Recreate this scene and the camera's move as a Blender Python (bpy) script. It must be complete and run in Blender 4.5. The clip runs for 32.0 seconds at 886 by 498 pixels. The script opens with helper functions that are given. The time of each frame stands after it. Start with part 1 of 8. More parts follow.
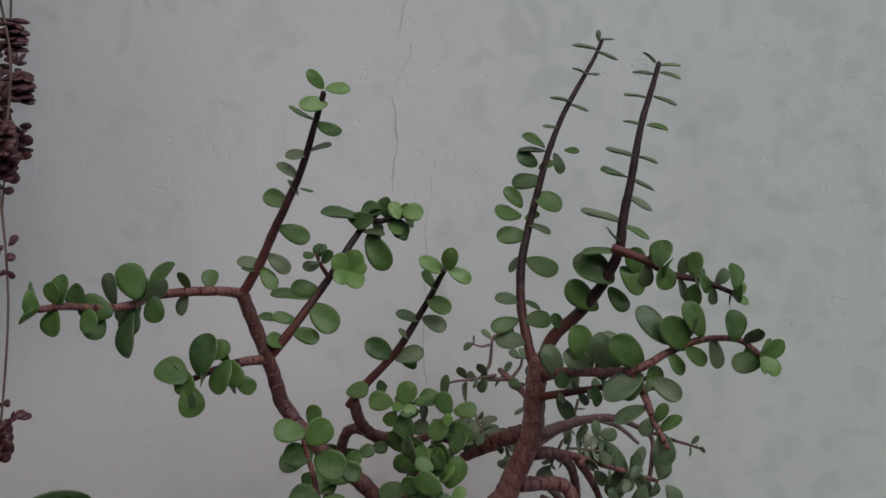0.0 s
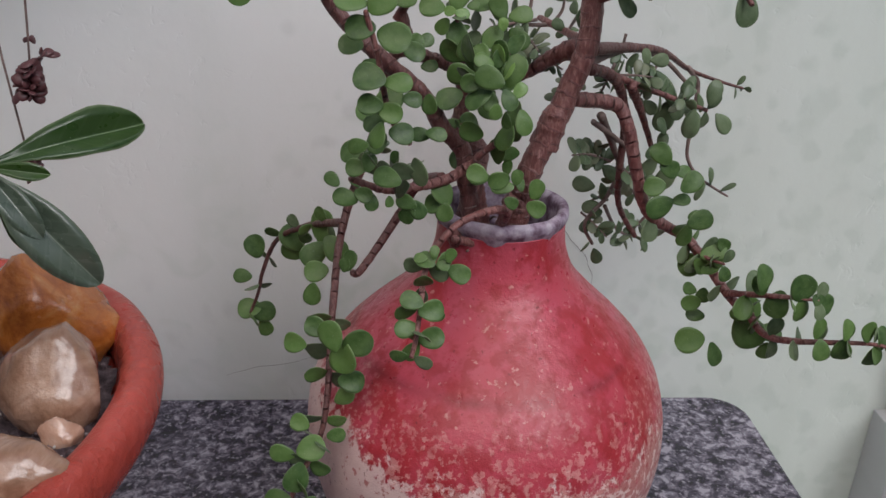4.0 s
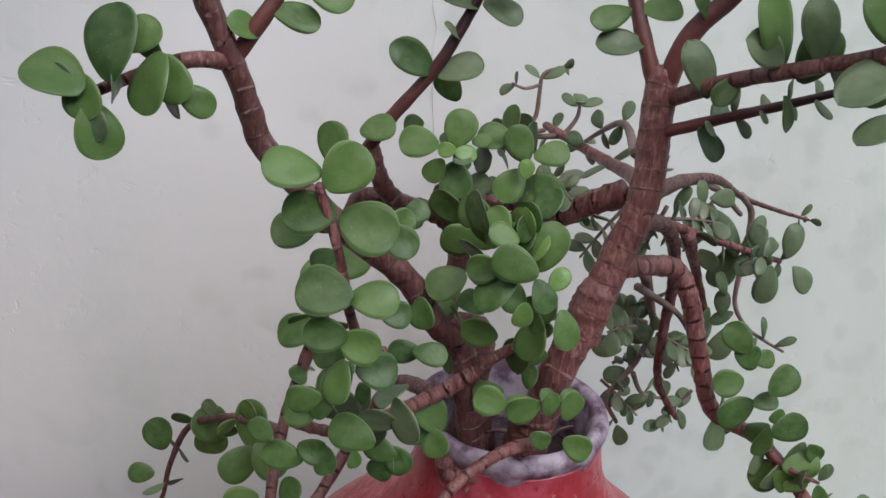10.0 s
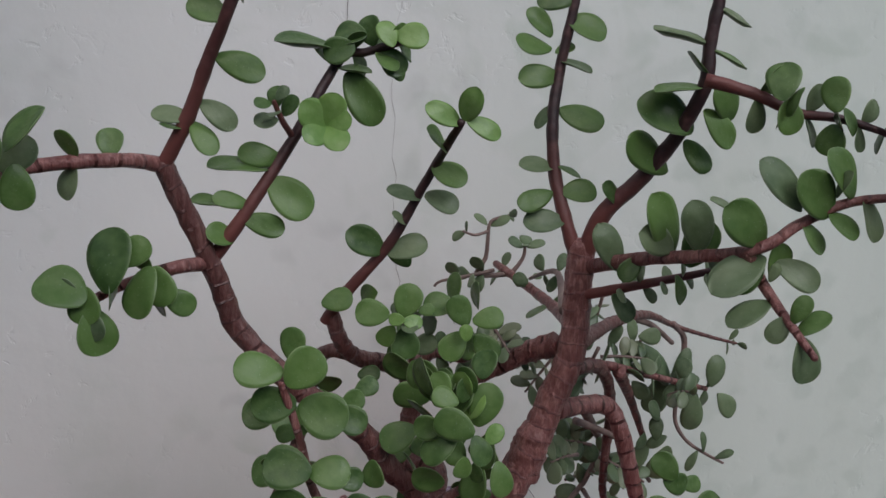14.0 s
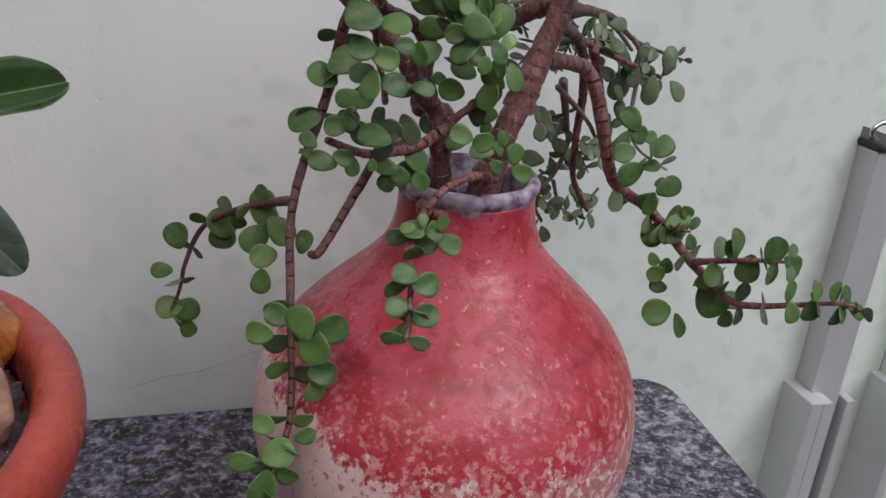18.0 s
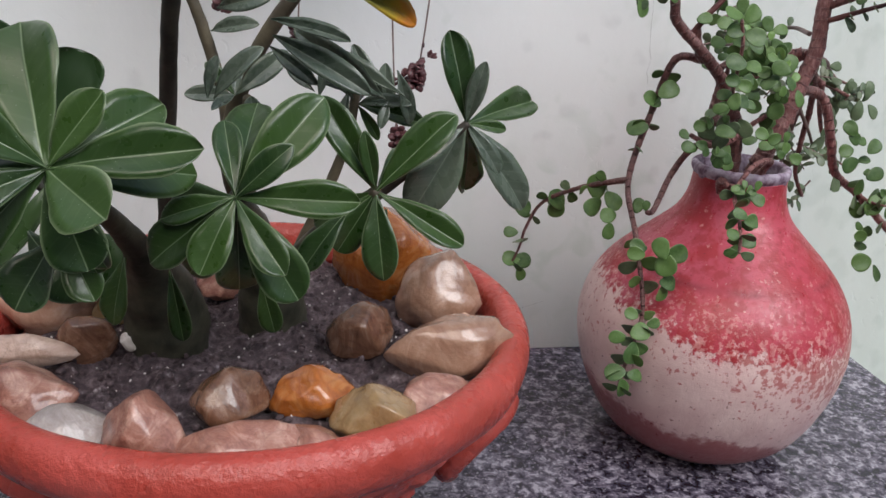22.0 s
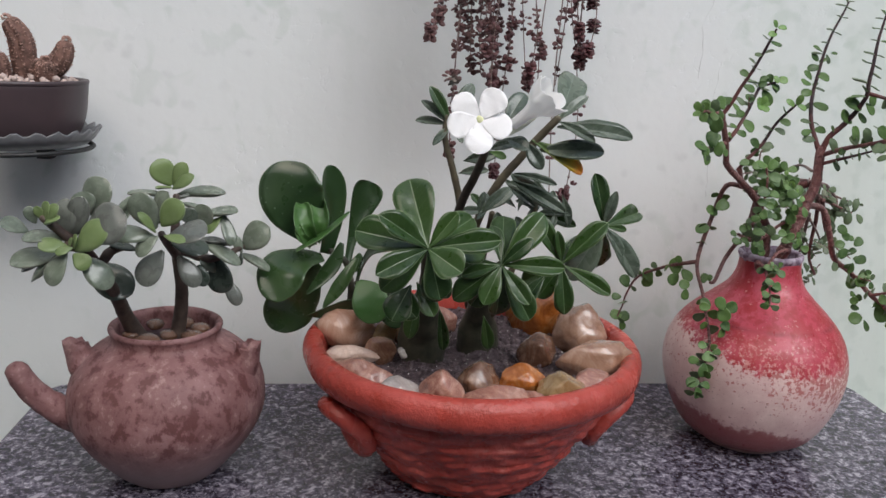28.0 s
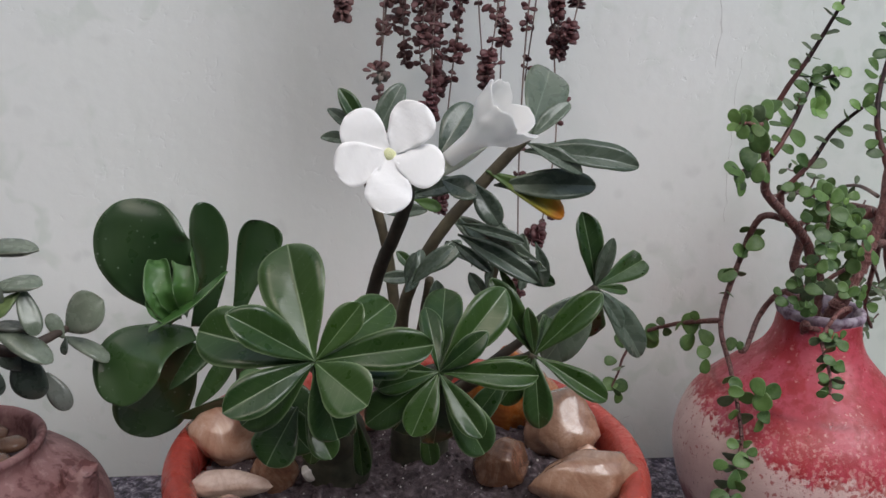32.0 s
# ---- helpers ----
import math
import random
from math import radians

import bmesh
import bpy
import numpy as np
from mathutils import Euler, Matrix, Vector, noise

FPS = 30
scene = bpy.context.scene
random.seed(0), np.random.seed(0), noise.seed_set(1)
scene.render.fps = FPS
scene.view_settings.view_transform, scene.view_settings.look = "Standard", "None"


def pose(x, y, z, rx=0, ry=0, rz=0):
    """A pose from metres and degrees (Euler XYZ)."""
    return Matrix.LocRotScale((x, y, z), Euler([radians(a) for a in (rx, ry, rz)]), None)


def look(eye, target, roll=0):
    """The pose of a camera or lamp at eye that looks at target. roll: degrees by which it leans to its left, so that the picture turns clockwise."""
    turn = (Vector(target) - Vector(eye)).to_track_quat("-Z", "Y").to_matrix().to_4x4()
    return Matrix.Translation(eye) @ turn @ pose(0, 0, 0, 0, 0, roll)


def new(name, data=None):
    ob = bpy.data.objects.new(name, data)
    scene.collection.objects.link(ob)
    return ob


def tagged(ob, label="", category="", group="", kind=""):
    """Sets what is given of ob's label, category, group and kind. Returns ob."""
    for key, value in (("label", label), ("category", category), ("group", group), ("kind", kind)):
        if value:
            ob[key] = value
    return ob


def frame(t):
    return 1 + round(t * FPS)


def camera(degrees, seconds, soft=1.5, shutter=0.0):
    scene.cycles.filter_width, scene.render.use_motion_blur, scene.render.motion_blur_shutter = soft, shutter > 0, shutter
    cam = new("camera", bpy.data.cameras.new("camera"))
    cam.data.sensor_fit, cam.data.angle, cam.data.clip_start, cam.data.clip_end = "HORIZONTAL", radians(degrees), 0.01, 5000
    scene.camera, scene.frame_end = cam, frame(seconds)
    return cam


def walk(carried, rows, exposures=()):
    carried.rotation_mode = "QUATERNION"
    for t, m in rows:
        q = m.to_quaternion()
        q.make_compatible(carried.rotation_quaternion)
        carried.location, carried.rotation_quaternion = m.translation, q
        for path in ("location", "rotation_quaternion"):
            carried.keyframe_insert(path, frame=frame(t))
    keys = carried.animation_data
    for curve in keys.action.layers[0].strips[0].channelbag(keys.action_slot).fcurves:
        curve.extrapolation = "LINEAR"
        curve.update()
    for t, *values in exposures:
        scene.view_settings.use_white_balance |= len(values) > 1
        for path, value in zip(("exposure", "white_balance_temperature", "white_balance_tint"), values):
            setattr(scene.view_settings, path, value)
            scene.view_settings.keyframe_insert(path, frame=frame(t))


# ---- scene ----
cam = camera(57.8, 32.0)
METRES, EYE, TILT, LEAN, TURN = 2.0, 1.407, -8.5, -3.0, -1.3
ROWS = [
    (0.0, 0.0, 0.0, 0.0, 0.0, 0.0, -0.0),
    (0.5, -0.0, 0.002, -0.0047, -0.75, -1.54, 0.57),
    (1.0, -0.0009, -0.0017, -0.0019, -1.44, -0.21, 0.75),
    (1.5, -0.0021, -0.0009, -0.0068, -1.49, -2.26, 1.38),
    (2.0, -0.0044, -0.0013, -0.0143, -1.51, -4.0, 1.56),
    (2.5, -0.0084, 0.0004, -0.0245, -0.71, -7.96, 1.69),
    (3.0, -0.0082, 0.0018, -0.0357, -1.56, -11.64, 2.11),
    (3.5, -0.0118, 0.0032, -0.0433, -1.59, -13.66, 1.84),
    (4.0, -0.0188, 0.0033, -0.0489, -0.88, -15.69, 1.81),
    (4.5, -0.0235, 0.0035, -0.0555, -0.96, -17.88, 1.55),
    (6.5, -0.0443, 0.0091, -0.0711, -4.53, -21.29, 1.41),
    (7.0, -0.0503, 0.013, -0.0684, -5.06, -20.17, 1.72),
    (7.5, -0.0519, 0.0274, -0.0604, -8.71, -18.35, 1.41),
    (8.0, -0.0346, 0.0575, -0.0449, -8.36, -15.43, 1.22),
    (8.5, -0.0234, 0.0809, -0.036, -6.49, -14.28, 1.07),
    (9.0, -0.0226, 0.0873, -0.0369, -6.3, -14.59, 0.27),
    (9.5, -0.0236, 0.0881, -0.0372, -5.82, -14.72, 0.09),
    (10.0, -0.0255, 0.0887, -0.0313, -4.7, -12.74, 0.93),
    (10.5, -0.0249, 0.0836, -0.0167, -3.28, -8.28, 1.94),
    (11.0, -0.0227, 0.0798, -0.0067, -4.13, -4.94, 0.95),
    (11.5, -0.0191, 0.0737, 0.0029, -4.62, -3.26, 1.2),
    (12.0, -0.0177, 0.0683, 0.0083, -5.0, -1.97, 0.69),
    (12.5, -0.017, 0.0643, 0.0136, -4.01, -1.07, 1.46),
    (13.0, -0.0161, 0.0603, 0.0158, -4.19, -0.09, 0.7),
    (13.5, -0.0159, 0.0605, 0.0087, -4.84, -2.2, 1.62),
    (14.0, -0.02, 0.0685, -0.0102, -6.19, -7.34, 2.03),
    (14.5, -0.0224, 0.0731, -0.019, -6.99, -9.51, 1.33),
    (15.0, -0.0247, 0.0758, -0.024, -6.67, -11.31, 1.57),
    (15.5, -0.0279, 0.0749, -0.0283, -6.91, -12.14, 1.56),
    (17.5, -0.0485, 0.0353, -0.0575, -12.27, -14.47, 1.5),
    (18.0, -0.0518, 0.024, -0.0633, -11.62, -15.26, 1.16),
    (18.5, -0.0581, -0.0081, -0.065, -9.97, -14.19, -0.16),
    (19.0, -0.0726, -0.0409, -0.0682, -7.32, -13.64, -0.62),
    (19.5, -0.0843, -0.065, -0.0701, -5.07, -13.35, -1.2),
    (20.0, -0.0936, -0.0683, -0.0656, -7.25, -13.51, 0.32),
    (20.5, -0.1211, -0.0717, -0.0624, -9.56, -14.35, 1.53),
    (21.0, -0.1381, -0.0726, -0.0608, -10.18, -13.79, 2.05),
    (21.5, -0.1546, -0.0778, -0.0618, -9.42, -13.51, 1.95),
    (22.0, -0.1769, -0.0886, -0.0619, -7.36, -12.29, 1.33),
    (22.5, -0.191, -0.1132, -0.0546, -5.87, -10.56, 1.25),
    (23.0, -0.1931, -0.1307, -0.0604, -3.08, -11.09, -1.38),
    (23.5, -0.1797, -0.1482, -0.0589, 0.81, -10.81, -0.32),
    (24.0, -0.1935, -0.1654, -0.0555, -0.28, -9.08, 0.35),
    (24.5, -0.2337, -0.1941, -0.0492, -3.64, -8.11, 1.57),
    (25.0, -0.2562, -0.2138, -0.0504, -5.2, -7.62, 1.93),
    (25.5, -0.2721, -0.2271, -0.0494, -4.42, -7.75, 1.91),
    (26.0, -0.2765, -0.2418, -0.0494, -4.15, -7.45, 2.21),
    (26.5, -0.2661, -0.2626, -0.0453, -4.73, -5.91, 1.64),
    (28.5, -0.2703, -0.2851, -0.0417, -4.41, -5.73, 1.02),
    (29.0, -0.2759, -0.2771, -0.0397, -5.26, -6.63, 0.84),
    (29.5, -0.2844, -0.2718, -0.0358, -5.31, -6.44, 0.75),
    (30.0, -0.281, -0.265, -0.0322, -5.22, -5.47, 1.16),
    (30.5, -0.2654, -0.2395, -0.0285, -4.81, -5.71, 2.0),
    (31.0, -0.2514, -0.2027, -0.0229, -5.61, -5.88, 2.03),
    (31.5, -0.2401, -0.1617, -0.0175, -5.88, -6.56, 2.16),
    (32.0, -0.2285, -0.1306, -0.0182, -5.73, -7.15, 1.82),
]
EXPOSURES = [(0.0, -0.04, 6420, 11.5), (2.0, 0.24, 6420, 11.5), (3.0, 0.63, 6420, 11.5), (4.0, 0.62, 6420, 11.5), (6.5, 0.61, 6330, 11.5), (7.5, 0.64, 6330, 11.5), (8.5, 0.93, 6330, 11.5), (9.5, 0.98, 6330, 11.5), (11.0, 0.51, 6330, 11.5), (13.0, 0.04, 6330, 11.5), (14.0, 0.37, 6330, 11.5), (15.5, 0.74, 6330, 11.5), (17.5, 0.68, 6330, 11.5), (19.0, 0.66, 6330, 11.5), (21.0, 0.86, 6330, 11.5), (23.0, 1.16, 6400, 9.0), (26.0, 1.01, 6400, 9.0), (28.5, 0.91, 6400, 9.0), (30.0, 0.86, 6400, 9.0), (32.0, 0.71, 6400, 9.0)]
walk(cam, [(t, pose(0, 0, EYE, TILT, LEAN, TURN) @ pose(METRES * x, METRES * y, METRES * z, 90 + pitch, roll, yaw)) for t, x, y, z, yaw, pitch, roll in ROWS], EXPOSURES)

# ---- world and light ----
world = bpy.data.worlds.new("overcast_sky")
scene.world = world
world.use_nodes = True
wn = world.node_tree
sky = wn.nodes.new("ShaderNodeTexSky")
sky.sky_type = "NISHITA"
sky.sun_disc = False
sky.sun_elevation, sky.sun_rotation = radians(52), radians(200)
sky.air_density, sky.dust_density = 1.0, 3.0
wn.nodes["Background"].inputs[1].default_value = 0.085
wn.links.new(sky.outputs[0], wn.nodes["Background"].inputs[0])
sun = new("sun", bpy.data.lights.new("sun", "SUN"))
sun.data.energy, sun.data.angle, sun.data.color = 1.1, radians(35), (1.0, 0.985, 0.97)
sun.matrix_world = look((1.3, -1.5, 3.4), (-0.2, 0.5, 0.9))


# ---- materials ----
def material(name):
    m = bpy.data.materials.new(name)
    m.use_nodes = True
    return m, m.node_tree, m.node_tree.nodes["Principled BSDF"]


def node(tree, kind, **values):
    n = tree.nodes.new("ShaderNode" + kind)
    for key, value in values.items():
        if key in n.inputs:
            n.inputs[key].default_value = value
    return n


def coords(tree):
    return tree.nodes.new("ShaderNodeTexCoord").outputs["Object"]


def noise_tex(tree, vec, scale, detail=4.0, rough=0.55, distortion=0.0):
    n = node(tree, "TexNoise", Scale=scale, Detail=detail, Roughness=rough, Distortion=distortion)
    tree.links.new(vec, n.inputs["Vector"])
    return n.outputs["Fac"]


def ramp(tree, fac, stops):
    r = tree.nodes.new("ShaderNodeValToRGB")
    els = r.color_ramp.elements
    while len(els) < len(stops):
        els.new(0.5)
    for e, (p, c) in zip(els, stops):
        e.position, e.color = p, (*c, 1.0) if len(c) == 3 else c
    tree.links.new(fac, r.inputs[0])
    return r.outputs[0]


def grey(v):
    return (v, v, v)


def mix(tree, fac, a, b, blend="MIX"):
    n = tree.nodes.new("ShaderNodeMix")
    n.data_type, n.blend_type = "RGBA", blend
    for socket, value in ((n.inputs[0], fac), (n.inputs[6], a), (n.inputs[7], b)):
        if hasattr(value, "is_linked"):
            tree.links.new(value, socket)
        else:
            socket.default_value = value if isinstance(value, float) else (*value, 1.0)
    return n.outputs[2]


def math_node(tree, op, a, b=0.0):
    n = tree.nodes.new("ShaderNodeMath")
    n.operation = op
    for socket, value in ((n.inputs[0], a), (n.inputs[1], b)):
        if hasattr(value, "is_linked"):
            tree.links.new(value, socket)
        else:
            socket.default_value = value
    return n.outputs[0]


def finish(tree, bsdf, color, rough=0.6, height=None, strength=0.3, distance=0.002, metal=0.0, spec=0.5):
    if hasattr(color, "is_linked"):
        tree.links.new(color, bsdf.inputs["Base Color"])
    else:
        bsdf.inputs["Base Color"].default_value = (*color, 1.0)
    if hasattr(rough, "is_linked"):
        tree.links.new(rough, bsdf.inputs["Roughness"])
    else:
        bsdf.inputs["Roughness"].default_value = rough
    bsdf.inputs["Metallic"].default_value = metal
    bsdf.inputs["Specular IOR Level"].default_value = spec
    if height is not None:
        b = node(tree, "Bump", Strength=strength, Distance=distance)
        tree.links.new(height, b.inputs["Height"])
        tree.links.new(b.outputs[0], bsdf.inputs["Normal"])


def object_random(tree):
    return tree.nodes.new("ShaderNodeObjectInfo").outputs["Random"]


def axis_value(tree, vec, axis):
    s = tree.nodes.new("ShaderNodeSeparateXYZ")
    tree.links.new(vec, s.inputs[0])
    return s.outputs[axis]


def make_wall():
    m, t, b = material("painted_plaster")
    v = coords(t)
    base = ramp(t, noise_tex(t, v, 2.3, 3), [(0.3, (0.695, 0.725, 0.71)), (0.7, (0.77, 0.785, 0.78))])
    x = axis_value(t, v, 0)
    green = ramp(t, math_node(t, "ADD", x, math_node(t, "MULTIPLY", noise_tex(t, v, 5, 3), 0.25)), [(0.12, grey(0.0)), (0.42, grey(0.5))])
    base = mix(t, green, base, (0.64, 0.74, 0.655))
    damp = node(t, "TexVoronoi", Scale=42.0, Randomness=1.0)
    damp.feature = "SMOOTH_F1"
    shift = node(t, "TexNoise", Scale=45.0, Detail=2.0)
    t.links.new(v, shift.inputs["Vector"])
    moved = t.nodes.new("ShaderNodeVectorMath")
    moved.operation = "MULTIPLY_ADD"
    t.links.new(shift.outputs["Color"], moved.inputs[0])
    moved.inputs[1].default_value = (0.025, 0.025, 0.025)
    t.links.new(v, moved.inputs[2])
    t.links.new(moved.outputs[0], damp.inputs["Vector"])
    side = ramp(t, math_node(t, "ADD", x, math_node(t, "MULTIPLY", noise_tex(t, v, 7, 3), 0.2)), [(0.17, grey(0.0)), (0.30, grey(0.30))])
    base = mix(t, math_node(t, "MULTIPLY", ramp(t, damp.outputs["Distance"], [(0.22, grey(1.0)), (0.42, grey(0.0))]), side), base, (0.48, 0.56, 0.50))
    blot = node(t, "TexNoise", Scale=22.0, Detail=2.0, Roughness=0.5, Distortion=0.6)
    t.links.new(v, blot.inputs["Vector"])
    patch = ramp(t, noise_tex(t, v, 2.8, 2), [(0.44, grey(0.0)), (0.62, grey(1.0))])
    spots = ramp(t, blot.outputs["Fac"], [(0.56, grey(0.0)), (0.66, grey(1.0))])
    fac = math_node(t, "MULTIPLY", spots, patch)
    col = mix(t, math_node(t, "MULTIPLY", fac, 0.34), base, (0.47, 0.56, 0.48))
    streak = node(t, "Mapping")
    streak.inputs["Scale"].default_value = (9.0, 9.0, 1.3)
    t.links.new(v, streak.inputs[0])
    col = mix(t, math_node(t, "MULTIPLY", ramp(t, noise_tex(t, streak.outputs[0], 1.0, 4), [(0.5, grey(0.0)), (0.75, grey(1.0))]), 0.28), col, (0.55, 0.61, 0.54))
    scars = math_node(t, "MULTIPLY", ramp(t, noise_tex(t, v, 75, 4, 0.6, 0.8), [(0.60, grey(0.0)), (0.70, grey(1.0))]), ramp(t, noise_tex(t, v, 6, 2), [(0.45, grey(0.0)), (0.6, grey(1.0))]))
    warp = node(t, "TexNoise", Scale=30.0, Detail=2.0)
    t.links.new(v, warp.inputs["Vector"])
    bent = t.nodes.new("ShaderNodeVectorMath")
    bent.operation = "MULTIPLY_ADD"
    t.links.new(warp.outputs["Color"], bent.inputs[0])
    bent.inputs[1].default_value = (0.035, 0.035, 0.035)
    t.links.new(v, bent.inputs[2])
    spot = node(t, "TexVoronoi", Scale=26.0)
    t.links.new(bent.outputs[0], spot.inputs["Vector"])
    rare = ramp(t, noise_tex(t, v, 5.3, 2), [(0.50, grey(0.0)), (0.62, grey(0.22))])
    col = mix(t, math_node(t, "MULTIPLY", ramp(t, spot.outputs["Distance"], [(0.12, grey(1.0)), (0.30, grey(0.0))]), rare), col, (0.43, 0.45, 0.44))
    h = math_node(t, "ADD", math_node(t, "MULTIPLY", noise_tex(t, v, 70, 3, 0.5), 0.35), math_node(t, "MULTIPLY", noise_tex(t, v, 9, 3), 2.2))
    h = math_node(t, "ADD", h, math_node(t, "MULTIPLY", scars, -0.3))
    finish(t, b, col, 0.62, h, 0.3, 0.0035, spec=0.35)
    return m


def make_granite():
    m, t, b = material("granite")
    v = coords(t)
    n1 = noise_tex(t, v, 108, 3, 0.62, 0.5)
    n2 = noise_tex(t, v, 210, 2, 0.5)
    col = ramp(t, n1, [(0.38, (0.018, 0.015, 0.025)), (0.47, (0.058, 0.050, 0.072)), (0.55, (0.14, 0.125, 0.16)), (0.66, (0.29, 0.27, 0.32))])
    col = mix(t, ramp(t, n2, [(0.58, grey(0.0)), (0.68, grey(0.7))]), col, (0.36, 0.34, 0.39))
    finish(t, b, col, ramp(t, n1, [(0.3, grey(0.16)), (0.7, grey(0.3))]), n1, 0.04, 0.0005)
    return m


def make_red_paint():
    m, t, b = material("red_painted_clay")
    v = coords(t)
    col = ramp(t, noise_tex(t, v, 14, 5, 0.6), [(0.3, (0.33, 0.042, 0.027)), (0.55, (0.45, 0.070, 0.054)), (0.75, (0.54, 0.120, 0.098))])
    h = math_node(t, "ADD", noise_tex(t, v, 42, 3, 0.5), math_node(t, "MULTIPLY", noise_tex(t, v, 150, 4, 0.65), 0.8))
    finish(t, b, col, ramp(t, noise_tex(t, v, 30, 3), [(0.3, grey(0.16)), (0.7, grey(0.40))]), h, 0.62, 0.0038)
    return m


def make_vase_paint():
    m, t, b = material("flaking_red_vase_paint")
    v = coords(t)
    z, x = axis_value(t, v, 2), axis_value(t, v, 0)
    big = noise_tex(t, v, 9, 4, 0.6)
    fine = noise_tex(t, v, 150, 4, 0.7)
    stretch = node(t, "Mapping")
    stretch.inputs["Scale"].default_value = (85.0, 85.0, 34.0)
    t.links.new(v, stretch.inputs[0])
    drip = noise_tex(t, stretch.outputs[0], 1.0, 4, 0.65)
    red = ramp(t, big, [(0.3, (0.37, 0.030, 0.044)), (0.5, (0.44, 0.050, 0.076)), (0.7, (0.46, 0.098, 0.142))])
    red = mix(t, ramp(t, noise_tex(t, v, 5, 2), [(0.48, grey(0.0)), (0.66, grey(0.45))]), red, (0.46, 0.12, 0.175))
    red = mix(t, ramp(t, noise_tex(t, stretch.outputs[0], 0.45, 3, 0.6), [(0.50, grey(0.0)), (0.60, grey(0.8))]), red, (0.33, 0.016, 0.022))
    red = mix(t, ramp(t, noise_tex(t, v, 75, 3, 0.6), [(0.50, grey(0.0)), (0.60, grey(0.65))]), red, (0.30, 0.016, 0.022))
    red = mix(t, ramp(t, noise_tex(t, v, 190, 3, 0.6), [(0.66, grey(0.0)), (0.70, grey(0.7))]), red, (0.20, 0.015, 0.02))
    red = mix(t, ramp(t, noise_tex(t, v, 160, 3, 0.6), [(0.63, grey(0.0)), (0.69, grey(0.55))]), red, (0.60, 0.30, 0.27))
    chalk = ramp(t, noise_tex(t, v, 40, 4), [(0.3, (0.60, 0.415, 0.395)), (0.7, (0.74, 0.570, 0.535))])
    chalk = mix(t, ramp(t, noise_tex(t, v, 12, 3), [(0.45, grey(0.0)), (0.65, grey(0.4))]), chalk, (0.56, 0.34, 0.345))
    chalk = mix(t, ramp(t, noise_tex(t, v, 210, 2), [(0.67, grey(0.0)), (0.71, grey(0.75))]), chalk, (0.24, 0.11, 0.10))
    line = math_node(t, "ABSOLUTE", math_node(t, "SUBTRACT", math_node(t, "ADD", z, math_node(t, "MULTIPLY", noise_tex(t, v, 11, 2), 0.006)), 0.194))
    red = mix(t, math_node(t, "MULTIPLY", ramp(t, line, [(0.0002, grey(0.5)), (0.0006, grey(0.0))]), ramp(t, big, [(0.40, grey(0.0)), (0.5, grey(1.0))])), red, (0.14, 0.012, 0.018))
    climb = node(t, "MapRange")
    t.links.new(x, climb.inputs["Value"])
    for key, value in (("From Min", -0.055), ("From Max", -0.118), ("To Min", 0.139), ("To Max", 0.176)):
        climb.inputs[key].default_value = value
    edge = math_node(t, "SUBTRACT", z, climb.outputs[0])
    edge = math_node(t, "ADD", edge, math_node(t, "MULTIPLY", math_node(t, "SUBTRACT", drip, 0.5), 0.055))
    edge = math_node(t, "ADD", edge, math_node(t, "MULTIPLY", math_node(t, "SUBTRACT", fine, 0.5), 0.075))
    edge = math_node(t, "ADD", edge, math_node(t, "MULTIPLY", math_node(t, "SUBTRACT", big, 0.5), 0.07))
    top = ramp(t, math_node(t, "ADD", edge, 0.5), [(0.499, grey(0.0)), (0.505, grey(1.0))])
    reach = node(t, "MapRange")
    t.links.new(x, reach.inputs["Value"])
    for key, value in (("From Min", -0.08), ("From Max", 0.06), ("To Min", -0.10), ("To Max", 0.10)):
        reach.inputs[key].default_value = value
    depth = math_node(t, "MULTIPLY", math_node(t, "MINIMUM", math_node(t, "SUBTRACT", z, 0.125), 0.0), 3.1)
    bits = math_node(t, "ADD", math_node(t, "ADD", noise_tex(t, v, 165, 3, 0.65), depth), reach.outputs[0])
    chalk = mix(t, ramp(t, bits, [(0.50, grey(0.0)), (0.58, grey(0.85))]), chalk, (0.38, 0.095, 0.088))
    dust = math_node(t, "MULTIPLY", ramp(t, edge, [(0.0, grey(0.75)), (0.045, grey(0.0))]), ramp(t, noise_tex(t, v, 200, 3, 0.6), [(0.52, grey(0.0)), (0.58, grey(1.0))]))
    red = mix(t, dust, red, (0.62, 0.33, 0.30))
    col = mix(t, top, chalk, red)
    foot = math_node(t, "ADD", z, math_node(t, "MULTIPLY", math_node(t, "SUBTRACT", fine, 0.5), 0.03))
    foot = math_node(t, "ADD", foot, math_node(t, "MULTIPLY", math_node(t, "SUBTRACT", big, 0.5), 0.05))
    foot = math_node(t, "ADD", foot, math_node(t, "MULTIPLY", x, 0.16))
    col = mix(t, ramp(t, foot, [(0.046, grey(0.92)), (0.055, grey(0.0))]), col, (0.25, 0.058, 0.062))
    col = mix(t, ramp(t, math_node(t, "ADD", z, math_node(t, "MULTIPLY", fine, 0.002)), [(0.0045, grey(0.8)), (0.006, grey(0.0))]), col, (0.58, 0.44, 0.42))
    finish(t, b, col, ramp(t, fine, [(0.3, grey(0.24)), (0.7, grey(0.52))]), math_node(t, "ADD", fine, math_node(t, "MULTIPLY", top, 0.35)), 0.35, 0.0018)
    return m


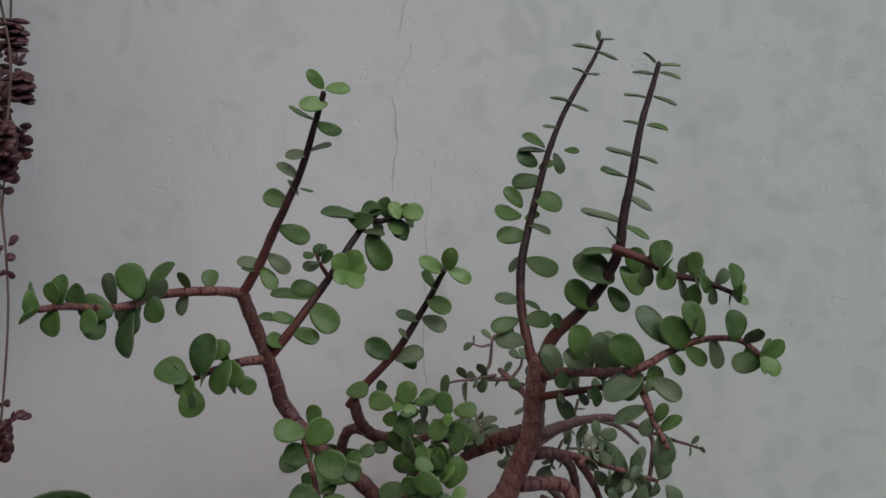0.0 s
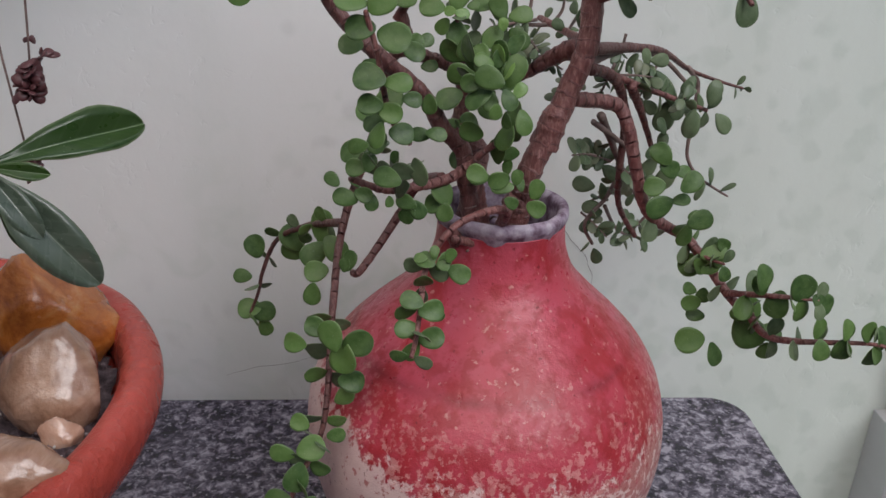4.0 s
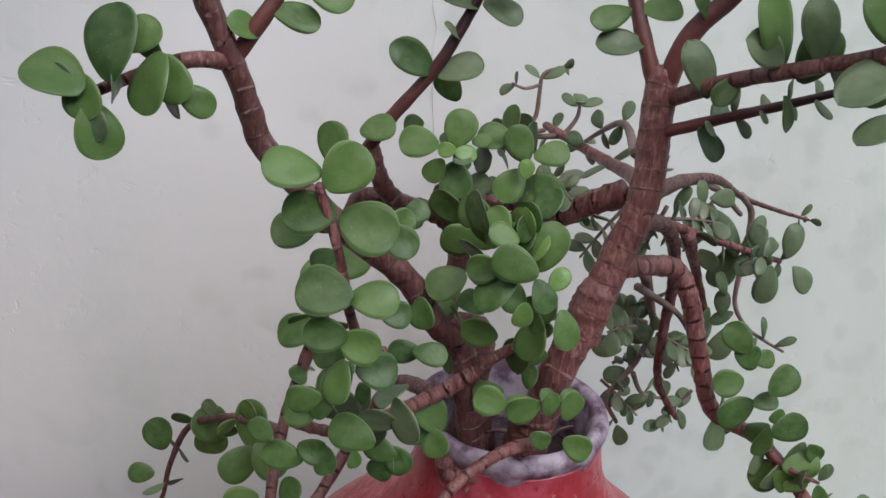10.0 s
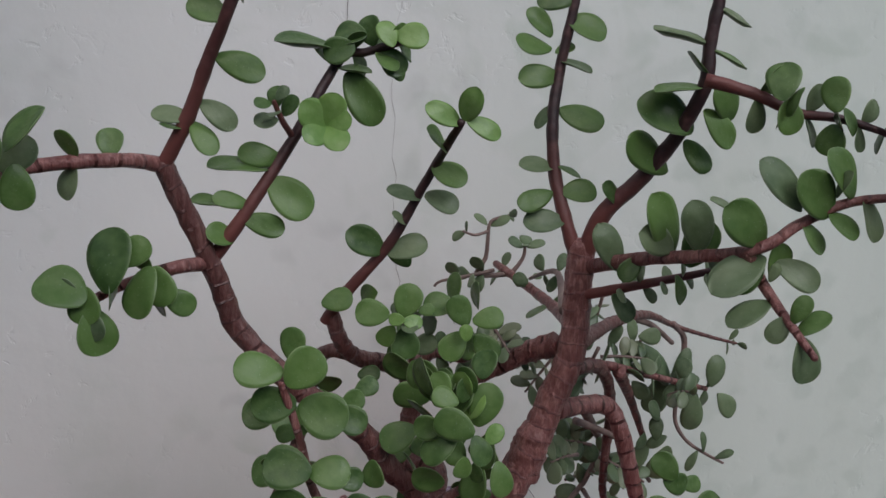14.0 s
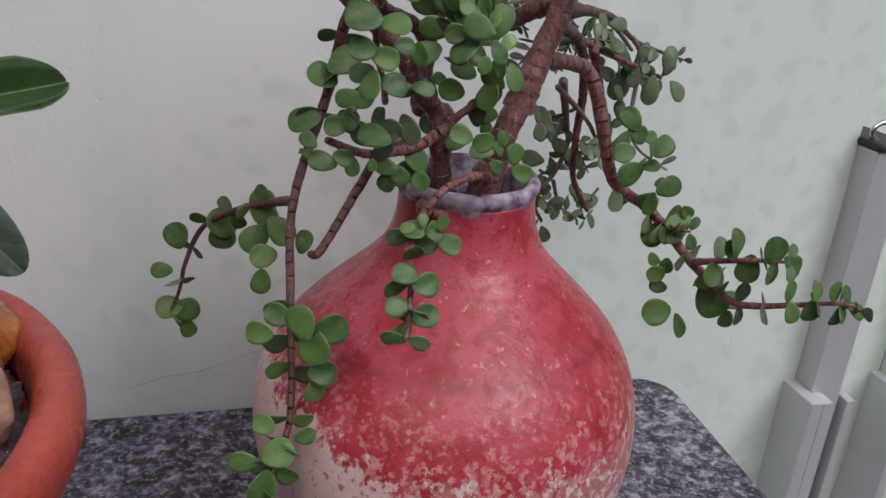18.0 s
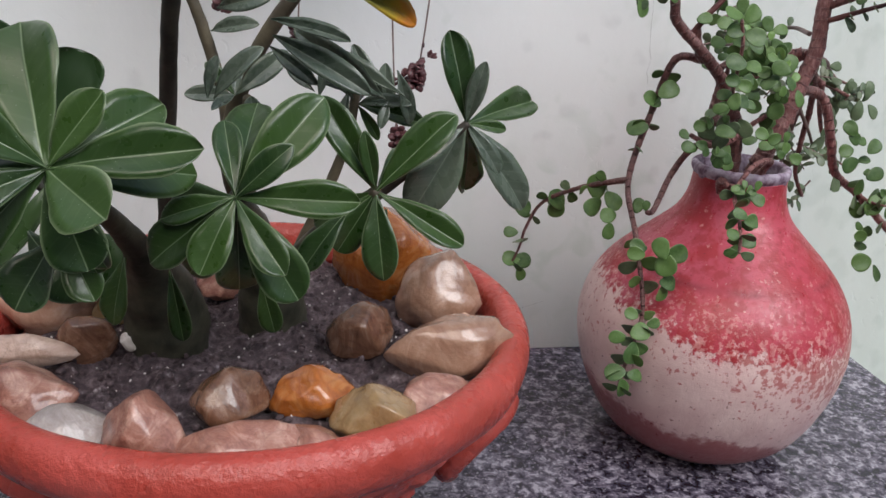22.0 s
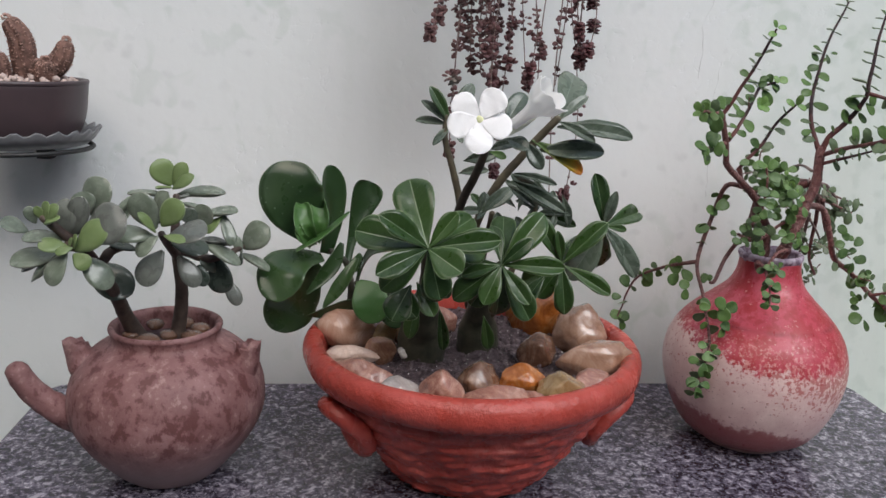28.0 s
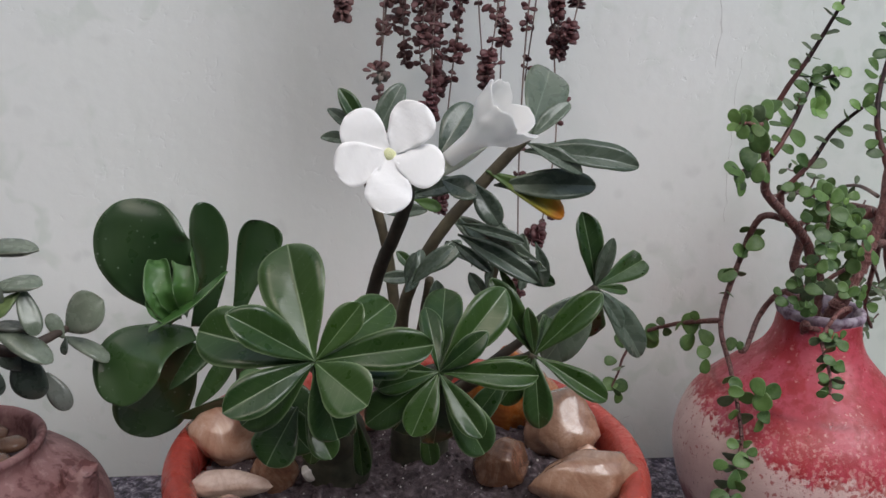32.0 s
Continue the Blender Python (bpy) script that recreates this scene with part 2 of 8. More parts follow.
def make_worn_rim():
    m, t, b = material("worn_whitish_rim")
    v = coords(t)
    col = ramp(t, noise_tex(t, v, 95, 4, 0.6), [(0.37, (0.12, 0.065, 0.10)), (0.48, (0.28, 0.215, 0.28)), (0.62, (0.46, 0.40, 0.47))])
    finish(t, b, col, 0.7, noise_tex(t, v, 120, 4), 0.6, 0.002)
    return m


def make_brown_clay():
    m, t, b = material("mottled_brown_clay")
    v = coords(t)
    col = ramp(t, noise_tex(t, v, 16, 5, 0.6), [(0.3, (0.17, 0.075, 0.072)), (0.6, (0.255, 0.13, 0.128)), (0.8, (0.33, 0.195, 0.195))])
    stretch = node(t, "Mapping")
    stretch.inputs["Scale"].default_value = (50.0, 50.0, 40.0)
    t.links.new(v, stretch.inputs[0])
    blot = noise_tex(t, stretch.outputs[0], 1.0, 6, 0.68)
    z = axis_value(t, v, 2)
    band = ramp(t, z, [(0.03, grey(0.0)), (0.08, grey(1.0)), (0.17, grey(0.8)), (0.2, grey(0.3))])
    col = mix(t, math_node(t, "MULTIPLY", ramp(t, blot, [(0.56, grey(0.0)), (0.62, grey(0.6))]), band), col, (0.42, 0.27, 0.25))
    col = mix(t, math_node(t, "MULTIPLY", ramp(t, blot, [(0.41, grey(0.9)), (0.49, grey(0.0))]), ramp(t, z, [(0.045, grey(0.15)), (0.085, grey(1.0))])), col, (0.11, 0.036, 0.034))
    low = ramp(t, math_node(t, "ADD", z, math_node(t, "MULTIPLY", noise_tex(t, v, 12, 3), 0.06)), [(0.06, grey(0.55)), (0.11, grey(0.0))])
    col = mix(t, low, col, (0.30, 0.25, 0.26))
    finish(t, b, col, 0.62, math_node(t, "ADD", blot, noise_tex(t, v, 150, 3)), 0.35, 0.0018)
    return m


def make_soil():
    m, t, b = material("dark_wet_soil")
    v = coords(t)
    col = ramp(t, noise_tex(t, v, 130, 5, 0.7), [(0.33, (0.026, 0.016, 0.018)), (0.50, (0.090, 0.060, 0.066)), (0.62, (0.18, 0.135, 0.145)), (0.72, (0.46, 0.42, 0.43))])
    finish(t, b, col, 0.55, noise_tex(t, v, 110, 6, 0.7), 1.0, 0.006)
    return m


def make_bark(name, k):
    m, t, b = material(name)
    v = coords(t)
    a = t.nodes.new("ShaderNodeAttribute")
    a.attribute_name = "run"
    c = t.nodes.new("ShaderNodeCombineXYZ")
    t.links.new(math_node(t, "MULTIPLY", a.outputs["Fac"], 150.0), c.inputs[0])
    t.links.new(math_node(t, "MULTIPLY", axis_value(t, v, 0), 620.0), c.inputs[1])
    t.links.new(math_node(t, "MULTIPLY", axis_value(t, v, 1), 620.0), c.inputs[2])
    fibre = noise_tex(t, c.outputs[0], 1.0, 4, 0.6, 0.4)
    blotch = noise_tex(t, v, 70, 4, 0.6)
    col = ramp(t, fibre, [(0.30, (0.140, 0.048, 0.044)), (0.5, (0.205, 0.082, 0.075)), (0.72, (0.34, 0.175, 0.158))])
    col = mix(t, ramp(t, blotch, [(0.5, grey(0.0)), (0.68, grey(0.6))]), col, (0.11, 0.030, 0.028))
    col = mix(t, ramp(t, blotch, [(0.3, grey(0.55)), (0.42, grey(0.0))]), col, (0.38, 0.20, 0.175))
    wave = math_node(t, "ADD", math_node(t, "MULTIPLY", a.outputs["Fac"], 125.0), math_node(t, "MULTIPLY", noise_tex(t, v, 90, 2), 0.9))
    ring = ramp(t, math_node(t, "FRACT", wave), [(0.04, grey(1.0)), (0.17, grey(0.0))])
    ring = math_node(t, "MULTIPLY", ring, ramp(t, noise_tex(t, v, 130, 2), [(0.38, grey(0.0)), (0.5, grey(1.0))]))
    col = mix(t, math_node(t, "MULTIPLY", ring, 0.7), col, (0.06, 0.018, 0.018))
    h = math_node(t, "SUBTRACT", math_node(t, "ADD", math_node(t, "MULTIPLY", fibre, 0.6), math_node(t, "MULTIPLY", blotch, 1.1)), math_node(t, "MULTIPLY", ring, 0.9))
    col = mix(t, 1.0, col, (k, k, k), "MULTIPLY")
    finish(t, b, col, 0.42, h, 1.0, 0.0018)
    return m


def make_young_bark():
    m, t, b = material("dark_purple_young_stem")
    v = coords(t)
    col = ramp(t, noise_tex(t, v, 120, 4), [(0.3, (0.014, 0.006, 0.008)), (0.55, (0.040, 0.015, 0.017)), (0.75, (0.12, 0.055, 0.055))])
    a = t.nodes.new("ShaderNodeAttribute")
    a.attribute_name = "run"
    old = ramp(t, math_node(t, "ADD", a.outputs["Fac"], math_node(t, "MULTIPLY", noise_tex(t, v, 45, 3), 0.05)), [(0.045, grey(0.85)), (0.085, grey(0.0))])
    col = mix(t, old, col, (0.16, 0.050, 0.043))
    finish(t, b, col, 0.5, noise_tex(t, v, 240, 4), 0.6, 0.001)
    return m


def make_grey_stem(name, dark, light):
    m, t, b = material(name)
    v = coords(t)
    finish(t, b, ramp(t, noise_tex(t, v, 60, 5, 0.65), [(0.3, dark), (0.7, light)]), 0.6, noise_tex(t, v, 140, 4), 0.5, 0.0015)
    return m


def make_leaf(name, dark, light, pale, vein=None, vein_width=0.02, rough=(0.25, 0.45), rim=None, ribs=0.0, coat=0.1, drop=13.0):
    m, t, b = material(name)
    v = coords(t)
    r = object_random(t)
    col = mix(t, r, dark, light)
    col = mix(t, math_node(t, "MULTIPLY", ramp(t, noise_tex(t, v, 2.2, 3), [(0.42, grey(0.0)), (0.75, grey(1.0))]), 0.5), col, pale)
    x = math_node(t, "ABSOLUTE", axis_value(t, v, 0))
    h = math_node(t, "MULTIPLY", noise_tex(t, v, 5, 2), 2.2 if ribs else 0.6)
    if ribs:
        w = node(t, "TexWave", Scale=2.6, Distortion=1.2)
        c = t.nodes.new("ShaderNodeCombineXYZ")
        t.links.new(math_node(t, "SUBTRACT", axis_value(t, v, 1), math_node(t, "MULTIPLY", x, 0.7)), c.inputs[0])
        t.links.new(c.outputs[0], w.inputs["Vector"])
        line = ramp(t, w.outputs["Fac"], [(0.88, grey(0.0)), (0.97, grey(0.22 * ribs))])
        col = mix(t, line, col, vein)
    if vein:
        col = mix(t, ramp(t, x, [(vein_width * 0.4, grey(0.65)), (vein_width, grey(0.0))]), col, vein)
    if rim:
        a = t.nodes.new("ShaderNodeAttribute")
        a.attribute_name = "across"
        col = mix(t, ramp(t, a.outputs["Fac"], [(0.90, grey(0.0)), (0.99, grey(0.55))]), col, rim)
    drops = node(t, "TexVoronoi", Scale=drop)
    t.links.new(v, drops.inputs["Vector"])
    few = ramp(t, noise_tex(t, v, 3.1, 2), [(0.44, grey(0.0)), (0.56, grey(1.0))])
    wet = math_node(t, "MULTIPLY", ramp(t, drops.outputs["Distance"], [(0.06, grey(1.0)), (0.15, grey(0.0))]), few)
    # Drop glints are mixed into the colour as pale specks.
    col = mix(t, math_node(t, "MULTIPLY", wet, 0.5), col, (0.30, 0.35, 0.29))
    finish(t, b, col, ramp(t, noise_tex(t, v, 4, 3), [(0.35, grey(rough[0])), (0.65, grey(rough[1]))]), math_node(t, "ADD", h, math_node(t, "MULTIPLY", wet, 0.5)), 0.25, 0.0012, spec=0.33)
    b.inputs["Coat Weight"].default_value, b.inputs["Coat Roughness"].default_value = coat, 0.12
    return m


def make_stone(name, dark, mid, light, rough=0.14, scale=26.0):
    m, t, b = material(name)
    v = coords(t)
    n = noise_tex(t, v, scale * 1.5, 7, 0.68, 1.4)
    veins = node(t, "TexVoronoi", Scale=scale * 2.2)
    veins.feature = "DISTANCE_TO_EDGE"
    t.links.new(v, veins.inputs["Vector"])
    col = ramp(t, n, [(0.3, dark), (0.5, mid), (0.7, light)])
    col = mix(t, ramp(t, noise_tex(t, v, scale * 4, 3), [(0.62, grey(0.0)), (0.72, grey(0.6))]), col, dark)
    col = mix(t, math_node(t, "MULTIPLY", ramp(t, veins.outputs["Distance"], [(0.01, grey(0.5)), (0.05, grey(0.0))]), n), col, dark)
    finish(t, b, col, ramp(t, noise_tex(t, v, 30, 3), [(0.35, grey(rough)), (0.65, grey(rough + 0.1))]), noise_tex(t, v, scale * 3, 6, 0.65), 0.6, 0.004)
    b.inputs["Coat Weight"].default_value, b.inputs["Coat Roughness"].default_value = 0.7, 0.09
    return m


def make_plain(name, color, rough, metal=0.0, scale=30.0, spread=0.15):
    m, t, b = material(name)
    v = coords(t)
    a = tuple(c * (1 - spread) for c in color)
    finish(t, b, ramp(t, noise_tex(t, v, scale, 4), [(0.3, a), (0.7, color)]), rough, noise_tex(t, v, scale * 4, 3), 0.15, 0.001, metal)
    return m


WALL = make_wall()
GRANITE = make_granite()
RED = make_red_paint()
VASE = make_vase_paint()
RIM = make_worn_rim()
CLAY = make_brown_clay()
SOIL = make_soil()
BARK = make_bark("reddish_brown_bark", 1.0)
# Same bark multiplied down, so rear and hanging limbs hold shade in their colour.
BARK_DARK = make_bark("shade_darkened_bark", 0.62)
YOUNG = make_young_bark()
DRY = make_grey_stem("dry_grey_twig", (0.10, 0.065, 0.055), (0.27, 0.19, 0.17))
ADENIUM_BARK = make_grey_stem("grey_green_caudex", (0.024, 0.025, 0.016), (0.080, 0.076, 0.050))
ADENIUM_STEM = make_grey_stem("olive_stem", (0.045, 0.035, 0.022), (0.12, 0.10, 0.06))
DARK_STEM = make_grey_stem("dark_wet_rose_stem", (0.016, 0.013, 0.010), (0.060, 0.048, 0.035))
JADE_STEM = make_grey_stem("brown_succulent_stem", (0.035, 0.022, 0.02), (0.10, 0.07, 0.055))
BUSH_LEAF = make_leaf("bush_leaf_green", (0.034, 0.078, 0.018), (0.090, 0.168, 0.040), (0.155, 0.235, 0.085), rough=(0.38, 0.58), rim=(0.22, 0.30, 0.15), coat=0.06)
BUSH_FRESH = make_leaf("fresh_bush_leaf", (0.110, 0.215, 0.055), (0.16, 0.28, 0.07), (0.26, 0.38, 0.15), rough=(0.32, 0.5))
BUSH_DULL = make_leaf("dull_bush_leaf", (0.066, 0.108, 0.050), (0.128, 0.176, 0.088), (0.20, 0.25, 0.15), rough=(0.38, 0.58), rim=(0.22, 0.28, 0.17), coat=0.06)
def make_thicket_leaf():
    m, t, b = material("thicket_leaf")
    r = t.nodes.new("ShaderNodeNewGeometry").outputs["Random Per Island"]
    finish(t, b, ramp(t, r, [(0.1, (0.055, 0.092, 0.042)), (0.6, (0.105, 0.150, 0.075)), (0.95, (0.17, 0.19, 0.115))]), 0.42)
    return m


THICKET = make_thicket_leaf()
ROSE_LEAF = make_leaf("desert_rose_leaf", (0.013, 0.036, 0.008), (0.035, 0.076, 0.014), (0.050, 0.092, 0.026), vein=(0.24, 0.31, 0.18), vein_width=0.0060, rough=(0.24, 0.55), rim=(0.26, 0.33, 0.19), ribs=0.14, coat=0.34, drop=24.0)
ROSE_GREY = make_leaf("wet_grey_rose_leaf", (0.050, 0.070, 0.050), (0.100, 0.128, 0.092), (0.15, 0.18, 0.145), vein=(0.27, 0.31, 0.25), vein_width=0.005, rough=(0.2, 0.4), rim=(0.14, 0.19, 0.12), ribs=0.3, coat=0.4, drop=24.0)
KAL_YOUNG = make_leaf("young_succulent_leaf", (0.035, 0.095, 0.022), (0.06, 0.14, 0.035), (0.085, 0.16, 0.06), rough=(0.35, 0.5), rim=(0.2, 0.28, 0.15))
KAL_LEAF = make_leaf("broad_succulent_leaf", (0.016, 0.038, 0.012), (0.034, 0.070, 0.020), (0.055, 0.092, 0.038), rough=(0.24, 0.42), rim=(0.10, 0.15, 0.08), coat=0.45)
JADE_LEAF = make_leaf("jade_leaf", (0.095, 0.120, 0.088), (0.165, 0.195, 0.142), (0.28, 0.305, 0.25), rough=(0.16, 0.36), rim=(0.20, 0.20, 0.16), coat=0.40)
JADE_DULL = make_leaf("grey_purple_jade_leaf", (0.090, 0.098, 0.084), (0.150, 0.160, 0.138), (0.26, 0.27, 0.245), rough=(0.22, 0.38), rim=(0.17, 0.16, 0.14), coat=0.35)
# Jade green scaled down: shade on rear and low leaves put into colour.
JADE_DEEP = make_leaf("shaded_jade_leaf", (0.034, 0.046, 0.036), (0.066, 0.082, 0.064), (0.12, 0.14, 0.115), rough=(0.22, 0.40), rim=(0.09, 0.10, 0.08), coat=0.30)
JADE_FRESH = make_leaf("fresh_jade_leaf", (0.115, 0.165, 0.06), (0.155, 0.215, 0.08), (0.23, 0.29, 0.14), rough=(0.28, 0.42), rim=(0.3, 0.36, 0.2))
SEDUM_LEAF = make_leaf("dark_red_sedum_leaf", (0.068, 0.022, 0.026), (0.120, 0.047, 0.050), (0.21, 0.13, 0.11), rough=(0.4, 0.6))
def make_yellow_leaf():
    m, t, b = material("yellowing_leaf")
    v = coords(t)
    y = math_node(t, "ADD", axis_value(t, v, 1), math_node(t, "MULTIPLY", math_node(t, "SUBTRACT", noise_tex(t, v, 5, 4), 0.5), 0.35))
    finish(t, b, ramp(t, y, [(0.25, (0.07, 0.12, 0.03)), (0.55, (0.25, 0.25, 0.03)), (0.75, (0.60, 0.40, 0.03)), (0.9, (0.72, 0.25, 0.02))]), 0.4)
    return m


YELLOW_LEAF = make_yellow_leaf()


def make_petal(name, share):
    m, t, b = material(name)
    v = coords(t)
    finish(t, b, ramp(t, noise_tex(t, v, 3, 3), [(0.3, (0.96, 0.95, 0.955)), (0.7, (0.975, 0.97, 0.965))]), 0.4, noise_tex(t, v, 9, 3), 0.15, 0.001)
    thin = node(t, "BsdfTranslucent", Color=(0.97, 0.97, 0.95, 1.0))
    both = t.nodes.new("ShaderNodeMixShader")
    both.inputs[0].default_value = share
    t.links.new(b.outputs[0], both.inputs[1])
    t.links.new(thin.outputs[0], both.inputs[2])
    t.links.new(both.outputs[0], t.nodes["Material Output"].inputs["Surface"])
    return m


PETAL = make_petal("white_petal", 0.08)
THIN_PETAL = make_petal("thin_white_petal", 0.5)
THROAT = make_plain("yellow_green_throat", (0.84, 0.86, 0.50), 0.6, 0.0, 80.0, 0.2)
TUBE = make_plain("pale_green_flower_tube", (0.84, 0.86, 0.70), 0.5, 0.0, 40.0, 0.1)
ALU = make_plain("brushed_aluminium", (0.58, 0.58, 0.60), 0.38, 0.35, 25.0, 0.08)
GAP_SHADE = make_plain("profile_gap_shade", (0.09, 0.09, 0.10), 0.5, 0.3)
PANEL = make_plain("cream_painted_panel", (0.63, 0.66, 0.58), 0.6, 0.0, 6.0, 0.06)
BLACK = make_plain("black_rubber", (0.02, 0.02, 0.02), 0.5)
STEEL = make_plain("steel_ring", (0.6, 0.6, 0.62), 0.25, 1.0)
GREY_PLASTIC = make_plain("grey_plastic_saucer", (0.15, 0.15, 0.155), 0.3)
DARK_POT = make_plain("dark_brown_glazed_clay", (0.075, 0.05, 0.055), 0.4, 0.0, 18.0, 0.35)
CACTUS = make_plain("brownish_cactus_skin", (0.25, 0.135, 0.105), 0.85, 0.0, 110.0, 0.7)
SPINE = make_plain("pale_cactus_wool", (0.42, 0.26, 0.21), 0.9)
PEBBLE = make_plain("pale_pink_gravel", (0.58, 0.45, 0.40), 0.6, 0.0, 20.0, 0.3)
CEMENT = make_plain("grey_cement", (0.30, 0.30, 0.29), 0.85, 0.0, 8.0, 0.25)
CRACK = make_plain("crack_shadow", (0.19, 0.18, 0.175), 0.9)
S_PINK = make_stone("pale_pink_quartz", (0.360, 0.165, 0.100), (0.500, 0.305, 0.220), (0.640, 0.480, 0.400), 0.16, 13.0)
S_BEIGE = make_stone("polished_beige_stone", (0.200, 0.095, 0.055), (0.340, 0.195, 0.130), (0.480, 0.315, 0.235), 0.14, 12.0)
S_ORANGE = make_stone("polished_orange_agate", (0.20, 0.045, 0.010), (0.42, 0.130, 0.024), (0.52, 0.25, 0.09), 0.18, 16.0)
S_BROWN = make_stone("brown_agate", (0.070, 0.026, 0.015), (0.170, 0.080, 0.046), (0.320, 0.200, 0.140), 0.14, 20.0)
S_ROUGH = make_stone("rough_reddish_stone", (0.180, 0.060, 0.042), (0.350, 0.160, 0.115), (0.530, 0.330, 0.260), 0.42, 38.0)
S_GREY = make_stone("grey_white_quartz", (0.20, 0.165, 0.155), (0.34, 0.295, 0.275), (0.52, 0.48, 0.455), 0.28, 24.0)
S_OCHRE = make_stone("ochre_stone", (0.20, 0.115, 0.045), (0.32, 0.205, 0.095), (0.42, 0.30, 0.165), 0.22, 18.0)
S_CREAM = make_stone("cream_slab", (0.42, 0.27, 0.20), (0.60, 0.44, 0.355), (0.70, 0.56, 0.48), 0.3, 22.0)
S_WHITE = make_stone("small_white_pebble", (0.5, 0.46, 0.42), (0.66, 0.62, 0.58), (0.75, 0.72, 0.7), 0.4, 30.0)


# ---- building blocks ----
def mesh_object(name, bm, mat, parent=None, smooth=True):
    me = bpy.data.meshes.new(name)
    bm.normal_update()
    bm.to_mesh(me)
    bm.free()
    me.materials.append(mat)
    if smooth:
        for p in me.polygons:
            p.use_smooth = True
    ob = new(name, me)
    if parent is not None:
        ob.parent = parent
    return ob


def part(name, bm, mat, parent, label="", smooth=True):
    return tagged(mesh_object(name, bm, mat, parent, smooth), label)


def thing(name, at, label, category, group="", kind=""):
    ob = new(name)
    ob.empty_display_size = 0.02
    ob.location = at
    return tagged(ob, label, category, group, kind)


def box(bm, x0, x1, y0, y1, z0, z1, bevel=0.0, segs=2):
    m = Matrix.LocRotScale(((x0 + x1) / 2, (y0 + y1) / 2, (z0 + z1) / 2), None, (x1 - x0, y1 - y0, z1 - z0))
    vs = bmesh.ops.create_cube(bm, size=1.0, matrix=m)["verts"]
    if bevel:
        es = list({e for v in vs for e in v.link_edges})
        bmesh.ops.bevel(bm, geom=es, offset=bevel, segments=segs, profile=0.5, affect="EDGES")


def lathe(profile, segs=64, wobble=0.0, freq=3.0, closed=False):
    """A surface of revolution about z from (radius, height) pairs."""
    bm = bmesh.new()
    rings = []
    for r, z in profile:
        ring = []
        for i in range(segs):
            a = 2 * math.pi * i / segs
            p = Vector((math.cos(a), math.sin(a), 0))
            k = 1 + wobble * noise.noise(p * freq + Vector((0, 0, z * 14)))
            ring.append(bm.verts.new((p.x * r * k, p.y * r * k, z)))
        rings.append(ring)
    pairs = list(zip(rings, rings[1:])) + ([(rings[-1], rings[0])] if closed else [])
    for a, b in pairs:
        for i in range(segs):
            j = (i + 1) % segs
            bm.faces.new((a[i], a[j], b[j], b[i]))
    if not closed:
        bm.faces.new(list(reversed(rings[0])))
        bm.faces.new(rings[-1])
    return bm


def smooth_profile(points, n=6):
    """Catmull-Rom through the given points."""
    pts = [Vector(p) for p in points]
    out = []
    for i in range(len(pts) - 1):
        p0, p1, p2, p3 = pts[max(i - 1, 0)], pts[i], pts[i + 1], pts[min(i + 2, len(pts) - 1)]
        for k in range(n):
            u = k / n
            out.append(0.5 * (2 * p1 + (p2 - p0) * u + (2 * p0 - 5 * p1 + 4 * p2 - p3) * u * u + (3 * p1 - p0 - 3 * p2 + p3) * u ** 3))
    out.append(pts[-1])
    return out


def tube(points, r0, r1, segs=8, n=5, ring=0.0, step=0.012, flare=0.0, spacing=0.0, radii=None):
    """A tapered, slightly knobbly tube with a rounded end; ring gives it overlapping collars. Returns the bmesh and its line."""
    if spacing:
        rough_length = sum((Vector(b) - Vector(a)).length for a, b in zip(points, points[1:]))
        n = max(4, int(rough_length / (len(points) - 1) / spacing))
    line = smooth_profile(points, n)
    bm = bmesh.new()
    lay = bm.verts.layers.float.new("run")
    total = sum((b - a).length for a, b in zip(line, line[1:])) or 1.0
    up, rings, run = Vector((0.3, 0.2, 0.9)).normalized(), [], 0.0
    steps = [(p, 1.0) for p in line]
    tail = (line[-1] - line[-2]).normalized()
    steps += [(line[-1] + tail * r1 * 0.45, 0.85), (line[-1] + tail * r1 * 0.75, 0.5)]
    for i, (p, shrink) in enumerate(steps):
        if i < len(line):
            d = (line[min(i + 1, len(line) - 1)] - line[max(i - 1, 0)]).normalized()
            side = d.cross(up)
            side = side.normalized() if side.length > 1e-4 else d.orthogonal().normalized()
            up = side.cross(d).normalized()
        if i:
            run += (p - steps[i - 1][0]).length
        u = min(1.0, run / total)
        if radii:
            f = u * (len(radii) - 1)
            k = min(int(f), len(radii) - 2)
            s = (f - k) ** 2 * (3 - 2 * (f - k))
            r = radii[k] * (1 - s) + radii[k + 1] * s
        else:
            r = r0 + (r1 - r0) * u + flare * max(0.0, 1 - run / (r0 * 4)) * r0
        phase = run / step + 0.6 * noise.noise(Vector((run * 60, r0 * 900, 0.5)))
        saw = phase % 1.0
        r *= (1 + ring * 0.45 * (saw ** 3 - 0.25)) * shrink
        loop = []
        for k in range(segs):
            a = 2 * math.pi * k / segs
            q = side * math.cos(a) + up * math.sin(a)
            vert = bm.verts.new(p + q * r * (1 + 0.13 * noise.noise(p * 160 + q * 2) * (0.4 if radii else 1.0)))
            vert[lay] = run
            loop.append(vert)
        rings.append(loop)
    for a, b in zip(rings, rings[1:]):
        for k in range(segs):
            j = (k + 1) % segs
            bm.faces.new((a[k], a[j], b[j], b[k]))
    bm.faces.new(list(reversed(rings[0])))
    bm.faces.new(rings[-1])
    return bm, line


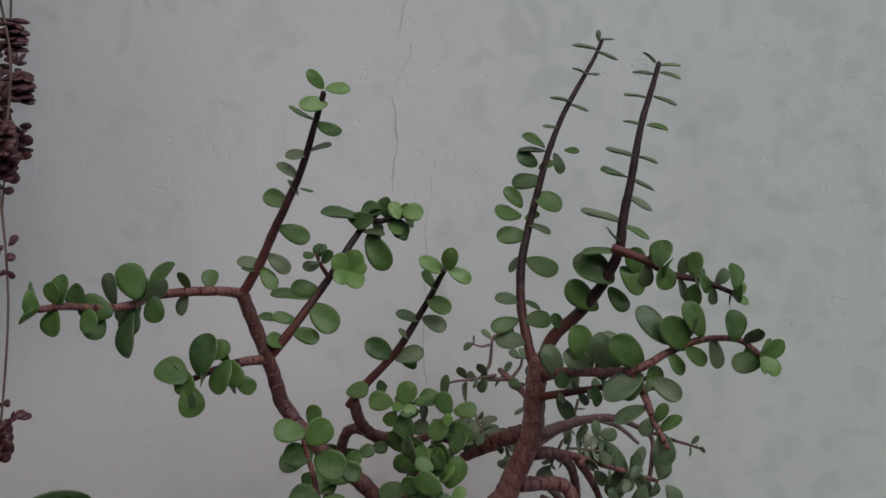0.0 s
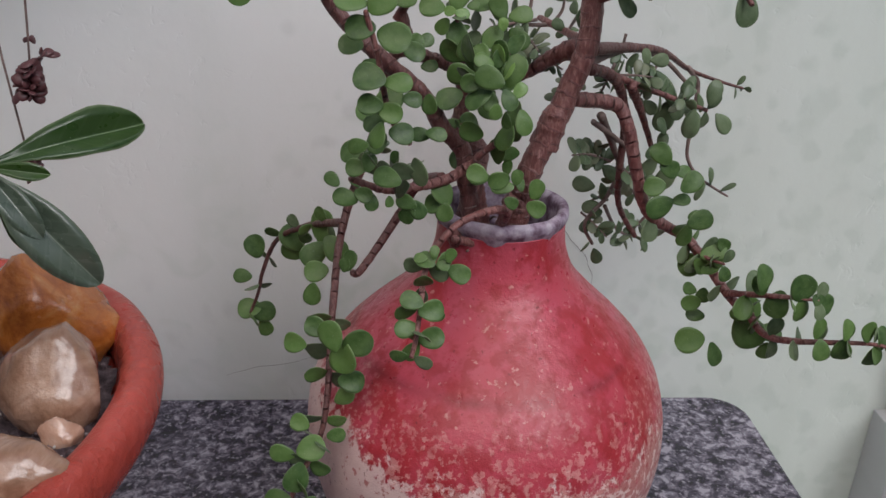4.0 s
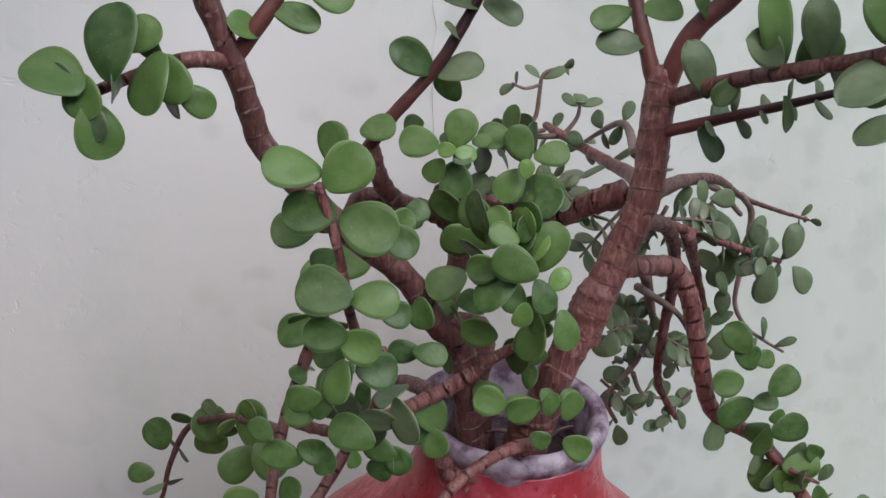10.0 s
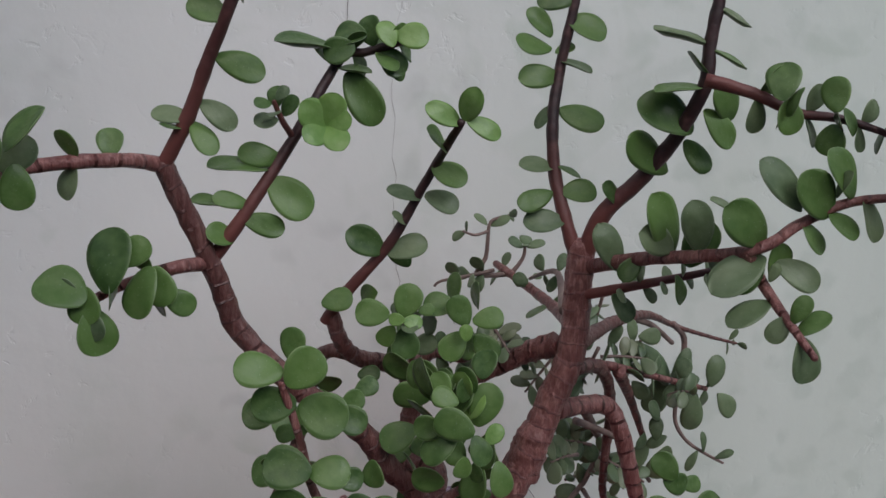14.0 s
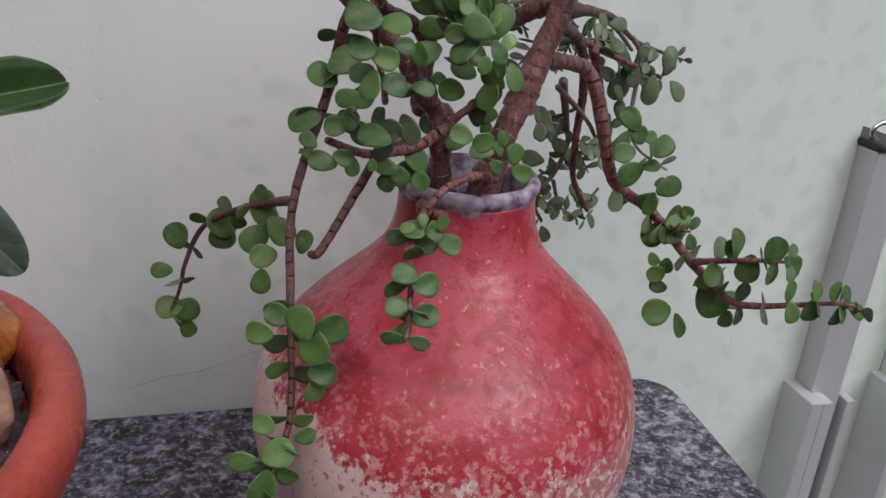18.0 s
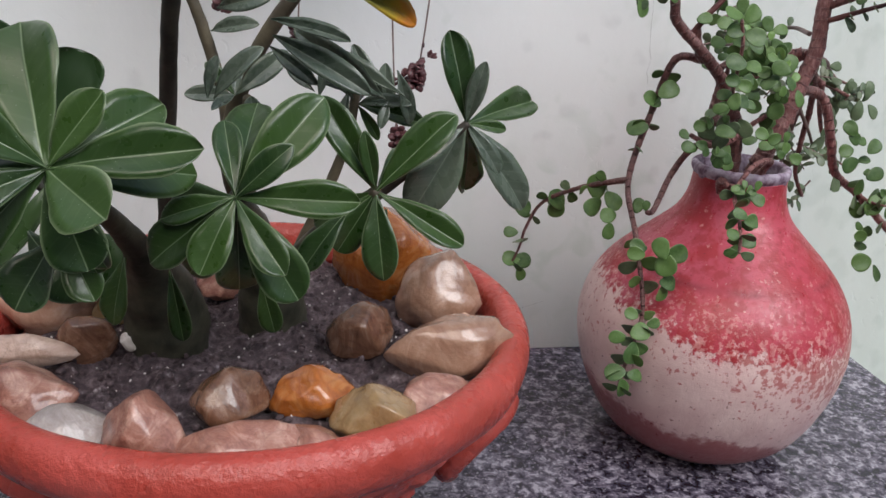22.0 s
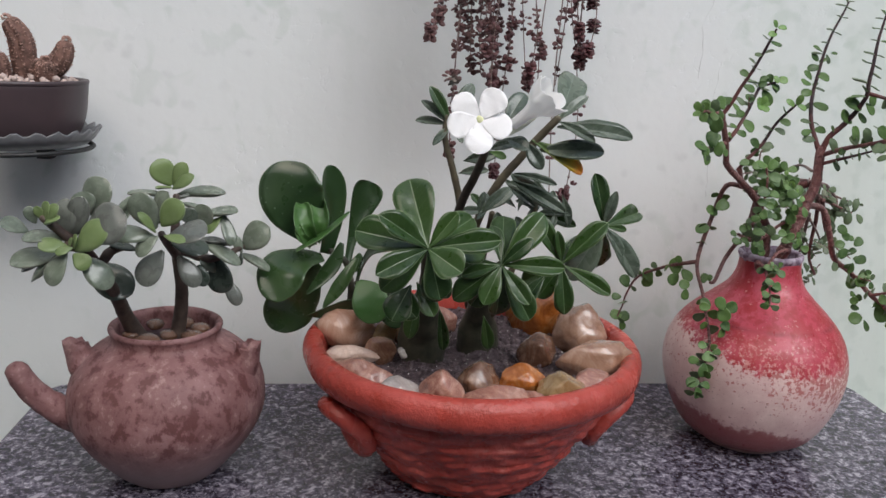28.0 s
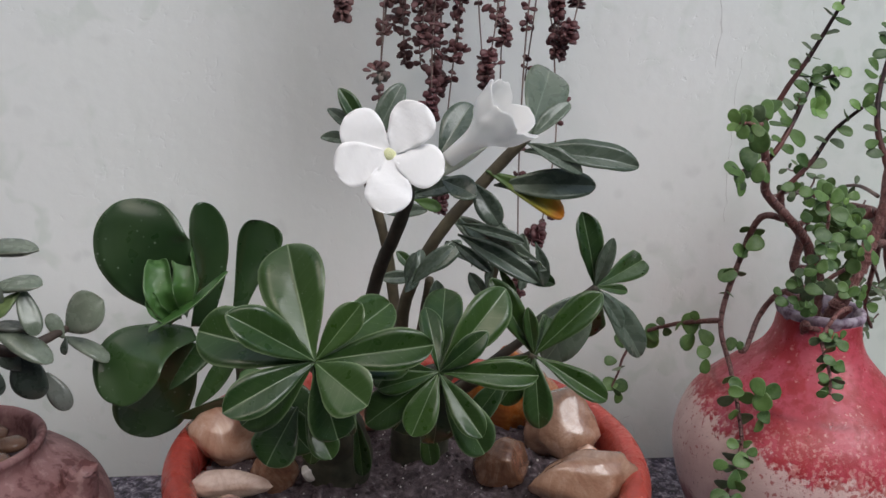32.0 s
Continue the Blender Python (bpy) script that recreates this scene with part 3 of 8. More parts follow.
def leaf_mesh(name, mat, width=0.9, wide_at=0.62, thick=0.09, cup=0.12, bend=0.15, tip=0.0, stalk=0.1, fold=0.0, rows=8, cols=4, seed=0, base=1.3, wavy=0.0):
    """One leaf of length 1 along +y, its upper side to +z."""
    rnd = random.Random(seed)
    bm = bmesh.new()
    across = bm.verts.layers.float.new("across")
    top, low = [], []
    wav = rnd.uniform(0, 6)
    for i in range(rows + 1):
        v = 0.5 - 0.5 * math.cos(math.pi * i / rows)
        if v < wide_at:
            w = stalk + (1 - stalk) * math.sin(math.pi / 2 * v / wide_at) ** base
        else:
            w = max(0.0, 1 - ((v - wide_at) / (1 - wide_at)) ** (2.3 - tip)) ** (0.5 + tip * 0.35)
        w = max(w * width / 2, 0.012)
        a, b = [], []
        for k in range(cols + 1):
            u = 2 * k / cols - 1
            u = math.copysign(abs(u) ** (1.7 if fold > 0.2 else 1.0), u)
            x = u * w
            z = cup * (u * u) * w + fold * abs(u) * w - bend * v * v + 0.012 * math.sin(7 * v + wav + 2 * u) + wavy * u * u * math.sin(19 * v + wav + 4 * u)
            e = thick / 2 * (1 - u * u) ** 0.62 * min(1.0, 4 * (1 - v) + 0.12) * (0.5 + 0.5 * min(1, v * 4))
            e = max(e, 0.006)
            a.append(bm.verts.new((x, v, z + e)))
            b.append(bm.verts.new((x, v, z - e)))
            a[-1][across] = b[-1][across] = max(abs(u), (v - 0.9) * 10)
        top.append(a)
        low.append(b)
    for i in range(rows):
        for k in range(cols):
            bm.faces.new((top[i][k], top[i][k + 1], top[i + 1][k + 1], top[i + 1][k]))
            bm.faces.new((low[i][k], low[i + 1][k], low[i + 1][k + 1], low[i][k + 1]))
        bm.faces.new((top[i][0], top[i + 1][0], low[i + 1][0], low[i][0]))
        bm.faces.new((top[i][cols], low[i][cols], low[i + 1][cols], top[i + 1][cols]))
    for k in range(cols):
        bm.faces.new((top[0][k], low[0][k], low[0][k + 1], top[0][k + 1]))
        bm.faces.new((top[rows][k], top[rows][k + 1], low[rows][k + 1], low[rows][k]))
    me = bpy.data.meshes.new(name)
    bm.normal_update()
    bm.to_mesh(me)
    bm.free()
    me.materials.append(mat)
    for p in me.polygons:
        p.use_smooth = True
    return me


def put_leaf(me, parent, base, along, normal, length, name="leaf", widen=1.0):
    """A leaf object from its base along a direction, the upper side to the normal."""
    y = Vector(along).normalized()
    n = Vector(normal)
    n = n - y * n.dot(y)
    z = n.normalized() if n.length > 1e-5 else y.orthogonal().normalized()
    x = y.cross(z)
    m = Matrix((x, y, z)).transposed().to_4x4()
    m = Matrix.Translation(Vector(base) - parent.location) @ m @ Matrix.Diagonal((length * widen, length, length, 1))
    ob = new(name, me)
    ob.parent = parent
    ob.matrix_basis = m
    return ob


# ---- the setting ----
def plaster_wall():
    bm = bmesh.new()
    box(bm, -3.0, 0.466, 0.661, 0.80, 0.0, 2.7)
    box(bm, 0.466, 0.62, 0.706, 0.80, 0.0, 2.7)
    box(bm, 1.5, 3.0, 0.661, 0.80, 0.0, 2.7)
    tagged(mesh_object("wall_north", bm, WALL, smooth=False), "pale green-grey plaster wall with stains and cracks", "wall", kind="structure")


plaster_wall()
# Unseen walls added to close the place and cut the low sky light.
for name, b, coat in (("unseen_wall_south", (-3.0, 3.0, -1.95, -1.80), CEMENT), ("unseen_wall_west", (-1.95, -1.80, -1.8, 0.661), CEMENT), ("unseen_wall_east", (3.0, 3.15, -1.8, 0.8), WALL)):
    bm = bmesh.new()
    box(bm, *b, 0.0, 2.5)
    tagged(mesh_object(name, bm, coat, smooth=False), "unseen wall added to cut low sky light", "wall", kind="structure")
bm = bmesh.new()
bmesh.ops.create_grid(bm, x_segments=1, y_segments=1, size=30.0)
tagged(mesh_object("ground", bm, CEMENT, smooth=False), "grey cement yard floor", "floor", kind="structure")


def crack(points, width):
    line = smooth_profile(points, 8)
    bm = bmesh.new()
    rows = []
    for i, p in enumerate(line):
        jog = 0.0045 * noise.noise(Vector((p.z * 55, p.x * 70, 1.0))) + 0.0015 * noise.noise(Vector((p.z * 210, 0.0, 4.0)))
        w = width * 0.8 * (0.4 + abs(noise.noise(p * 60)))
        rows.append((bm.verts.new((p.x + jog - w, 0.6602, p.z)), bm.verts.new((p.x + jog + w, 0.6602, p.z + 0.0004))))
    for a, b in zip(rows, rows[1:]):
        bm.faces.new((a[0], a[1], b[1], b[0]))
    ob = tagged(mesh_object("wall_crack", bm, CRACK, smooth=False), "thin hairline crack in the plaster", "crack", kind="structure")
    return ob


crack([(-0.018, 0.655, 1.55), (-0.021, 0.655, 1.506), (-0.026, 0.655, 1.478)], 0.00035)
crack([(-0.014, 0.655, 1.474), (-0.026, 0.655, 1.431), (-0.021, 0.655, 1.391), (-0.025, 0.655, 1.354)], 0.0003)
crack([(0.010, 0.655, 1.379), (0.006, 0.655, 1.328), (0.009, 0.655, 1.232), (0.011, 0.655, 1.168)], 0.00022)
crack([(-0.205, 0.655, 0.873), (-0.176, 0.655, 0.882), (-0.142, 0.655, 0.887), (-0.084, 0.655, 0.907)], 0.0004)
crack([(0.11, 0.655, 1.03), (0.135, 0.655, 1.0), (0.145, 0.655, 0.97), (0.142, 0.655, 0.94)], 0.00025)


def counter():
    """A granite slab with rounded corners on two brick-like plastered supports."""
    bm = bmesh.new()
    x0, x1, y0, y1, r = -1.015, 0.304, 0.03, 0.659, 0.035
    pts = []
    for cx, cy, a0 in ((x1 - r, y1 - r, 0), (x0 + r, y1 - r, 90), (x0 + r, y0 + r, 180), (x1 - r, y0 + r, 270)):
        for k in range(7):
            a = radians(a0 + 15 * k)
            pts.append((cx + r * math.cos(a), cy + r * math.sin(a)))
    top = [bm.verts.new((x, y, 0.847)) for x, y in pts]
    f = bm.faces.new(top)
    ext = bmesh.ops.extrude_face_region(bm, geom=[f])
    bmesh.ops.translate(bm, vec=(0, 0, -0.025), verts=[v for v in ext["geom"] if isinstance(v, bmesh.types.BMVert)])
    bmesh.ops.recalc_face_normals(bm, faces=bm.faces)
    edge = [e for e in bm.edges if abs(e.verts[0].co.z - 0.847) < 1e-5 and abs(e.verts[1].co.z - 0.847) < 1e-5]
    bmesh.ops.bevel(bm, geom=edge, offset=0.003, segments=2, profile=0.5, affect="EDGES")
    bench = thing("granite_counter", (-0.355, 0.34, 0.0), "speckled dark grey granite counter against the wall", "counter")
    slab = part("slab", bm, GRANITE, bench, "polished speckled granite slab", smooth=False)
    slab.location = -bench.location
    for x in (-0.85, 0.10):
        bm = bmesh.new()
        box(bm, x, x + 0.09, 0.08, 0.659, 0.0, 0.8218, 0.004)
        leg = part("support", bm, WALL, bench, "plastered masonry support", smooth=False)
        leg.location = -bench.location


counter()


def aluminium_frame():
    f = thing("aluminium_frame", (0.48, 0.661, 0.0), "grey aluminium door frame with sliding channels on the wall", "door frame", kind="structure")
    def bit(name, mat, x0, x1, y0, y1, z0, z1, label="", bevel=0.0012):
        bm = bmesh.new()
        box(bm, x0 - 0.48, x1 - 0.48, y0 - 0.655, y1 - 0.655, z0, z1, bevel)
        return part(name, bm, mat, f, label, smooth=False)
    bit("post", ALU, 0.4665, 0.503, 0.628, 0.6995, 0.0, 1.088, "square aluminium post")
    bit("channel", ALU, 0.4515, 0.466, 0.606, 0.6545, 0.0, 0.829, "u-shaped aluminium channel")
    bit("channel", ALU, 0.4662, 0.478, 0.606, 0.6275, 0.0, 0.8285, "u-shaped aluminium channel")
    # Solid strip coloured with the shade of the recess between the profiles.
    bit("slot", GAP_SHADE, 0.5035, 0.5095, 0.640, 0.6995, 0.0, 0.815, "strip coloured as the shaded gap between the profiles")
    bit("channel", ALU, 0.510, 0.520, 0.622, 0.6995, 0.0, 0.817, "narrow aluminium channel")
    bit("edge_profile", ALU, 0.607, 0.62, 0.640, 0.6995, 0.0, 0.80, "slim aluminium edge")
    bit("cap", BLACK, 0.464, 0.5035, 0.624, 0.6995, 1.0885, 1.096, "black rubber cap", 0.003)
    bm, _ = tube([(0.016 * math.cos(a), 0.0, 1.103 + 0.010 * math.sin(a)) for a in [radians(k) for k in range(-20, 330, 35)]], 0.0024, 0.0024, 8, 4)
    ring = part("hook", bm, STEEL, f, "bent steel hook")
    ring.location = (0.003, -0.012, 0.0)


aluminium_frame()
bm = bmesh.new()
box(bm, 0.6205, 1.499, 0.681, 0.706, 0.0, 2.1, 0.002)
tagged(mesh_object("door_1", bm, PANEL, smooth=False), "cream painted door panel", "door", kind="structure")


# ---- red vase with the dwarf jade bush ----
VX, VY = 0.0248, 0.469
vase = thing("clay_vase", (VX, VY, 0.847), "round-bellied red clay vase with flaking paint and chalky bloom", "vase")
outer = [(0.0570, 0.0), (0.0605, 0.0015), (0.0612, 0.0050), (0.0640, 0.0085), (0.083, 0.0170), (0.0960, 0.031), (0.1070, 0.050), (0.1170, 0.0755), (0.1235, 0.1035), (0.1245, 0.1287), (0.1190, 0.154), (0.1068, 0.176),
         (0.0885, 0.196), (0.0680, 0.215), (0.0518, 0.232), (0.0437, 0.249), (0.0412, 0.264), (0.0412, 0.2695)]


def lean_neck(bm):
    """The neck sits a little to one side of the belly."""
    for v in bm.verts:
        k = min(1.0, max(0.0, (v.co.z - 0.14) / 0.10))
        v.co.x += 0.0047 * k * k * (3 - 2 * k)
    return bm


prof = [(p.x, p.y) for p in smooth_profile([(r, z, 0) for r, z in outer], 4)]
part("body", lean_neck(lathe(prof + [(0.0385, 0.2695), (0.0385, 0.20)], 96, 0.012, 2.0)), VASE, vase, "red paint above, chalky band and bare clay below")
lip = [(0.0412, 0.2700), (0.0430, 0.2735), (0.0432, 0.2775), (0.0408, 0.2800), (0.0372, 0.2785), (0.0352, 0.272), (0.0350, 0.245)]
part("rim", lean_neck(lathe([(p.x, p.y) for p in smooth_profile([(r, z, 0) for r, z in lip], 3)], 64, 0.03, 3.0, closed=True)), RIM, vase, "worn whitish purple rim")
bm = bmesh.new()
bmesh.ops.create_circle(bm, cap_ends=True, radius=0.0350, segments=40)
disk = tagged(mesh_object("vase_soil", bm, SOIL), "dark soil inside the vase mouth", "soil")
disk.location = (VX + 0.0047, VY, 0.847 + 0.250)

BUSH_LEAVES = [leaf_mesh("bush_leaf", BUSH_LEAF, w, a, 0.085, c, b, 0.0, 0.14, 0.0, 14, 8, i, 0.70) for i, (w, a, c, b) in enumerate(((0.82, 0.62, 0.12, 0.10), (0.90, 0.60, 0.20, 0.06), (0.73, 0.64, 0.06, 0.18), (0.85, 0.61, 0.26, 0.14), (0.78, 0.62, 0.02, -0.08)))]
FRESH_LEAVES = [leaf_mesh("fresh_bush_leaf", BUSH_FRESH, w, a, 0.09, 0.16, 0.1, 0.0, 0.14, 0.0, 14, 8, i + 9, 0.75) for i, (w, a) in enumerate(((0.84, 0.58), (0.77, 0.57)))]
DULL_LEAVES = [leaf_mesh("dull_bush_leaf", BUSH_DULL, w, a, 0.15, 0.08, b, 0.0, 0.12, 0.0, 10, 6, i + 19, 0.85) for i, (w, a, b) in enumerate(((0.62, 0.58, 0.12), (0.74, 0.6, 0.05), (0.55, 0.56, 0.2)))]
GREY_LEAVES = [leaf_mesh("grey_bush_leaf", BUSH_DULL, w, a, 0.085, c, b, 0.0, 0.14, 0.0, 14, 8, i + 29, 0.72) for i, (w, a, c, b) in enumerate(((0.76, 0.63, 0.12, 0.14), (0.82, 0.61, 0.20, 0.06)))]
bush = thing("dwarf_jade_bush", (VX + 0.0047, VY, 0.847 + 0.255), "dwarf jade bush with reddish branches and small round leaves", "plant")
RND = random.Random(5)
VIEW = Vector((-0.06, -0.95, 0.26)).normalized()
RIGHT = Vector((0.998, -0.06, 0.0))
UP = RIGHT.cross(VIEW) * -1.0
UP = UP if UP.z > 0 else -UP




def stem(name, points, r0, r1, mat=BARK, label="", ring=0.12, step=0.009, flare=0.0, segs=9):
    bm, line = tube([Vector(p) - bush.location for p in points], r0, r1, segs, 6, ring, step, flare, 0.0011 if mat in (BARK, BARK_DARK) else 0.003)
    part(name, bm, mat, bush, label)
    return [p + bush.location for p in line]


def along(line, u):
    total = sum((b - a).length for a, b in zip(line, line[1:]))
    want, run = u * total, 0.0
    for a, b in zip(line, line[1:]):
        step = (b - a).length
        if run + step >= want and step > 0:
            return a + (b - a) * ((want - run) / step), (b - a).normalized()
        run += step
    return line[-1], (line[-1] - line[-2]).normalized()


def pairs(line, u0, u1, count, size0, size1, turn=0.0, lift=0.35, meshes=None, droop=0.0, skip=0.0):
    """Opposite leaves at the nodes of a stem, each pair turned a quarter from the last."""
    meshes = meshes or BUSH_LEAVES + GREY_LEAVES * 2
    for i in range(count):
        f = i / max(count - 1, 1)
        p, d = along(line, u0 + (u1 - u0) * f)
        side = d.cross(Vector((0, -1, 0.15)))
        side = side.normalized() if side.length > 0.05 else Vector((1, 0, 0))
        fore = side.cross(d).normalized()
        a = radians(turn + 90 * (i % 2) + RND.uniform(-18, 18))
        for s in (1, -1):
            if RND.random() < skip:
                continue
            out = (side * math.cos(a) + fore * math.sin(a)) * s
            way = out + d * (lift + RND.uniform(-0.12, 0.15)) + Vector((0, 0, -droop))
            nrm = d * 0.55 - out * 0.3 + VIEW * RND.uniform(0.35, 1.1) + Vector((RND.uniform(-0.3, 0.3), 0, 0.1))
            L = (size0 + (size1 - size0) * f) * RND.uniform(0.74, 1.04)
            put_leaf(RND.choice(meshes), bush, p + out * 0.0012, way, nrm, L)


def rosette(at, facing, count, size, meshes=None, spread=0.64, turn=0.0, parent=None, name="leaf"):
    """Leaves round one tip that faces a direction."""
    meshes = meshes or FRESH_LEAVES
    parent = parent or bush
    n = Vector(facing).normalized()
    s = n.orthogonal().normalized()
    t = n.cross(s)
    for i in range(count):
        a = radians(turn) + 2 * math.pi * i / count + RND.uniform(-0.15, 0.15)
        out = s * math.cos(a) + t * math.sin(a)
        put_leaf(RND.choice(meshes), parent, Vector(at), out * spread + n * (1 - spread) * 1.4, n - out * 0.35, size * RND.uniform(0.75, 1.15), name)


NODE_RND = random.Random(41)


def node_leaves(leaves, meshes):
    """Leaves at the nodes of the upright stems: base, tip, and how far the blade faces the yard."""
    for x, y, z, u, v, w, face in leaves:
        way = Vector((u - x, v - y + NODE_RND.uniform(-0.004, 0.004), w - z))
        nrm = VIEW * max(face, 0.5) + UP * (1.0 - face) + RIGHT * NODE_RND.uniform(-0.2, 0.2) + UP * NODE_RND.uniform(0.05, 0.25)
        put_leaf(NODE_RND.choice(meshes), bush, (x, y, z), way, nrm, way.length * 0.98, "leaf", NODE_RND.uniform(0.70, 0.86))


def facing(leaves, meshes=None, tilt=0.6):
    """Leaves whose blades look towards the yard: centre x, y, z, turn in degrees from the right, length."""
    for x, y, z, turn, L in leaves:
        a = radians(turn + RND.uniform(-14, 14))
        way = RIGHT * math.cos(a) + UP * math.sin(a) + VIEW * RND.uniform(-0.2, 0.25)
        way.normalize()
        nrm = VIEW + RIGHT * RND.uniform(-tilt, tilt) + UP * RND.uniform(-0.1, tilt)
        put_leaf(RND.choice(meshes or BUSH_LEAVES), bush, Vector((x, y, z)) - way * L * 0.55, way, nrm, L)


trunk = stem("trunk", [(0.0340, 0.4630, 1.0900), (0.0406, 0.4520, 1.1428), (0.0441, 0.4482, 1.1594), (0.0564, 0.4520, 1.1842), (0.0623, 0.4550, 1.2002), (0.0720, 0.4570, 1.2260), (0.0738, 0.4610, 1.2580), (0.0748, 0.4632, 1.2725)], 0.008, 0.0060, BARK, "thick scaly reddish trunk", ring=0.12, step=0.011, segs=20)
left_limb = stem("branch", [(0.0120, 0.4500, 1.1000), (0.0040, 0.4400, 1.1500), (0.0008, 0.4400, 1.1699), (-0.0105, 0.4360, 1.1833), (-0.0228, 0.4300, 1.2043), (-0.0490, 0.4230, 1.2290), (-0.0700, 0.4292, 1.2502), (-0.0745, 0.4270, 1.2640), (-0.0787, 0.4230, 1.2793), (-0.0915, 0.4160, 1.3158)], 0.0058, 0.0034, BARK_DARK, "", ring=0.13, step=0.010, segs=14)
stem_a = stem("branch", [(-0.0915, 0.4160, 1.3158), (-0.0820, 0.4130, 1.3330), (-0.0750, 0.4100, 1.3500), (-0.0680, 0.4060, 1.3650), (-0.0600, 0.4020, 1.3840), (-0.0530, 0.3950, 1.4070), (-0.0490, 0.3910, 1.4210)], 0.0027, 0.0014, YOUNG, "slim dark upright stem")
arm_left = stem("branch", [(-0.0918, 0.4200, 1.3149), (-0.0998, 0.4050, 1.3191), (-0.1143, 0.3950, 1.3202), (-0.1282, 0.3850, 1.3195), (-0.1270, 0.3530, 1.3220), (-0.1390, 0.3450, 1.3223), (-0.1480, 0.3350, 1.3246), (-0.1562, 0.3300, 1.3241)], 0.0027, 0.0015, BARK, "")
stem_b = stem("branch", [(-0.0793, 0.4247, 1.2783), (-0.0670, 0.4250, 1.2950), (-0.0483, 0.4350, 1.3231), (-0.0315, 0.4460, 1.3510), (-0.0209, 0.4460, 1.3546), (-0.0071, 0.4460, 1.3592)], 0.0027, 0.0016, YOUNG, "slim dark upright stem")
twig_b = stem("branch", [(-0.0483, 0.4350, 1.3231), (-0.0520, 0.4300, 1.3299), (-0.0545, 0.4250, 1.3373)], 0.0014, 0.0008, YOUNG, "")
arm_low = stem("branch", [(-0.0793, 0.4247, 1.2783), (-0.0894, 0.4100, 1.2808), (-0.1081, 0.4080, 1.2744), (-0.1163, 0.4000, 1.2712)], 0.003, 0.0014, BARK, "")
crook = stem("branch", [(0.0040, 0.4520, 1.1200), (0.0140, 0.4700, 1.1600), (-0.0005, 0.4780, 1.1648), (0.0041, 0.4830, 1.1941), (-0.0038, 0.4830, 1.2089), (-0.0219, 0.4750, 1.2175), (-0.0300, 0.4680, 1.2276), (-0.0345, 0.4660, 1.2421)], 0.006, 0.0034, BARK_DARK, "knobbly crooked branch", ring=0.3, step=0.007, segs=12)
stem_c = stem("branch", [(-0.0376, 0.4660, 1.2388), (-0.0278, 0.4640, 1.2537), (-0.0100, 0.4620, 1.2756), (0.0058, 0.4600, 1.3052), (0.0144, 0.4357, 1.3299)], 0.0027, 0.0016, YOUNG, "slim dark upright stem")
crook_arm = stem("branch", [(-0.0020, 0.4830, 1.2065), (0.0131, 0.4800, 1.2170), (0.0254, 0.4700, 1.2183), (0.0294, 0.4600, 1.2292)], 0.0034, 0.0016, BARK, "", ring=0.5, step=0.006)
stem_d = stem("branch", [(0.0742, 0.4625, 1.2640), (0.0690, 0.4660, 1.2800), (0.0640, 0.4760, 1.3030), (0.0630, 0.4820, 1.3260), (0.0660, 0.4880, 1.3460), (0.0700, 0.4900, 1.3670), (0.0770, 0.4940, 1.3980), (0.0860, 0.4980, 1.4230), (0.1010, 0.5020, 1.4530), (0.1060, 0.5030, 1.4660)], 0.0034, 0.0012, YOUNG, "slim dark upright stem")
stem_e = stem("branch", [(0.0742, 0.4625, 1.2630), (0.0810, 0.4590, 1.2880), (0.0940, 0.4530, 1.3050), (0.1050, 0.4460, 1.3240), (0.1110, 0.4380, 1.3450), (0.1120, 0.4390, 1.3620), (0.1150, 0.4410, 1.3830), (0.1190, 0.4450, 1.4140), (0.1240, 0.4480, 1.4350), (0.1270, 0.4490, 1.4490)], 0.0042, 0.0014, YOUNG, "slim dark upright stem")
arm_f = stem("branch", [(0.1030, 0.4210, 1.3490), (0.1180, 0.4130, 1.3450), (0.1310, 0.4050, 1.3390), (0.1430, 0.3990, 1.3380), (0.1540, 0.3920, 1.3350), (0.1590, 0.3900, 1.3330)], 0.0026, 0.0012, YOUNG, "")
arm_g = stem("branch", [(0.0767, 0.4620, 1.2640), (0.0870, 0.4300, 1.2770), (0.1088, 0.3860, 1.2925), (0.1250, 0.3830, 1.3030), (0.1370, 0.3810, 1.3100), (0.1470, 0.3780, 1.3130), (0.1550, 0.3680, 1.3150), (0.1620, 0.3600, 1.3100)], 0.0034, 0.0013, BARK, "")
twig_h = stem("branch", [(0.1088, 0.3860, 1.2925), (0.1165, 0.3850, 1.2805), (0.1180, 0.3680, 1.2720), (0.1220, 0.3580, 1.2640)], 0.0024, 0.0012, BARK, "")
arm_i = stem("branch", [(0.0731, 0.4600, 1.2511), (0.0932, 0.4400, 1.2627), (0.1149, 0.4250, 1.2729), (0.1279, 0.4150, 1.2805)], 0.0026, 0.0012, YOUNG, "")
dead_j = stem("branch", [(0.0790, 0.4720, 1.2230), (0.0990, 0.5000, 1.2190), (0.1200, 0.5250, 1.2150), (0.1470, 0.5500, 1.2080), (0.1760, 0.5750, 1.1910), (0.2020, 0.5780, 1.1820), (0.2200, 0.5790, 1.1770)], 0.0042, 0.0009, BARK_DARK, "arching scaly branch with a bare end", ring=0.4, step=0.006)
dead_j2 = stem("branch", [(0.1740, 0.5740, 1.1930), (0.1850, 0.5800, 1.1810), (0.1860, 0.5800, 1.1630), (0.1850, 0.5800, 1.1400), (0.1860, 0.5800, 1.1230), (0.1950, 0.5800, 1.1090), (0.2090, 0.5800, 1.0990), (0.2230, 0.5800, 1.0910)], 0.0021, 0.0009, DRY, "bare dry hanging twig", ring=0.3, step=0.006)
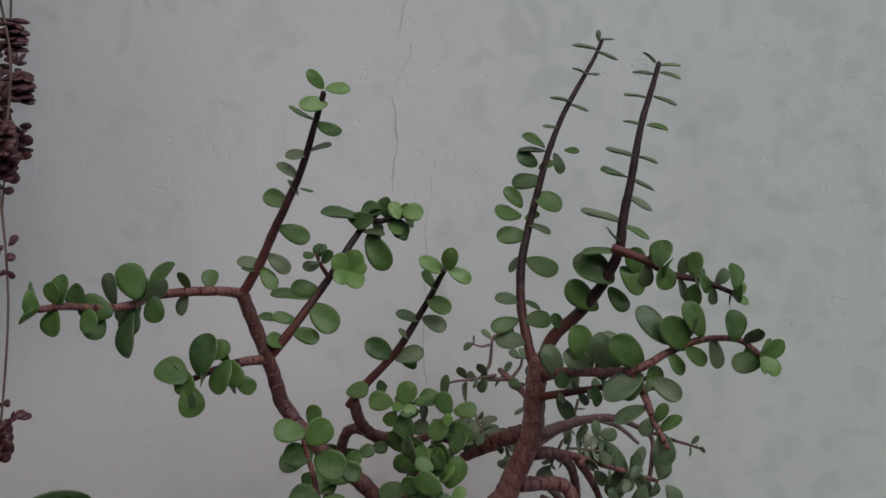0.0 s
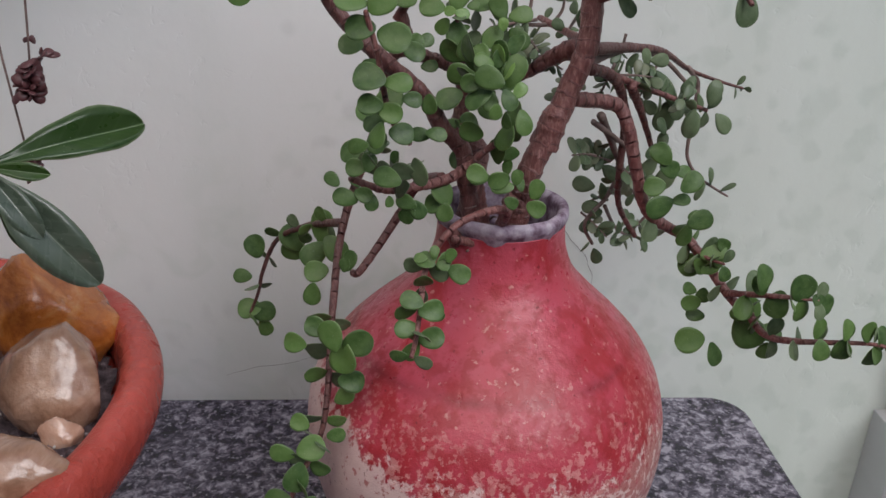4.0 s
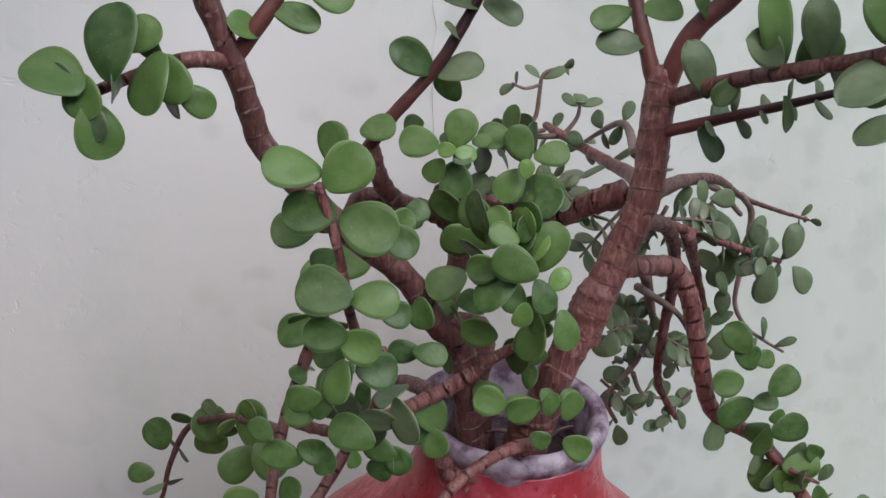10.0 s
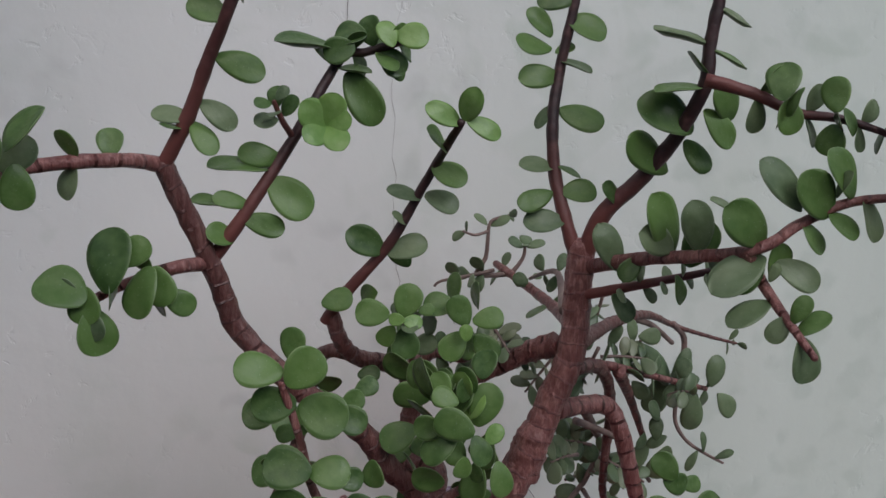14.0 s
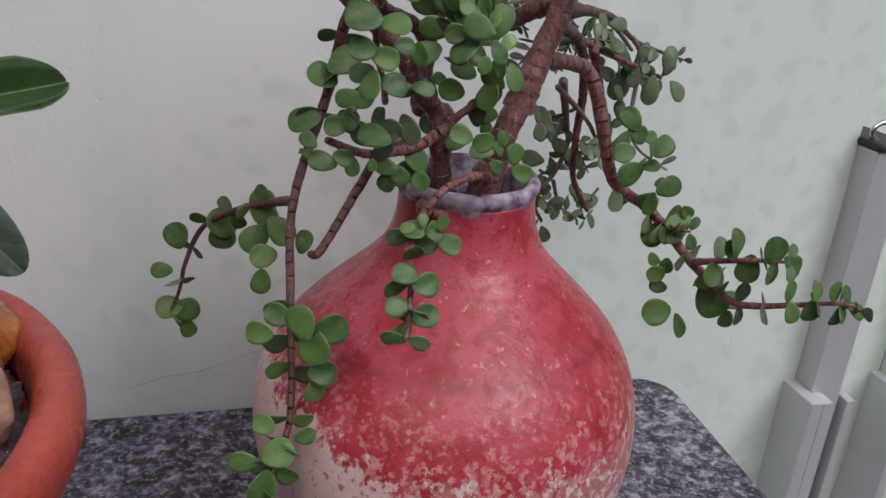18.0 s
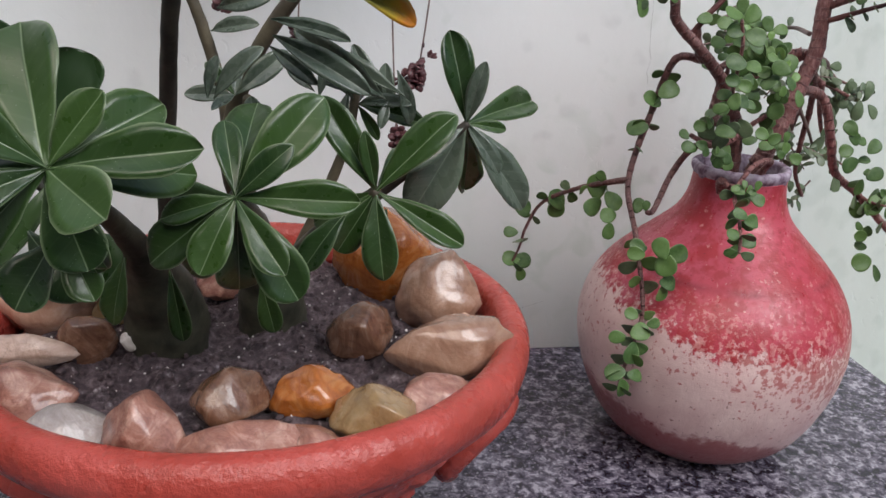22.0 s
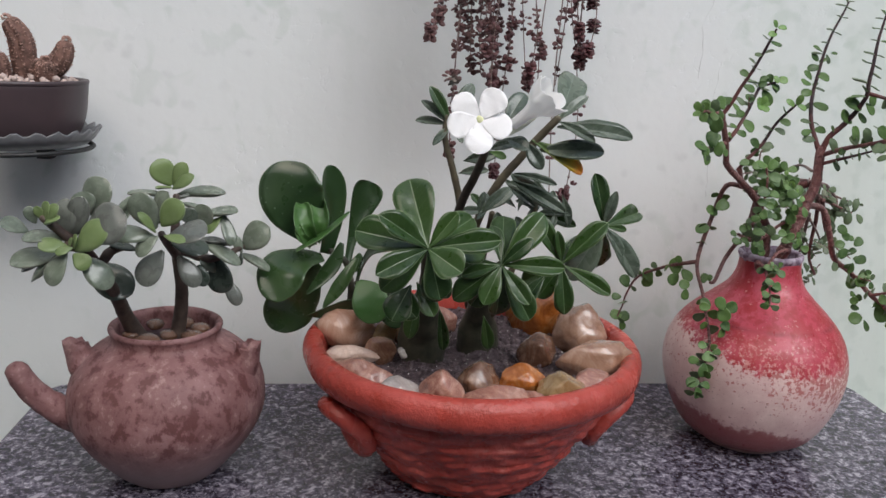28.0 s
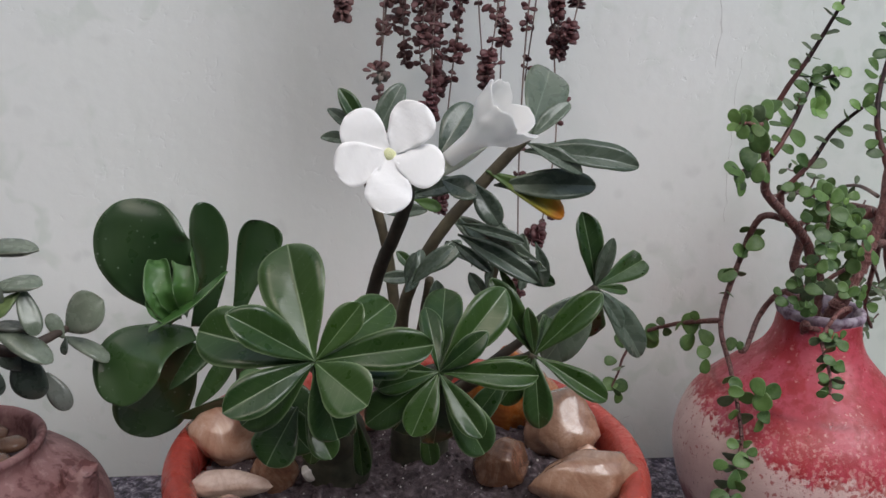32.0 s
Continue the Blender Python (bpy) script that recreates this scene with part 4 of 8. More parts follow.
limb_s = stem("branch", [(0.0790, 0.4720, 1.2110), (0.0960, 0.4900, 1.2040), (0.1090, 0.5050, 1.1870), (0.1160, 0.5150, 1.1610), (0.1170, 0.5200, 1.1340), (0.1210, 0.5250, 1.1040), (0.1370, 0.5300, 1.0780)], 0.0038, 0.0018, BARK_DARK, "shade-darkened branch drooping behind the trunk", ring=0.3, step=0.007)
arm_j3 = stem("branch", [(0.0774, 0.4750, 1.2133), (0.1064, 0.5000, 1.1996), (0.1348, 0.5100, 1.1884), (0.1719, 0.5200, 1.1750)], 0.0028, 0.0014, BARK, "")
limb_k = stem("branch", [(0.0686, 0.4620, 1.1953), (0.0975, 0.4780, 1.1884), (0.1065, 0.4750, 1.1749), (0.1147, 0.4710, 1.1460), (0.1272, 0.4740, 1.1173), (0.1589, 0.4800, 1.0953), (0.1822, 0.4550, 1.0666), (0.1935, 0.4500, 1.0592)], 0.0047, 0.003, BARK, "drooping branch with ringed bark", ring=0.2, step=0.007, segs=14)
twig_k1 = stem("branch", [(0.1793, 0.4550, 1.0689), (0.1941, 0.4190, 1.0856), (0.2159, 0.4100, 1.0874)], 0.0026, 0.001, BARK, "")
twig_k2 = stem("branch", [(0.1935, 0.4500, 1.0592), (0.2044, 0.4300, 1.0496), (0.2504, 0.4020, 1.0618), (0.2652, 0.3980, 1.0583)], 0.0028, 0.001, BARK, "")
twig_k3 = stem("branch", [(0.1578, 0.4780, 1.0959), (0.1649, 0.4650, 1.0911), (0.1746, 0.4550, 1.0902)], 0.0018, 0.0009, BARK, "")
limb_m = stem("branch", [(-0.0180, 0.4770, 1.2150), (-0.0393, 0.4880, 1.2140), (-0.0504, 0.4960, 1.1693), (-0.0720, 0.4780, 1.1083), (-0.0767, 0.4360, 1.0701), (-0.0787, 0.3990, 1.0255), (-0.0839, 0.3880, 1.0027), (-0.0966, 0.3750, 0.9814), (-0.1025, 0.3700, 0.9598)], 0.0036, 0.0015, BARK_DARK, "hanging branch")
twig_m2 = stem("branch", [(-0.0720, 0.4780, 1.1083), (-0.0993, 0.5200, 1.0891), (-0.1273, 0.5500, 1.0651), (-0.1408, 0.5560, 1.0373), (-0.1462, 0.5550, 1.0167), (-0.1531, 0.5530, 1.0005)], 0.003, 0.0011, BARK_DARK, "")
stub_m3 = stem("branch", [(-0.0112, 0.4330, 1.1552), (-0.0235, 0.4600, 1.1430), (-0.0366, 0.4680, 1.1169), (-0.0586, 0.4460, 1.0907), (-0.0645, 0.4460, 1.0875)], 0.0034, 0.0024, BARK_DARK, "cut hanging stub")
tendril_n = stem("branch", [(0.0200, 0.4400, 1.1150), (0.0269, 0.4200, 1.1394), (0.0105, 0.4074, 1.1436), (-0.0070, 0.3950, 1.1385), (-0.0200, 0.3860, 1.1220), (-0.0240, 0.3660, 1.1063), (-0.0260, 0.3560, 1.0950), (-0.0285, 0.3500, 1.0860)], 0.0028, 0.0013, BARK, "looped shoot hanging over the rim", ring=0.3, step=0.004)
arm_o = stem("branch", [(0.0060, 0.4340, 1.1630), (-0.0090, 0.4330, 1.1540), (-0.0308, 0.4150, 1.1550), (-0.0444, 0.4000, 1.1598), (-0.0605, 0.3950, 1.1674)], 0.0034, 0.0018, BARK, "", ring=0.4, step=0.005)
shoot_p = stem("branch", [(-0.0300, 0.4200, 1.1800), (-0.0360, 0.3900, 1.1950), (-0.0412, 0.3780, 1.2113), (-0.0452, 0.3680, 1.2372), (-0.0502, 0.3660, 1.2566)], 0.0018, 0.0013, BARK, "")
limb_q = stem("branch", [(0.0950, 0.5000, 1.1757), (0.1222, 0.5500, 1.1331), (0.1280, 0.5590, 1.1190), (0.1196, 0.5550, 1.0989), (0.1039, 0.5500, 1.0797), (0.1112, 0.5500, 1.0626)], 0.003, 0.0012, DRY, "")
twig_q2 = stem("branch", [(0.1190, 0.5550, 1.0916), (0.1406, 0.5850, 1.0590), (0.1736, 0.6100, 1.0397)], 0.0016, 0.0009, DRY, "")
arm_r = stem("branch", [(0.0700, 0.4680, 1.2415), (0.0842, 0.5300, 1.2407), (0.0900, 0.6059, 1.2129)], 0.0021, 0.0011, DRY, "")
stub_t = stem("branch", [(0.0060, 0.4340, 1.1630), (0.0114, 0.4300, 1.1712), (0.0196, 0.4250, 1.1795)], 0.0024, 0.0018, BARK, "short cut stub")
limb_v = stem("branch", [(0.0720, 0.4660, 1.2240), (0.0840, 0.5000, 1.2220), (0.0860, 0.5600, 1.2160), (0.0690, 0.6120, 1.2210)], 0.0042, 0.0024, BARK, "limb reaching back to the wall")
shoot_v = stem("branch", [(0.0760, 0.6000, 1.2180), (0.0540, 0.5950, 1.2190), (0.0585, 0.5950, 1.2300), (0.0592, 0.5945, 1.2420), (0.0605, 0.5940, 1.2530), (0.0710, 0.5940, 1.2565)], 0.0018, 0.0009, DRY, "bare grey shoot")
shoot_w = stem("branch", [(0.0595, 0.5945, 1.2470), (0.0510, 0.5925, 1.2450), (0.0435, 0.5920, 1.2475)], 0.0011, 0.0007, DRY, "bare grey shoot")
shoot_x = stem("branch", [(0.0640, 0.5950, 1.2220), (0.0470, 0.5900, 1.2200), (0.0310, 0.5900, 1.2170), (0.0270, 0.5900, 1.2140)], 0.0014, 0.0008, DRY, "bare grey shoot")
limb_w = stem("branch", [(0.0741, 0.4750, 1.2107), (0.0933, 0.5000, 1.2140), (0.1210, 0.5300, 1.2134), (0.1476, 0.5500, 1.2028), (0.1680, 0.5600, 1.1863)], 0.003, 0.0014, DRY, "bare crooked twig", ring=0.4, step=0.006)
limb_x = stem("branch", [(0.0879, 0.4900, 1.1740), (0.1226, 0.5200, 1.1465), (0.1393, 0.5300, 1.1256), (0.1497, 0.5300, 1.1119)], 0.002, 0.0012, DRY, "")
limb_y = stem("branch", [(0.1125, 0.5000, 1.1956), (0.1294, 0.5200, 1.1683), (0.1402, 0.5250, 1.1444)], 0.0034, 0.0018, BARK, "")
sprig_u = stem("branch", [(0.0074, 0.4830, 1.1993), (-0.0013, 0.4600, 1.2294), (-0.0042, 0.4500, 1.2445)], 0.0022, 0.0012, BARK, "")
limb_u = stem("branch", [(0.0688, 0.4700, 1.2242), (0.0577, 0.4780, 1.2177), (0.0440, 0.4820, 1.2076), (0.0349, 0.4840, 1.2022)], 0.0062, 0.003, BARK, "scaly limb behind the trunk", ring=0.25, step=0.007, segs=14)
limb_t = stem("branch", [(0.0760, 0.6000, 1.2180), (0.0830, 0.6000, 1.2280), (0.0840, 0.6000, 1.2360)], 0.0016, 0.0009, DRY, "bare grey shoot")
stem("knob", [(0.0500, 0.4515, 1.1690), (0.0535, 0.4518, 1.1790), (0.0565, 0.4522, 1.1880)], 0.0090, 0.0080, BARK, "scaly swollen joint", ring=0.15, step=0.004, segs=20)
facing([(-0.0578, 0.3660, 1.2611, 170, 0.0153), (-0.0428, 0.3660, 1.2618, 60, 0.0146), (-0.0468, 0.3750, 1.2664, 100, 0.0114), (-0.0535, 0.3660, 1.2495, 190, 0.0141), (-0.0588, 0.3800, 1.2394, 190, 0.0121), (-0.0369, 0.3660, 1.2452, -10, 0.0165), (-0.0273, 0.3850, 1.2408, 20, 0.0085), (-0.0281, 0.3780, 1.2370, -20, 0.0117), (-0.0219, 0.4000, 1.2387, 30, 0.0090), (-0.0500, 0.3850, 1.2293, 200, 0.0087), (-0.0498, 0.3660, 1.2272, 180, 0.0158), (-0.0350, 0.3660, 1.2248, 0, 0.0137), (-0.0284, 0.3800, 1.2135, -20, 0.0100), (-0.0199, 0.3900, 1.2084, -80, 0.0103), (-0.0494, 0.3660, 1.2144, 170, 0.0122), (-0.0482, 0.3780, 1.2022, 200, 0.0115)])
facing([(-0.0390, 0.3660, 1.2105, -20, 0.0123), (-0.0335, 0.3750, 1.1976, -20, 0.0128), (-0.0246, 0.4000, 1.1904, 180, 0.0110), (-0.0158, 0.3950, 1.1922, 0, 0.0113), (-0.0454, 0.3660, 1.1988, -120, 0.0131), (-0.0558, 0.3660, 1.1940, 180, 0.0111)])
facing([(0.0075, 0.4200, 1.2293, 120, 0.0113), (0.0083, 0.4150, 1.2259, 150, 0.0112), (0.0175, 0.4200, 1.2267, 60, 0.0100), (0.0108, 0.4060, 1.2191, 160, 0.0163), (0.0255, 0.4180, 1.2210, 60, 0.0180), (0.0018, 0.4120, 1.2149, 180, 0.0120), (0.0052, 0.4080, 1.2082, 200, 0.0160), (0.0127, 0.4100, 1.2050, -80, 0.0116), (0.0220, 0.4050, 1.2075, -60, 0.0120), (0.0146, 0.4030, 1.2016, -110, 0.0089), (0.0302, 0.4020, 1.1963, -70, 0.0138), (0.0215, 0.4100, 1.1948, -90, 0.0084), (0.0100, 0.4300, 1.1565, 190, 0.0120), (0.0230, 0.4250, 1.1531, 180, 0.0132), (0.0344, 0.4300, 1.1532, 90, 0.0090), (0.0451, 0.4350, 1.1481, 80, 0.0119)])
facing([(0.0283, 0.4105, 1.2120, 40, 0.0094)], FRESH_LEAVES)
facing([(-0.0029, 0.4500, 1.2544, 80, 0.0145), (-0.0185, 0.4500, 1.2486, 180, 0.0145), (-0.0038, 0.4500, 1.2338, -80, 0.0141), (-0.0119, 0.4500, 1.2378, -130, 0.0102), (0.0052, 0.4500, 1.2495, 0, 0.0070), (0.0189, 0.4500, 1.2495, 130, 0.0141), (0.0323, 0.4500, 1.2453, 20, 0.0136), (0.0166, 0.4500, 1.2325, -140, 0.0143), (0.0315, 0.4500, 1.2315, -50, 0.0144), (-0.0316, 0.4600, 1.2510, 20, 0.0136), (-0.0175, 0.4700, 1.2118, 0, 0.0104)])
facing([(-0.0083, 0.4460, 1.2469, 180, 0.0069), (-0.0007, 0.4460, 1.2456, 0, 0.0085), (0.0216, 0.4460, 1.2407, 90, 0.0073)], FRESH_LEAVES)
facing([(-0.0581, 0.3880, 1.1759, 180, 0.0111), (-0.0508, 0.3880, 1.1794, 80, 0.0105), (-0.0463, 0.3800, 1.1911, -110, 0.0123), (-0.0420, 0.3780, 1.1744, 160, 0.0155), (-0.0701, 0.3880, 1.1697, 150, 0.0094), (-0.0639, 0.3880, 1.1596, 170, 0.0135), (-0.0535, 0.3880, 1.1609, -30, 0.0101), (-0.0498, 0.3880, 1.1564, -90, 0.0096), (-0.0321, 0.4000, 1.1528, 150, 0.0120), (-0.0253, 0.4000, 1.1480, -60, 0.0121), (-0.0312, 0.4000, 1.1449, -110, 0.0116), (-0.0376, 0.3880, 1.1821, 70, 0.0067), (-0.0405, 0.3880, 1.1570, -90, 0.0062)])
facing([(-0.0108, 0.4300, 1.1472, 120, 0.0156), (-0.0150, 0.4300, 1.1403, 180, 0.0143), (-0.0092, 0.4250, 1.1364, -90, 0.0115), (0.0065, 0.4080, 1.1664, 160, 0.0121), (0.0261, 0.4300, 1.1631, 90, 0.0093), (0.0187, 0.4080, 1.1624, 190, 0.0123), (0.0291, 0.4080, 1.1647, 70, 0.0090), (0.0439, 0.4300, 1.1502, 80, 0.0120), (0.0413, 0.4080, 1.1458, -40, 0.0114), (0.0271, 0.4080, 1.1493, -30, 0.0089), (-0.0691, 0.4400, 1.0962, 80, 0.0091), (-0.0202, 0.3800, 1.1275, 200, 0.0111), (-0.0242, 0.3800, 1.1284, 180, 0.0073), (-0.0165, 0.3800, 1.1322, 90, 0.0073), (-0.0082, 0.3750, 1.1327, 60, 0.0082), (-0.0115, 0.3750, 1.1265, 0, 0.0073)])
facing([(0.1266, 0.4650, 1.1612, 120, 0.0158), (0.1341, 0.4650, 1.1510, -20, 0.0143), (0.1435, 0.4680, 1.1485, 0, 0.0120), (0.1230, 0.4600, 1.1411, 200, 0.0141), (0.1435, 0.4500, 1.1479, 30, 0.0159), (0.1258, 0.4550, 1.1295, 190, 0.0190), (0.1403, 0.4550, 1.1346, 20, 0.0118), (0.1497, 0.4650, 1.1050, -110, 0.0153), (0.1545, 0.4550, 1.1208, 15, 0.0168), (0.1541, 0.4650, 1.1198, 0, 0.0089), (0.1643, 0.4650, 1.0838, -30, 0.0131), (0.1703, 0.4650, 1.0837, 30, 0.0132), (0.1766, 0.4650, 1.0991, -60, 0.0102), (0.1579, 0.4650, 1.0673, 175, 0.0112), (0.1683, 0.4650, 1.0618, -90, 0.0106), (0.1653, 0.4650, 1.0476, 180, 0.0133)])
facing([(0.1060, 0.5550, 1.1371, 150, 0.0135), (0.1069, 0.5550, 1.1265, 200, 0.0140), (0.1194, 0.5550, 1.1325, 40, 0.0163), (0.1004, 0.5550, 1.1089, 180, 0.0173), (0.1206, 0.5550, 1.1178, -30, 0.0152), (0.1172, 0.5550, 1.1023, -60, 0.0144), (0.1074, 0.5550, 1.0911, 200, 0.0136), (0.1209, 0.5550, 1.0700, 180, 0.0126), (0.1392, 0.5550, 1.0808, 90, 0.0117), (0.1351, 0.5550, 1.0847, 110, 0.0102), (0.1513, 0.5550, 1.0755, 70, 0.0123), (0.1536, 0.5550, 1.0596, -70, 0.0126), (0.1168, 0.5550, 1.0492, -70, 0.0128), (0.1321, 0.5550, 1.0735, -90, 0.0108)], DULL_LEAVES)
facing([(0.1551, 0.5150, 1.1901, 80, 0.0129), (0.1737, 0.5150, 1.1885, 80, 0.0181), (0.1554, 0.5000, 1.1697, -110, 0.0194), (0.1831, 0.5150, 1.1667, -50, 0.0165), (0.1431, 0.5150, 1.1549, 80, 0.0131), (0.1410, 0.5150, 1.1654, 110, 0.0125), (0.1503, 0.5150, 1.1748, -100, 0.0130), (0.1316, 0.5150, 1.1775, -60, 0.0119), (0.1208, 0.5150, 1.1932, 90, 0.0116), (0.1092, 0.5150, 1.1929, 150, 0.0104), (0.1271, 0.5150, 1.2011, 60, 0.0116), (0.1344, 0.5150, 1.2090, 0, 0.0128), (0.1438, 0.5150, 1.1463, 200, 0.0123), (0.1355, 0.5150, 1.1462, -90, 0.0102)], DULL_LEAVES)
facing([(-0.0584, 0.3900, 1.0702, 10, 0.0188), (-0.0740, 0.3900, 1.0760, 120, 0.0187), (-0.0672, 0.3900, 1.0598, -90, 0.0202), (-0.0622, 0.3900, 1.0443, -10, 0.0159), (-0.0673, 0.3900, 1.0344, -90, 0.0146), (-0.0951, 0.3900, 1.0708, 180, 0.0142), (-0.0850, 0.4100, 1.0696, 140, 0.0147), (-0.0939, 0.3850, 1.0196, 150, 0.0120), (-0.1048, 0.3800, 1.0006, 170, 0.0154), (-0.0861, 0.3780, 1.0061, 10, 0.0173), (-0.0954, 0.3700, 0.9898, -100, 0.0187), (-0.1080, 0.3700, 0.9735, 180, 0.0176), (-0.0886, 0.3700, 0.9701, 0, 0.0150), (-0.0998, 0.3680, 0.9588, -90, 0.0158), (-0.0721, 0.3850, 1.0101, 0, 0.0114)])
facing([(-0.0291, 0.3580, 1.1148, 170, 0.0126), (-0.0177, 0.3580, 1.1088, 10, 0.0140), (-0.0317, 0.3580, 1.0978, 180, 0.0134), (-0.0176, 0.3580, 1.0924, 0, 0.0141), (-0.0288, 0.3580, 1.0837, -120, 0.0123), (-0.0215, 0.3800, 1.1273, 160, 0.0112), (-0.0026, 0.3800, 1.1192, -20, 0.0133), (-0.0110, 0.3800, 1.1266, 60, 0.0113)])
facing([(-0.1158, 0.5450, 1.0696, 120, 0.0219), (-0.0889, 0.5100, 1.0935, 90, 0.0242), (-0.0953, 0.5000, 1.0756, -140, 0.0214), (-0.0789, 0.4900, 1.0841, -60, 0.0201), (-0.1547, 0.5550, 1.0034, 180, 0.0189), (-0.1426, 0.5550, 1.0009, 0, 0.0210), (-0.0909, 0.4700, 1.0769, 200, 0.0162), (-0.0922, 0.4600, 1.0649, -90, 0.0152), (-0.1459, 0.5560, 1.0575, 100, 0.0185), (-0.1155, 0.5450, 1.0597, -90, 0.0201), (-0.1574, 0.5550, 1.0320, 180, 0.0147), (-0.1423, 0.5550, 0.9859, -60, 0.0161), (-0.0660, 0.4900, 1.1529, 180, 0.0196), (-0.0552, 0.4900, 1.1785, 160, 0.0187), (-0.0421, 0.4850, 1.1882, 20, 0.0202), (-0.0672, 0.4600, 1.0900, 80, 0.0142)])
facing([(0.1574, 0.4500, 1.0365, 180, 0.0202), (0.1770, 0.4500, 1.0244, -80, 0.0165), (0.1975, 0.4500, 1.0421, -60, 0.0249), (0.1935, 0.4500, 1.0592, 20, 0.0213), (0.2121, 0.4500, 1.0424, 0, 0.0185), (0.2108, 0.4500, 1.0273, -90, 0.0127), (0.1587, 0.4600, 1.0592, 180, 0.0138), (0.1597, 0.4750, 1.0802, 170, 0.0180), (0.1715, 0.4650, 1.0936, 20, 0.0178), (0.1846, 0.4200, 1.0984, 95, 0.0170), (0.1964, 0.4200, 1.0785, -95, 0.0181), (0.2059, 0.4120, 1.0953, 90, 0.0179), (0.2086, 0.4120, 1.0797, -90, 0.0173), (0.2202, 0.4100, 1.0852, -20, 0.0166), (0.2181, 0.4050, 1.0714, 90, 0.0134), (0.2343, 0.4030, 1.0716, 90, 0.0136)])
facing([(0.2202, 0.4020, 1.0567, -90, 0.0135), (0.2331, 0.4020, 1.0569, -90, 0.0144), (0.2468, 0.4020, 1.0709, 90, 0.0145), (0.2531, 0.4020, 1.0525, -90, 0.0147), (0.2575, 0.4020, 1.0665, 70, 0.0147), (0.2677, 0.4020, 1.0560, -20, 0.0149)])
facing([(-0.1079, 0.4000, 1.2879, 100, 0.0222), (-0.1000, 0.4050, 1.2884, 60, 0.0122), (-0.1232, 0.3980, 1.2779, 160, 0.0175), (-0.1158, 0.3980, 1.2709, -90, 0.0128), (-0.1126, 0.3980, 1.2614, -65, 0.0166), (-0.0984, 0.3980, 1.2756, -100, 0.0181), (-0.0926, 0.4050, 1.2752, -70, 0.0144), (-0.0863, 0.4050, 1.2700, -20, 0.0123)])
facing([(-0.1256, 0.3500, 1.3345, 100, 0.0165), (-0.1151, 0.3600, 1.3357, 70, 0.0157), (-0.1275, 0.3500, 1.3083, -95, 0.0201), (-0.1398, 0.3450, 1.3222, 170, 0.0151), (-0.1396, 0.3450, 1.3134, -90, 0.0124), (-0.1189, 0.3600, 1.3185, -80, 0.0126), (-0.1068, 0.4100, 1.3249, 90, 0.0103), (-0.1502, 0.3350, 1.3325, 90, 0.0132)], tilt=0.95)
facing([(0.1240, 0.4040, 1.3510, 80, 0.0150), (0.1270, 0.4020, 1.3370, -95, 0.0128), (0.1390, 0.3950, 1.3470, 90, 0.0128), (0.1400, 0.3950, 1.3300, -95, 0.0114), (0.1440, 0.3920, 1.3370, -60, 0.0105), (0.1560, 0.3850, 1.3440, 80, 0.0130), (0.1510, 0.3670, 1.3230, 100, 0.0153), (0.1560, 0.3600, 1.3070, 180, 0.0149)], tilt=1.0)
node_leaves([(0.1250, 0.4490, 1.4490, 0.1170, 0.4460, 1.4550, 0.3), (0.1280, 0.4490, 1.4480, 0.1390, 0.4460, 1.4490, 0.3), (0.1280, 0.4490, 1.4440, 0.1400, 0.4460, 1.4420, 0.4)], FRESH_LEAVES)
node_leaves([(0.1250, 0.4490, 1.4430, 0.1130, 0.4460, 1.4450, 0.3), (0.1220, 0.4470, 1.4300, 0.1080, 0.4440, 1.4320, 0.1), (0.1250, 0.4470, 1.4310, 0.1380, 0.4440, 1.4280, 0.3), (0.1200, 0.4450, 1.4150, 0.1090, 0.4420, 1.4180, 0.2), (0.1220, 0.4450, 1.4150, 0.1330, 0.4420, 1.4140, 0.2), (0.1160, 0.4430, 1.3980, 0.1000, 0.4400, 1.4020, 0.2), (0.1180, 0.4430, 1.3980, 0.1300, 0.4400, 1.3960, 0.2), (0.1130, 0.4420, 1.3860, 0.0970, 0.4390, 1.3900, 0.2), (0.1150, 0.4420, 1.3850, 0.1300, 0.4390, 1.3820, 0.2), (0.1130, 0.4410, 1.3760, 0.1290, 0.4380, 1.3690, 0.4), (0.1110, 0.4400, 1.3620, 0.0880, 0.4370, 1.3680, 0.1), (0.1110, 0.4400, 1.3600, 0.1280, 0.4370, 1.3540, 0.3), (0.1130, 0.4390, 1.3490, 0.1010, 0.4360, 1.3580, 0.3)], DULL_LEAVES + BUSH_LEAVES)
node_leaves([(0.1100, 0.4380, 1.3450, 0.0900, 0.4350, 1.3450, 0.2)], DULL_LEAVES + BUSH_LEAVES)
node_leaves([(0.1110, 0.4440, 1.3270, 0.0880, 0.4410, 1.3400, 0.9), (0.1050, 0.4510, 1.3090, 0.0830, 0.4480, 1.3240, 0.9), (0.1260, 0.4420, 1.3320, 0.1170, 0.4390, 1.3470, 0.9), (0.1130, 0.4400, 1.3360, 0.1270, 0.4370, 1.3220, 0.9), (0.1090, 0.4460, 1.3230, 0.1200, 0.4430, 1.3100, 0.8), (0.0880, 0.4570, 1.2940, 0.0800, 0.4540, 1.3040, 0.8)], BUSH_LEAVES + GREY_LEAVES)
